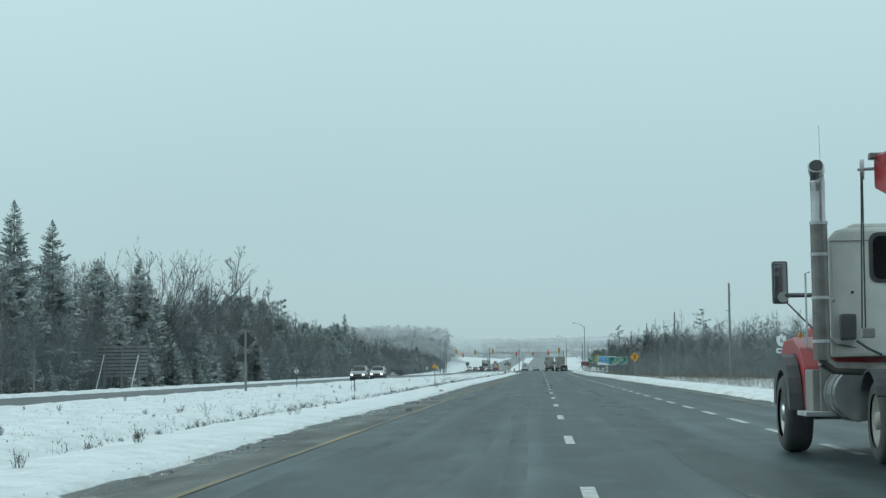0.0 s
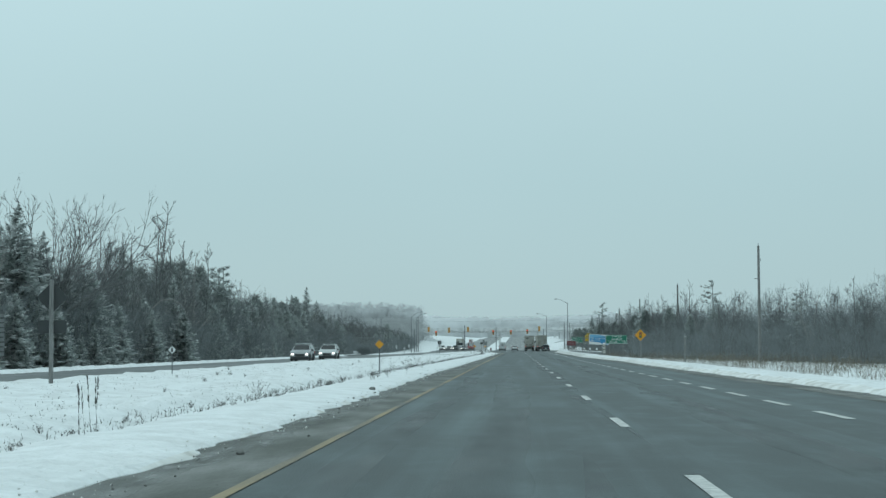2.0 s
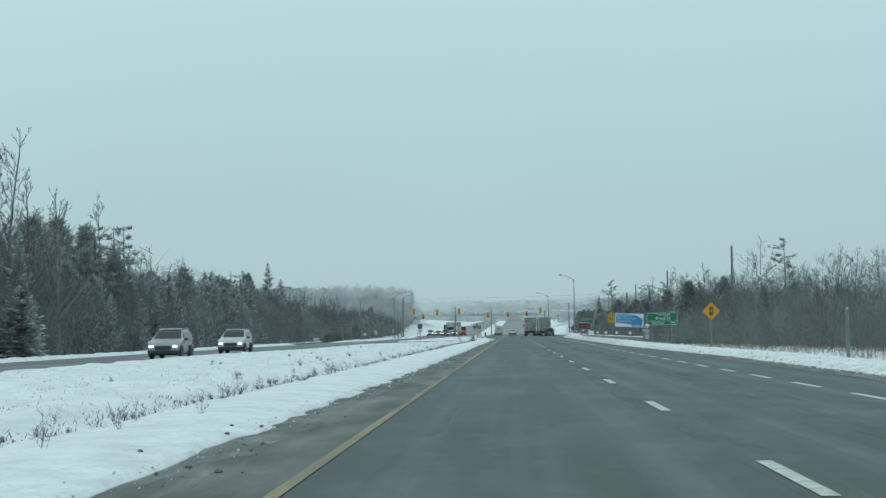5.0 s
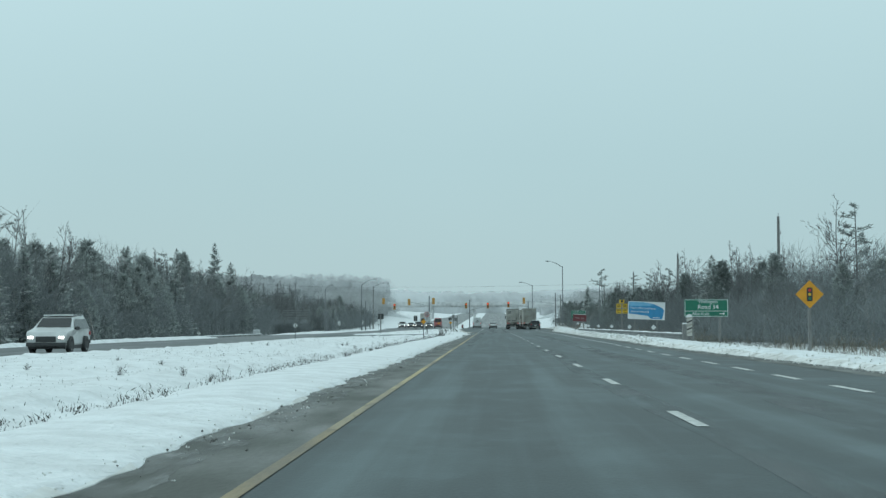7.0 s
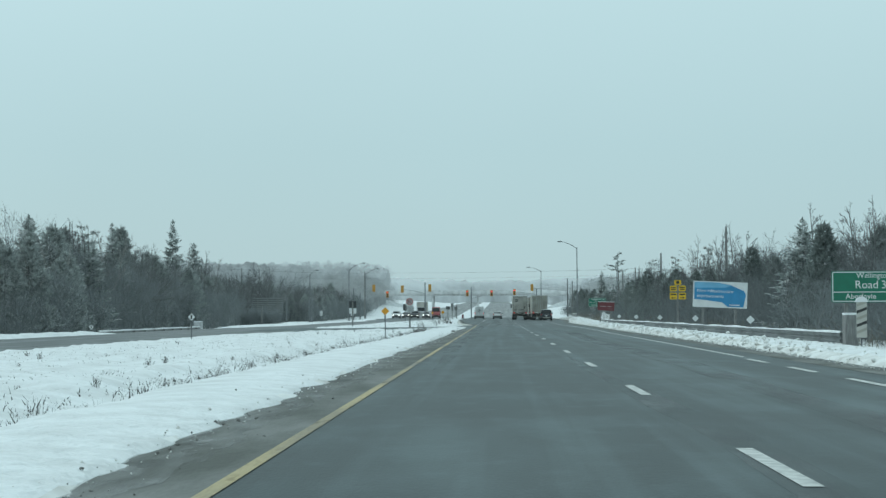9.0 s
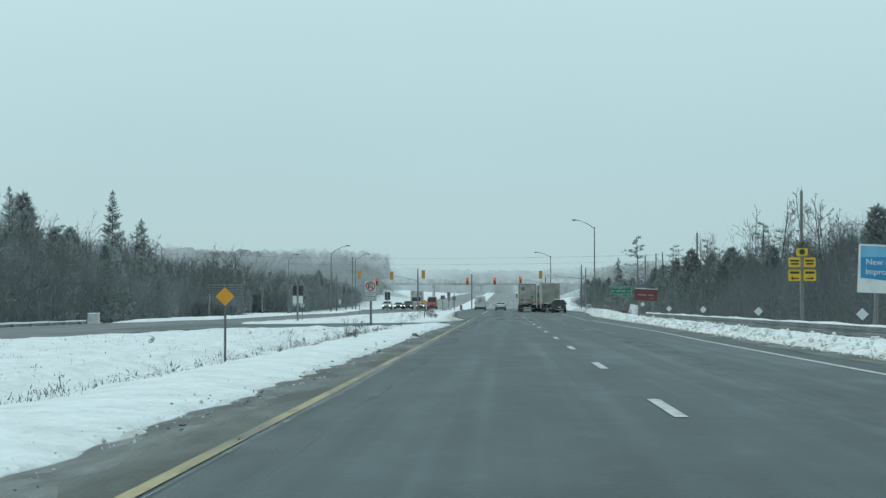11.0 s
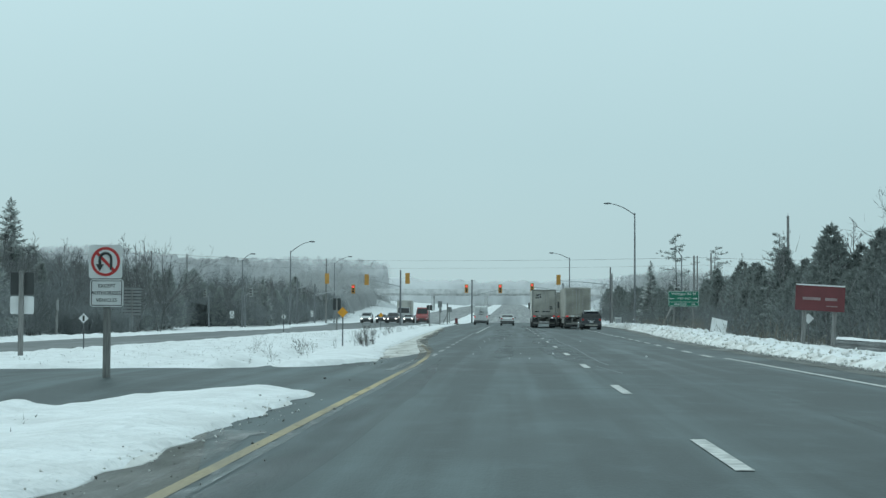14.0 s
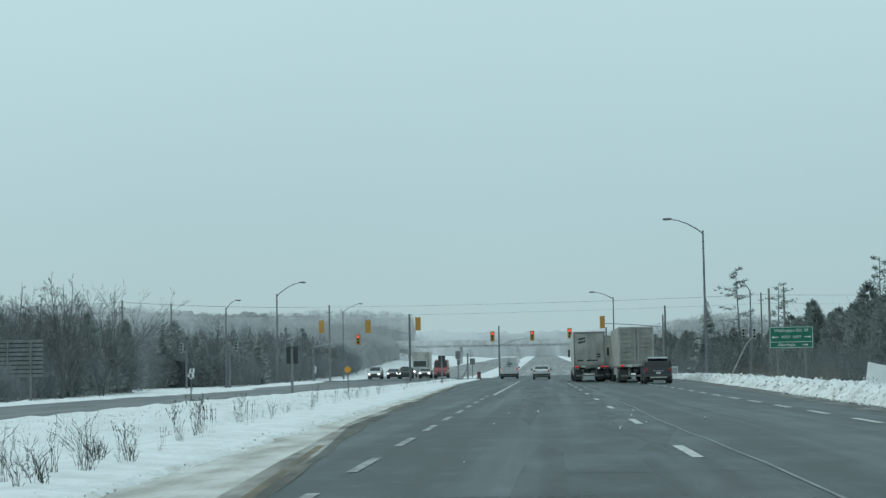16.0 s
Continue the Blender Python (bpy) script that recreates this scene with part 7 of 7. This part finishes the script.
# oncoming side: vehicles point south
Q = "queue of oncoming traffic"
motor("suv", SUV, (-25.9, 586, zroad(581)), 180, WHITE_P, "white SUV with headlamps lit, waiting at the crossing", "car", Q, head=True)
motor("sedan", CAR, (-24.0, 594, zroad(589)), 180, GREY_P, "dark grey car with headlamps lit, waiting in the queue", "car", Q, head=True)
motor("suv", SUV, (-21.5, 586, zroad(581)), 180, BLACK_P, "black SUV with headlamps lit, waiting at the crossing", "car", Q, head=True)
motor("sedan", CAR, (-19.0, 590, zroad(585)), 180, SILVER_P, "silver car with headlamps lit, waiting in the queue", "car", Q, head=True)
motor("van", VAN, (-16.6, 590, zroad(584)), 180, RED_P, "red van waiting at the crossing", "van", Q)
motor("suv", SUV, (-22.5, 226, float(back_z(223)) + 0.004), 180, WHITE_P, "white oncoming SUV with dark grille and headlamps lit", "car", "oncoming traffic", head=True)
motor("suv", SUV, (-22.5, 203, float(back_z(200)) + 0.004), 180, SILVER_P, "silver oncoming SUV with snowy roof and headlamps lit", "car", "oncoming traffic", head=True)


def semi(at, body_m, label, ribs, logo):
    """Box trailer with its rear doors at the origin, and its tractor in front."""
    root = thing("semi_trailer_truck", at, label, "truck", "traffic ahead")
    L, W, z0, z1 = 14.2, 2.6, 1.18, 4.12
    part("trailer_box", box((0, L / 2 + 0.08, (z0 + z1) / 2), (W, L, z1 - z0), 0.04), body_m, root)
    fr = bmesh.new()
    for c, s in (((0, 0.05, z1 - 0.06), (W, 0.12, 0.14)), ((0, 0.05, z0 + 0.08), (W, 0.14, 0.2)), ((-W / 2 + 0.06, 0.05, (z0 + z1) / 2), (0.12, 0.12, z1 - z0 - 0.3)), ((W / 2 - 0.06, 0.05, (z0 + z1) / 2), (0.12, 0.12, z1 - z0 - 0.3))):
        add_box(fr, c, s, bevel=0.01)
    part("rear_frame", fr, M_TRAILER if ribs else M_GRIME, root)
    for s in (-1, 1):
        dr = part("rear_door", box((s * W / 4 * 0.93, 0.05, (z0 + z1) / 2 + 0.05), (W / 2 - 0.16, 0.06, z1 - z0 - 0.45), 0.01), body_m, root)
        for dx in (0.14, 0.5):
            part("lock_rod", tube([(s * dx, 0.0, z0 + 0.2), (s * dx, 0.0, z1 - 0.2)], 0.02, 6), M_GALV, dr)
        for hz in (0.5, 1.1, 1.7, 2.3):
            part("hinge", box((s * (W / 2 - 0.14), 0.005, z0 + hz), (0.16, 0.04, 0.06)), M_GALV, dr)
        if ribs:
            for k in range(7):
                part("rib", box((s * 0.66, 0.005, z0 + 0.45 + 0.34 * k), (0.7, 0.05, 0.16), 0.01), body_m, dr)
        part("tail_lamp", box((s * (W / 2 - 0.25), -0.02, z0 + 0.06), (0.24, 0.06, 0.12), 0.01), M_TAIL, root, "lit red tail lamp")
        part("mud_flap", box((s * 0.9, 0.75, 0.55), (0.62, 0.03, 0.75)), M_BLACKP, root)
        for ay in (1.4, 2.65):
            wheel(root, s * (W / 2 - 0.15), ay, 0.51, 0.28, s, True)
            wheel(root, s * (W / 2 - 0.47), ay, 0.51, 0.28, s, True)
        part("bumper_strut", box((s * 0.55, 0.18, 0.85), (0.1, 0.1, 0.75)), M_GRIME, root)
        part("frame_rail", box((s * 0.5, L / 2, 1.05), (0.14, L - 0.6, 0.22)), M_GRIME, root)
        part("side_skirt", box((s * 1.24, 7.0, 0.85), (0.04, 6.5, 0.6)), M_GRIME, root)
    for ay in (1.4, 2.65):
        part("axle", tube([(-1.1, ay, 0.51), (1.1, ay, 0.51)], 0.07, 6), M_GRIME, root)
    part("rear_bumper", box((0, 0.16, 0.5), (2.3, 0.1, 0.12), 0.01), M_GRIME, root)
    part("licence_bar", box((-0.5, -0.03, z0 + 0.07), (0.3, 0.02, 0.14)), M_WSIGN, root)
    if logo:
        for x, z, w in ((-0.62, 3.55, 0.55), (-0.62, 3.28, 0.6)):
            part("text_bar", box((x, 0.012, z), (w, 0.012, 0.17), 0, pose(0, 0, 0, 0, -14, 0)), M_BLACKP, root)
        for x, z, w in ((0.75, 2.25, 0.3), (0.75, 2.05, 0.3), (0.2, 1.75, 0.9), (-0.75, 1.75, 0.5)):
            part("text_bar", box((x, 0.012, z), (w, 0.012, 0.12)), M_DARKBACK, root)
    # tractor
    cab = part("tractor_cab", prism([(14.9, 0.75), (14.9, 3.6), (15.6, 3.85), (16.9, 3.3), (17.6, 2.2), (18.9, 1.9), (19.2, 1.5), (19.2, 0.6)], 2.3, "x", -1.15, 0.06), M_CREAM, root)
    for s in (-1, 1):
        part("mirror", box((s * 1.42, 17.2, 2.5), (0.2, 0.15, 0.7), 0.03), M_BLACKP, root)
        part("exhaust_stack", tube([(s * 1.1, 14.8, 1.0), (s * 1.1, 14.8, 4.0)], 0.08, 8), M_CHROME, root)
        for ay in (13.4, 14.7, 18.4):
            wheel(root, s * 1.12, ay, 0.51, 0.3, s, ay < 18)
    part("tractor_frame", box((0, 15.5, 0.85), (0.9, 6.8, 0.3)), M_GRIME, root)
    return root


semi((1.98, 484, zroad(484)), M_TRAILER, "dirty white box trailer truck stopped in traffic", False, True)
semi((5.05, 470, zroad(470)), M_TRAILER2, "grimy beige ribbed box trailer truck stopped in traffic", True, False)
semi((5.15, 503, zroad(503)), M_TRAILER2, "grimy box trailer truck stopped further ahead", False, False)
# box truck in the oncoming queue
tr = thing("box_truck", (-20.6, 606, zroad(600)), "white box truck with grey cab waiting behind the oncoming cars", "truck", Q, 180)
part("cargo_box", box((0, 3.0, 2.45), (2.6, 6.0, 2.9), 0.04), M_TRAILER, tr)
part("cab", prism([(6.1, 0.6), (6.1, 2.7), (7.2, 2.65), (7.9, 1.6), (8.7, 1.4), (8.8, 0.5)], 2.2, "x", -1.1, 0.05), SILVER_P, tr)
mesh_ob("windscreen", [(-0.95, 7.33, 2.52), (0.95, 7.33, 2.52), (0.98, 7.90, 1.66), (-0.98, 7.90, 1.66)], [(0, 1, 2, 3)], M_GLASS, tr)
for s in (-1, 1):
    part("headlamp", box((s * 0.8, 8.75, 0.95), (0.3, 0.1, 0.2), 0.02), M_HEAD, tr)
    for ay in (1.4, 7.6):
        wheel(tr, s * 1.05, ay, 0.48, 0.28, s)

# ---- red and cream dump truck in the next lane ----
# local axes: x from its left side, y forward from the front axle
TX, TY = 2.93, 24.0
dt = thing("dump_truck", (TX, TY, 0.0), "dump truck with cream cab, red fenders and tall steel exhaust stack", "truck")
for s, x in ((-1, 0.20), (1, 2.30)):
    wheel(dt, x, 0.0, 0.55, 0.38, s)
    wheel(dt, x + 0.66 * -s, -3.2, 0.53, 0.34, s, True)
    for ay in (-9.6, -10.95):
        wheel(dt, x, ay, 0.52, 0.30, s, True)
        wheel(dt, x - s * 0.34, ay, 0.52, 0.30, s, True)
    # fender, flare and red side panel
    fx = 0.02 if s < 0 else 2.30
    part("fender", prism([(0.80 * math.cos(a), 0.56 + 0.82 * math.sin(a)) for a in np.linspace(0.15, math.pi - 0.05, 11)] + [(-0.62, 0.62), (-0.52, 0.80)] + [(0.62 * math.cos(a), 0.56 + 0.60 * math.sin(a)) for a in np.linspace(math.pi - 0.35, 0.15, 9)], 0.18, "x", fx), M_BLACKP, dt, "black wheel-arch flare")
    hx = 0.21 if s < 0 else 1.46
    part("hood_side", prism([(1.35, 0.85), (1.45, 1.30), (1.0, 1.58), (0.1, 1.62), (-0.5, 1.46), (-0.82, 1.18), (-0.95, 0.62), (-0.80, 0.56), (-0.68, 1.0), (-0.45, 1.22), (0.0, 1.36), (0.5, 1.24), (0.78, 0.85)], 0.83, "x", hx, 0.03), M_REDP, dt, "red fibreglass fender and hood side")
    part("marker_lamp", box((0.26 if s < 0 else 2.24, -0.30, 1.64), (0.05, 0.12, 0.07), 0.01), M_AMBER, dt)
    part("headlamp", box((0.35 if s < 0 else 2.15, 1.4, 1.15), (0.35, 0.1, 0.25), 0.03), M_WSIGN, dt)
part("hood", prism([(1.5, 0.8), (1.55, 1.45), (1.2, 1.78), (-0.6, 1.95), (-0.9, 1.9), (-0.9, 0.8)], 1.3, "x", 0.6, 0.06), M_REDP, dt)
# cab
cb = part("cab", prism([(0.31, 1.32), (2.19, 1.32), (2.19, 2.84), (2.10, 2.94), (1.98, 2.97), (0.52, 2.97), (0.40, 2.94), (0.31, 2.84)], 1.75, "y", -2.45, 0.05), M_CREAM, dt, "cream-painted day cab")
for v in cb.data.vertices:
    if v.co.y > -1.5:
        v.co.x = 1.25 + (v.co.x - 1.25) * 0.86
part("roof_cap", prism([(0.50, 2.96), (2.0, 2.96), (1.9, 3.03), (0.65, 3.03)], 1.6, "y", -2.38, 0.03), M_CREAM, dt)
part("rear_window", panel(1.15, 0.55, 1.45, 2.58, -2.46, 0.03, 0.09), M_GLASS, dt)
part("window_seal", panel(1.25, 0.65, 1.45, 2.58, -2.452, 0.02, 0.11), M_BLACKP, dt)
part("cab_seam", box((1.25, -2.455, 2.80), (1.84, 0.012, 0.014)), M_GRIME, dt)
part("cab_vent_box", box((0.52, -2.53, 1.70), (0.20, 0.14, 0.33), 0.03), M_BLACKP, dt, "black plastic box on the cab's back")
part("rivet", tube([(0.60, -2.47, 2.14), (0.60, -2.45, 2.14)], 0.02, 8), M_BLACK, dt)
part("grab_handle", tube([(0.36, -2.44, 2.02), (0.36, -2.56, 2.06), (0.24, -2.58, 1.98), (0.24, -2.58, 1.60), (0.36, -2.50, 1.48), (0.62, -2.50, 1.44)], 0.014, 6), M_CHROME, dt)
part("hose", tube([(0.62, -2.55, 1.52), (0.75, -2.62, 1.42), (0.92, -2.6, 1.34)], 0.018, 6), M_BLACKP, dt)
part("side_window", box((0.385, -1.35, 2.40), (0.02, 0.8, 0.55), 0.008, pose(0, 0, 0, 0, 0, -4)), M_GLASS, dt)
part("windscreen", box((1.25, -0.72, 2.5), (1.7, 0.03, 0.65), 0.02), M_GLASS, dt)
# exhaust stack with elbow, heat shield and bracket
sx, sy = 0.17, -2.62
part("heat_shield", tube([(sx, sy, 1.28), (sx, sy, 3.02)], [0.108, 0.108], 16), M_STACK, dt, "sooty perforated heat shield")
part("exhaust_pipe", tube([(sx, sy, 2.98), (sx, sy, 3.42), (sx - 0.005, sy - 0.02, 3.56), (sx - 0.02, sy - 0.08, 3.66), (sx - 0.04, sy - 0.17, 3.73)], [0.092, 0.092, 0.096, 0.10, 0.105], 16), M_CHROME, dt, "polished exhaust pipe with swept outlet")
part("outlet", tube([(sx - 0.038, sy - 0.165, 3.727), (sx - 0.046, sy - 0.187, 3.739)], 0.085, 16), M_BLACK, dt)
for z in (1.5, 2.05, 2.6, 3.0):
    part("clamp", tube([(sx, sy, z), (sx, sy, z + 0.04)], 0.116, 16), M_GALV, dt)
part("stack_bracket", tube([(sx, sy, 2.72), (sx + 0.12, sy + 0.3, 2.72)], 0.02, 6), M_GALV, dt)
part("stack_base", tube([(sx, sy, 1.28), (sx + 0.15, sy + 0.05, 1.18), (sx + 0.6, sy + 0.1, 1.16), (sx + 0.9, sy + 0.2, 1.16)], 0.085, 10), M_STACK, dt)
part("grab_rail", tube([(0.10, -2.2, 2.42), (0.04, -2.28, 2.40), (0.04, -2.28, 1.45), (0.10, -2.2, 1.40)], 0.014, 6), M_CHROME, dt)
part("antenna", tube([(0.50, -1.0, 2.9), (0.48, -1.0, 4.5)], 0.003, 5), M_POLE, dt)
# mirror
mh = part("mirror", box((-0.01, -0.35, 2.38), (0.22, 0.10, 0.60), 0.035), M_BLACKP, dt, "black-backed wing mirror")
part("mirror_glass", box((-0.01, -0.405, 2.40), (0.17, 0.012, 0.50), 0.004), mat("mirror_glass", (0.35, 0.42, 0.45), 0.06, 1.0, vary=0.1, bump=0.0), mh)
part("spot_mirror", tube([(0.02, -0.42, 2.17), (0.02, -0.45, 2.17)], 0.075, 12), M_CHROME, mh)
part("mirror_arm", tube([(-0.02, -0.36, 2.20), (0.45, -0.75, 2.18)], 0.035, 6), M_BLACKP, dt)
part("mirror_stay", tube([(0.04, -0.36, 2.14), (0.22, -0.6, 1.90), (0.42, -0.78, 1.66)], 0.012, 6), M_BLACKP, dt)
# under the cab: steps, battery box, tank
part("battery_box", box((0.46, -1.25, 0.88), (0.50, 0.62, 0.56), 0.02), M_GRIME, dt, "grimy grey battery box")
part("step", box((0.36, -1.55, 0.58), (0.6, 0.8, 0.06), 0.01), M_GALV, dt)
part("fuel_tank", tube([(0.66, -2.55, 0.84), (0.66, -1.7, 0.84)], [0.34, 0.34], 20), M_CHROME, dt, "dull metal fuel tank")
for y in (-1.9, -2.35):
    part("tank_strap", tube([(0.66, y, 0.84), (0.66, y + 0.06, 0.84)], 0.352, 20), M_GRIME, dt)
part("tank_guard", box((0.64, -1.66, 0.86), (0.70, 0.05, 0.7), 0.02), M_GRIME, dt)
for s, x in ((-1, 0.62), (1, 1.48)):
    part("mud_guard", prism([(-3.2 + 0.62 * math.cos(a), 0.55 + 0.62 * math.sin(a)) for a in np.linspace(0.6, math.pi - 0.5, 10)] + [(-3.2 + 0.59 * math.cos(a), 0.55 + 0.59 * math.sin(a)) for a in np.linspace(math.pi - 0.5, 0.6, 10)], 0.4, "x", x), M_BLACKP, dt)
for x in (0.85, 1.65):
    part("frame_rail", box((x, -5.3, 0.98), (0.1, 12.9, 0.26)), M_GRIME, dt)
for ay in (0.0, -3.2, -9.6, -10.95):
    part("axle", tube([(0.35 if ay != -3.2 else 0.75, ay, 0.54), (2.15 if ay != -3.2 else 1.75, ay, 0.54)], 0.09, 8), M_GRIME, dt)
part("front_bumper", box((1.25, 1.62, 0.62), (2.0, 0.18, 0.34), 0.04), M_CHROME, dt)
# sloped narrow red hopper with tarp gear
bn = part("body_nose", prism([(-4.35, 3.27), (-4.35, 3.66), (-7.7, 3.62), (-8.0, 1.42), (-6.7, 1.42), (-6.2, 2.0), (-5.2, 2.94)], 1.55, "x", 0.53, 0.03), M_REDP, dt, "sloped red steel dump hopper")
for v in bn.data.vertices:
    if v.co.x < 1.0:
        v.co.x += 0.30 * min(1.1, max(0.0, -4.35 - v.co.y))
for y in (-5.3, -6.1, -6.9):
    part("body_rib", prism([(y, 3.58), (y - 0.12, 3.58), (y - 0.12, max(1.46, 2.96 - (-5.2 - y) * 0.96)), (y, max(1.46, 3.0 - (-5.2 - y) * 0.96))], 0.06, "x", 0.80), M_REDP, dt)
part("body_rail", box((0.86, -6.6, 3.63), (0.12, 2.4, 0.10), 0.02), M_REDP, dt)
part("tailgate_frame", box((1.27, -7.82, 3.52), (1.7, 0.14, 0.12), 0.02), M_REDP, dt)
part("tailgate_frame", box((1.27, -8.03, 1.52), (1.7, 0.14, 0.12), 0.02), M_REDP, dt)
for x in (0.55, 1.27, 2.0):
    part("tailgate_post", tube([(x, -7.80, 3.55), (x, -8.05, 1.45)], 0.05, 6), M_REDP, dt)
part("nose_rim", box((1.27, -4.40, 3.64), (1.6, 0.12, 0.08), 0.02), M_STACK, dt)
part("pulley", tube([(0.39, -4.30, 3.50), (0.43, -4.31, 3.50)], 0.12, 16), M_GALV, dt, "steel tarp pulley")
part("pulley_axle", tube([(0.36, -4.30, 3.50), (0.56, -4.36, 3.50)], 0.02, 6), M_GALV, dt)
part("tarp_rope", tube([(0.38, -4.40, 3.50), (0.53, -3.4, 1.66)], 0.010, 5), M_BLACKP, dt)
part("tarp_rope", tube([(0.43, -4.20, 3.50), (0.57, -3.4, 1.66)], 0.010, 5), M_BLACKP, dt)
part("rope_bracket", box((0.60, -3.4, 1.60), (0.16, 0.10, 0.12), 0.02), M_GRIME, dt)
part("turntable", box((1.25, -6.3, 1.28), (1.4, 1.8, 0.22), 0.04), M_GRIME, dt)
part("tail_panel", box((1.25, -11.75, 0.95), (2.3, 0.08, 0.3), 0.02), M_GRIME, dt)
for x in (0.4, 2.1):
    part("tail_lamp", box((x, -11.81, 0.95), (0.16, 0.05, 0.10), 0.01), M_RSIGN, dt)
    part("mud_flap", box((x + 0.05 * (1 if x < 1 else -1), -11.65, 0.55), (0.65, 0.03, 0.75)), M_BLACKP, dt)
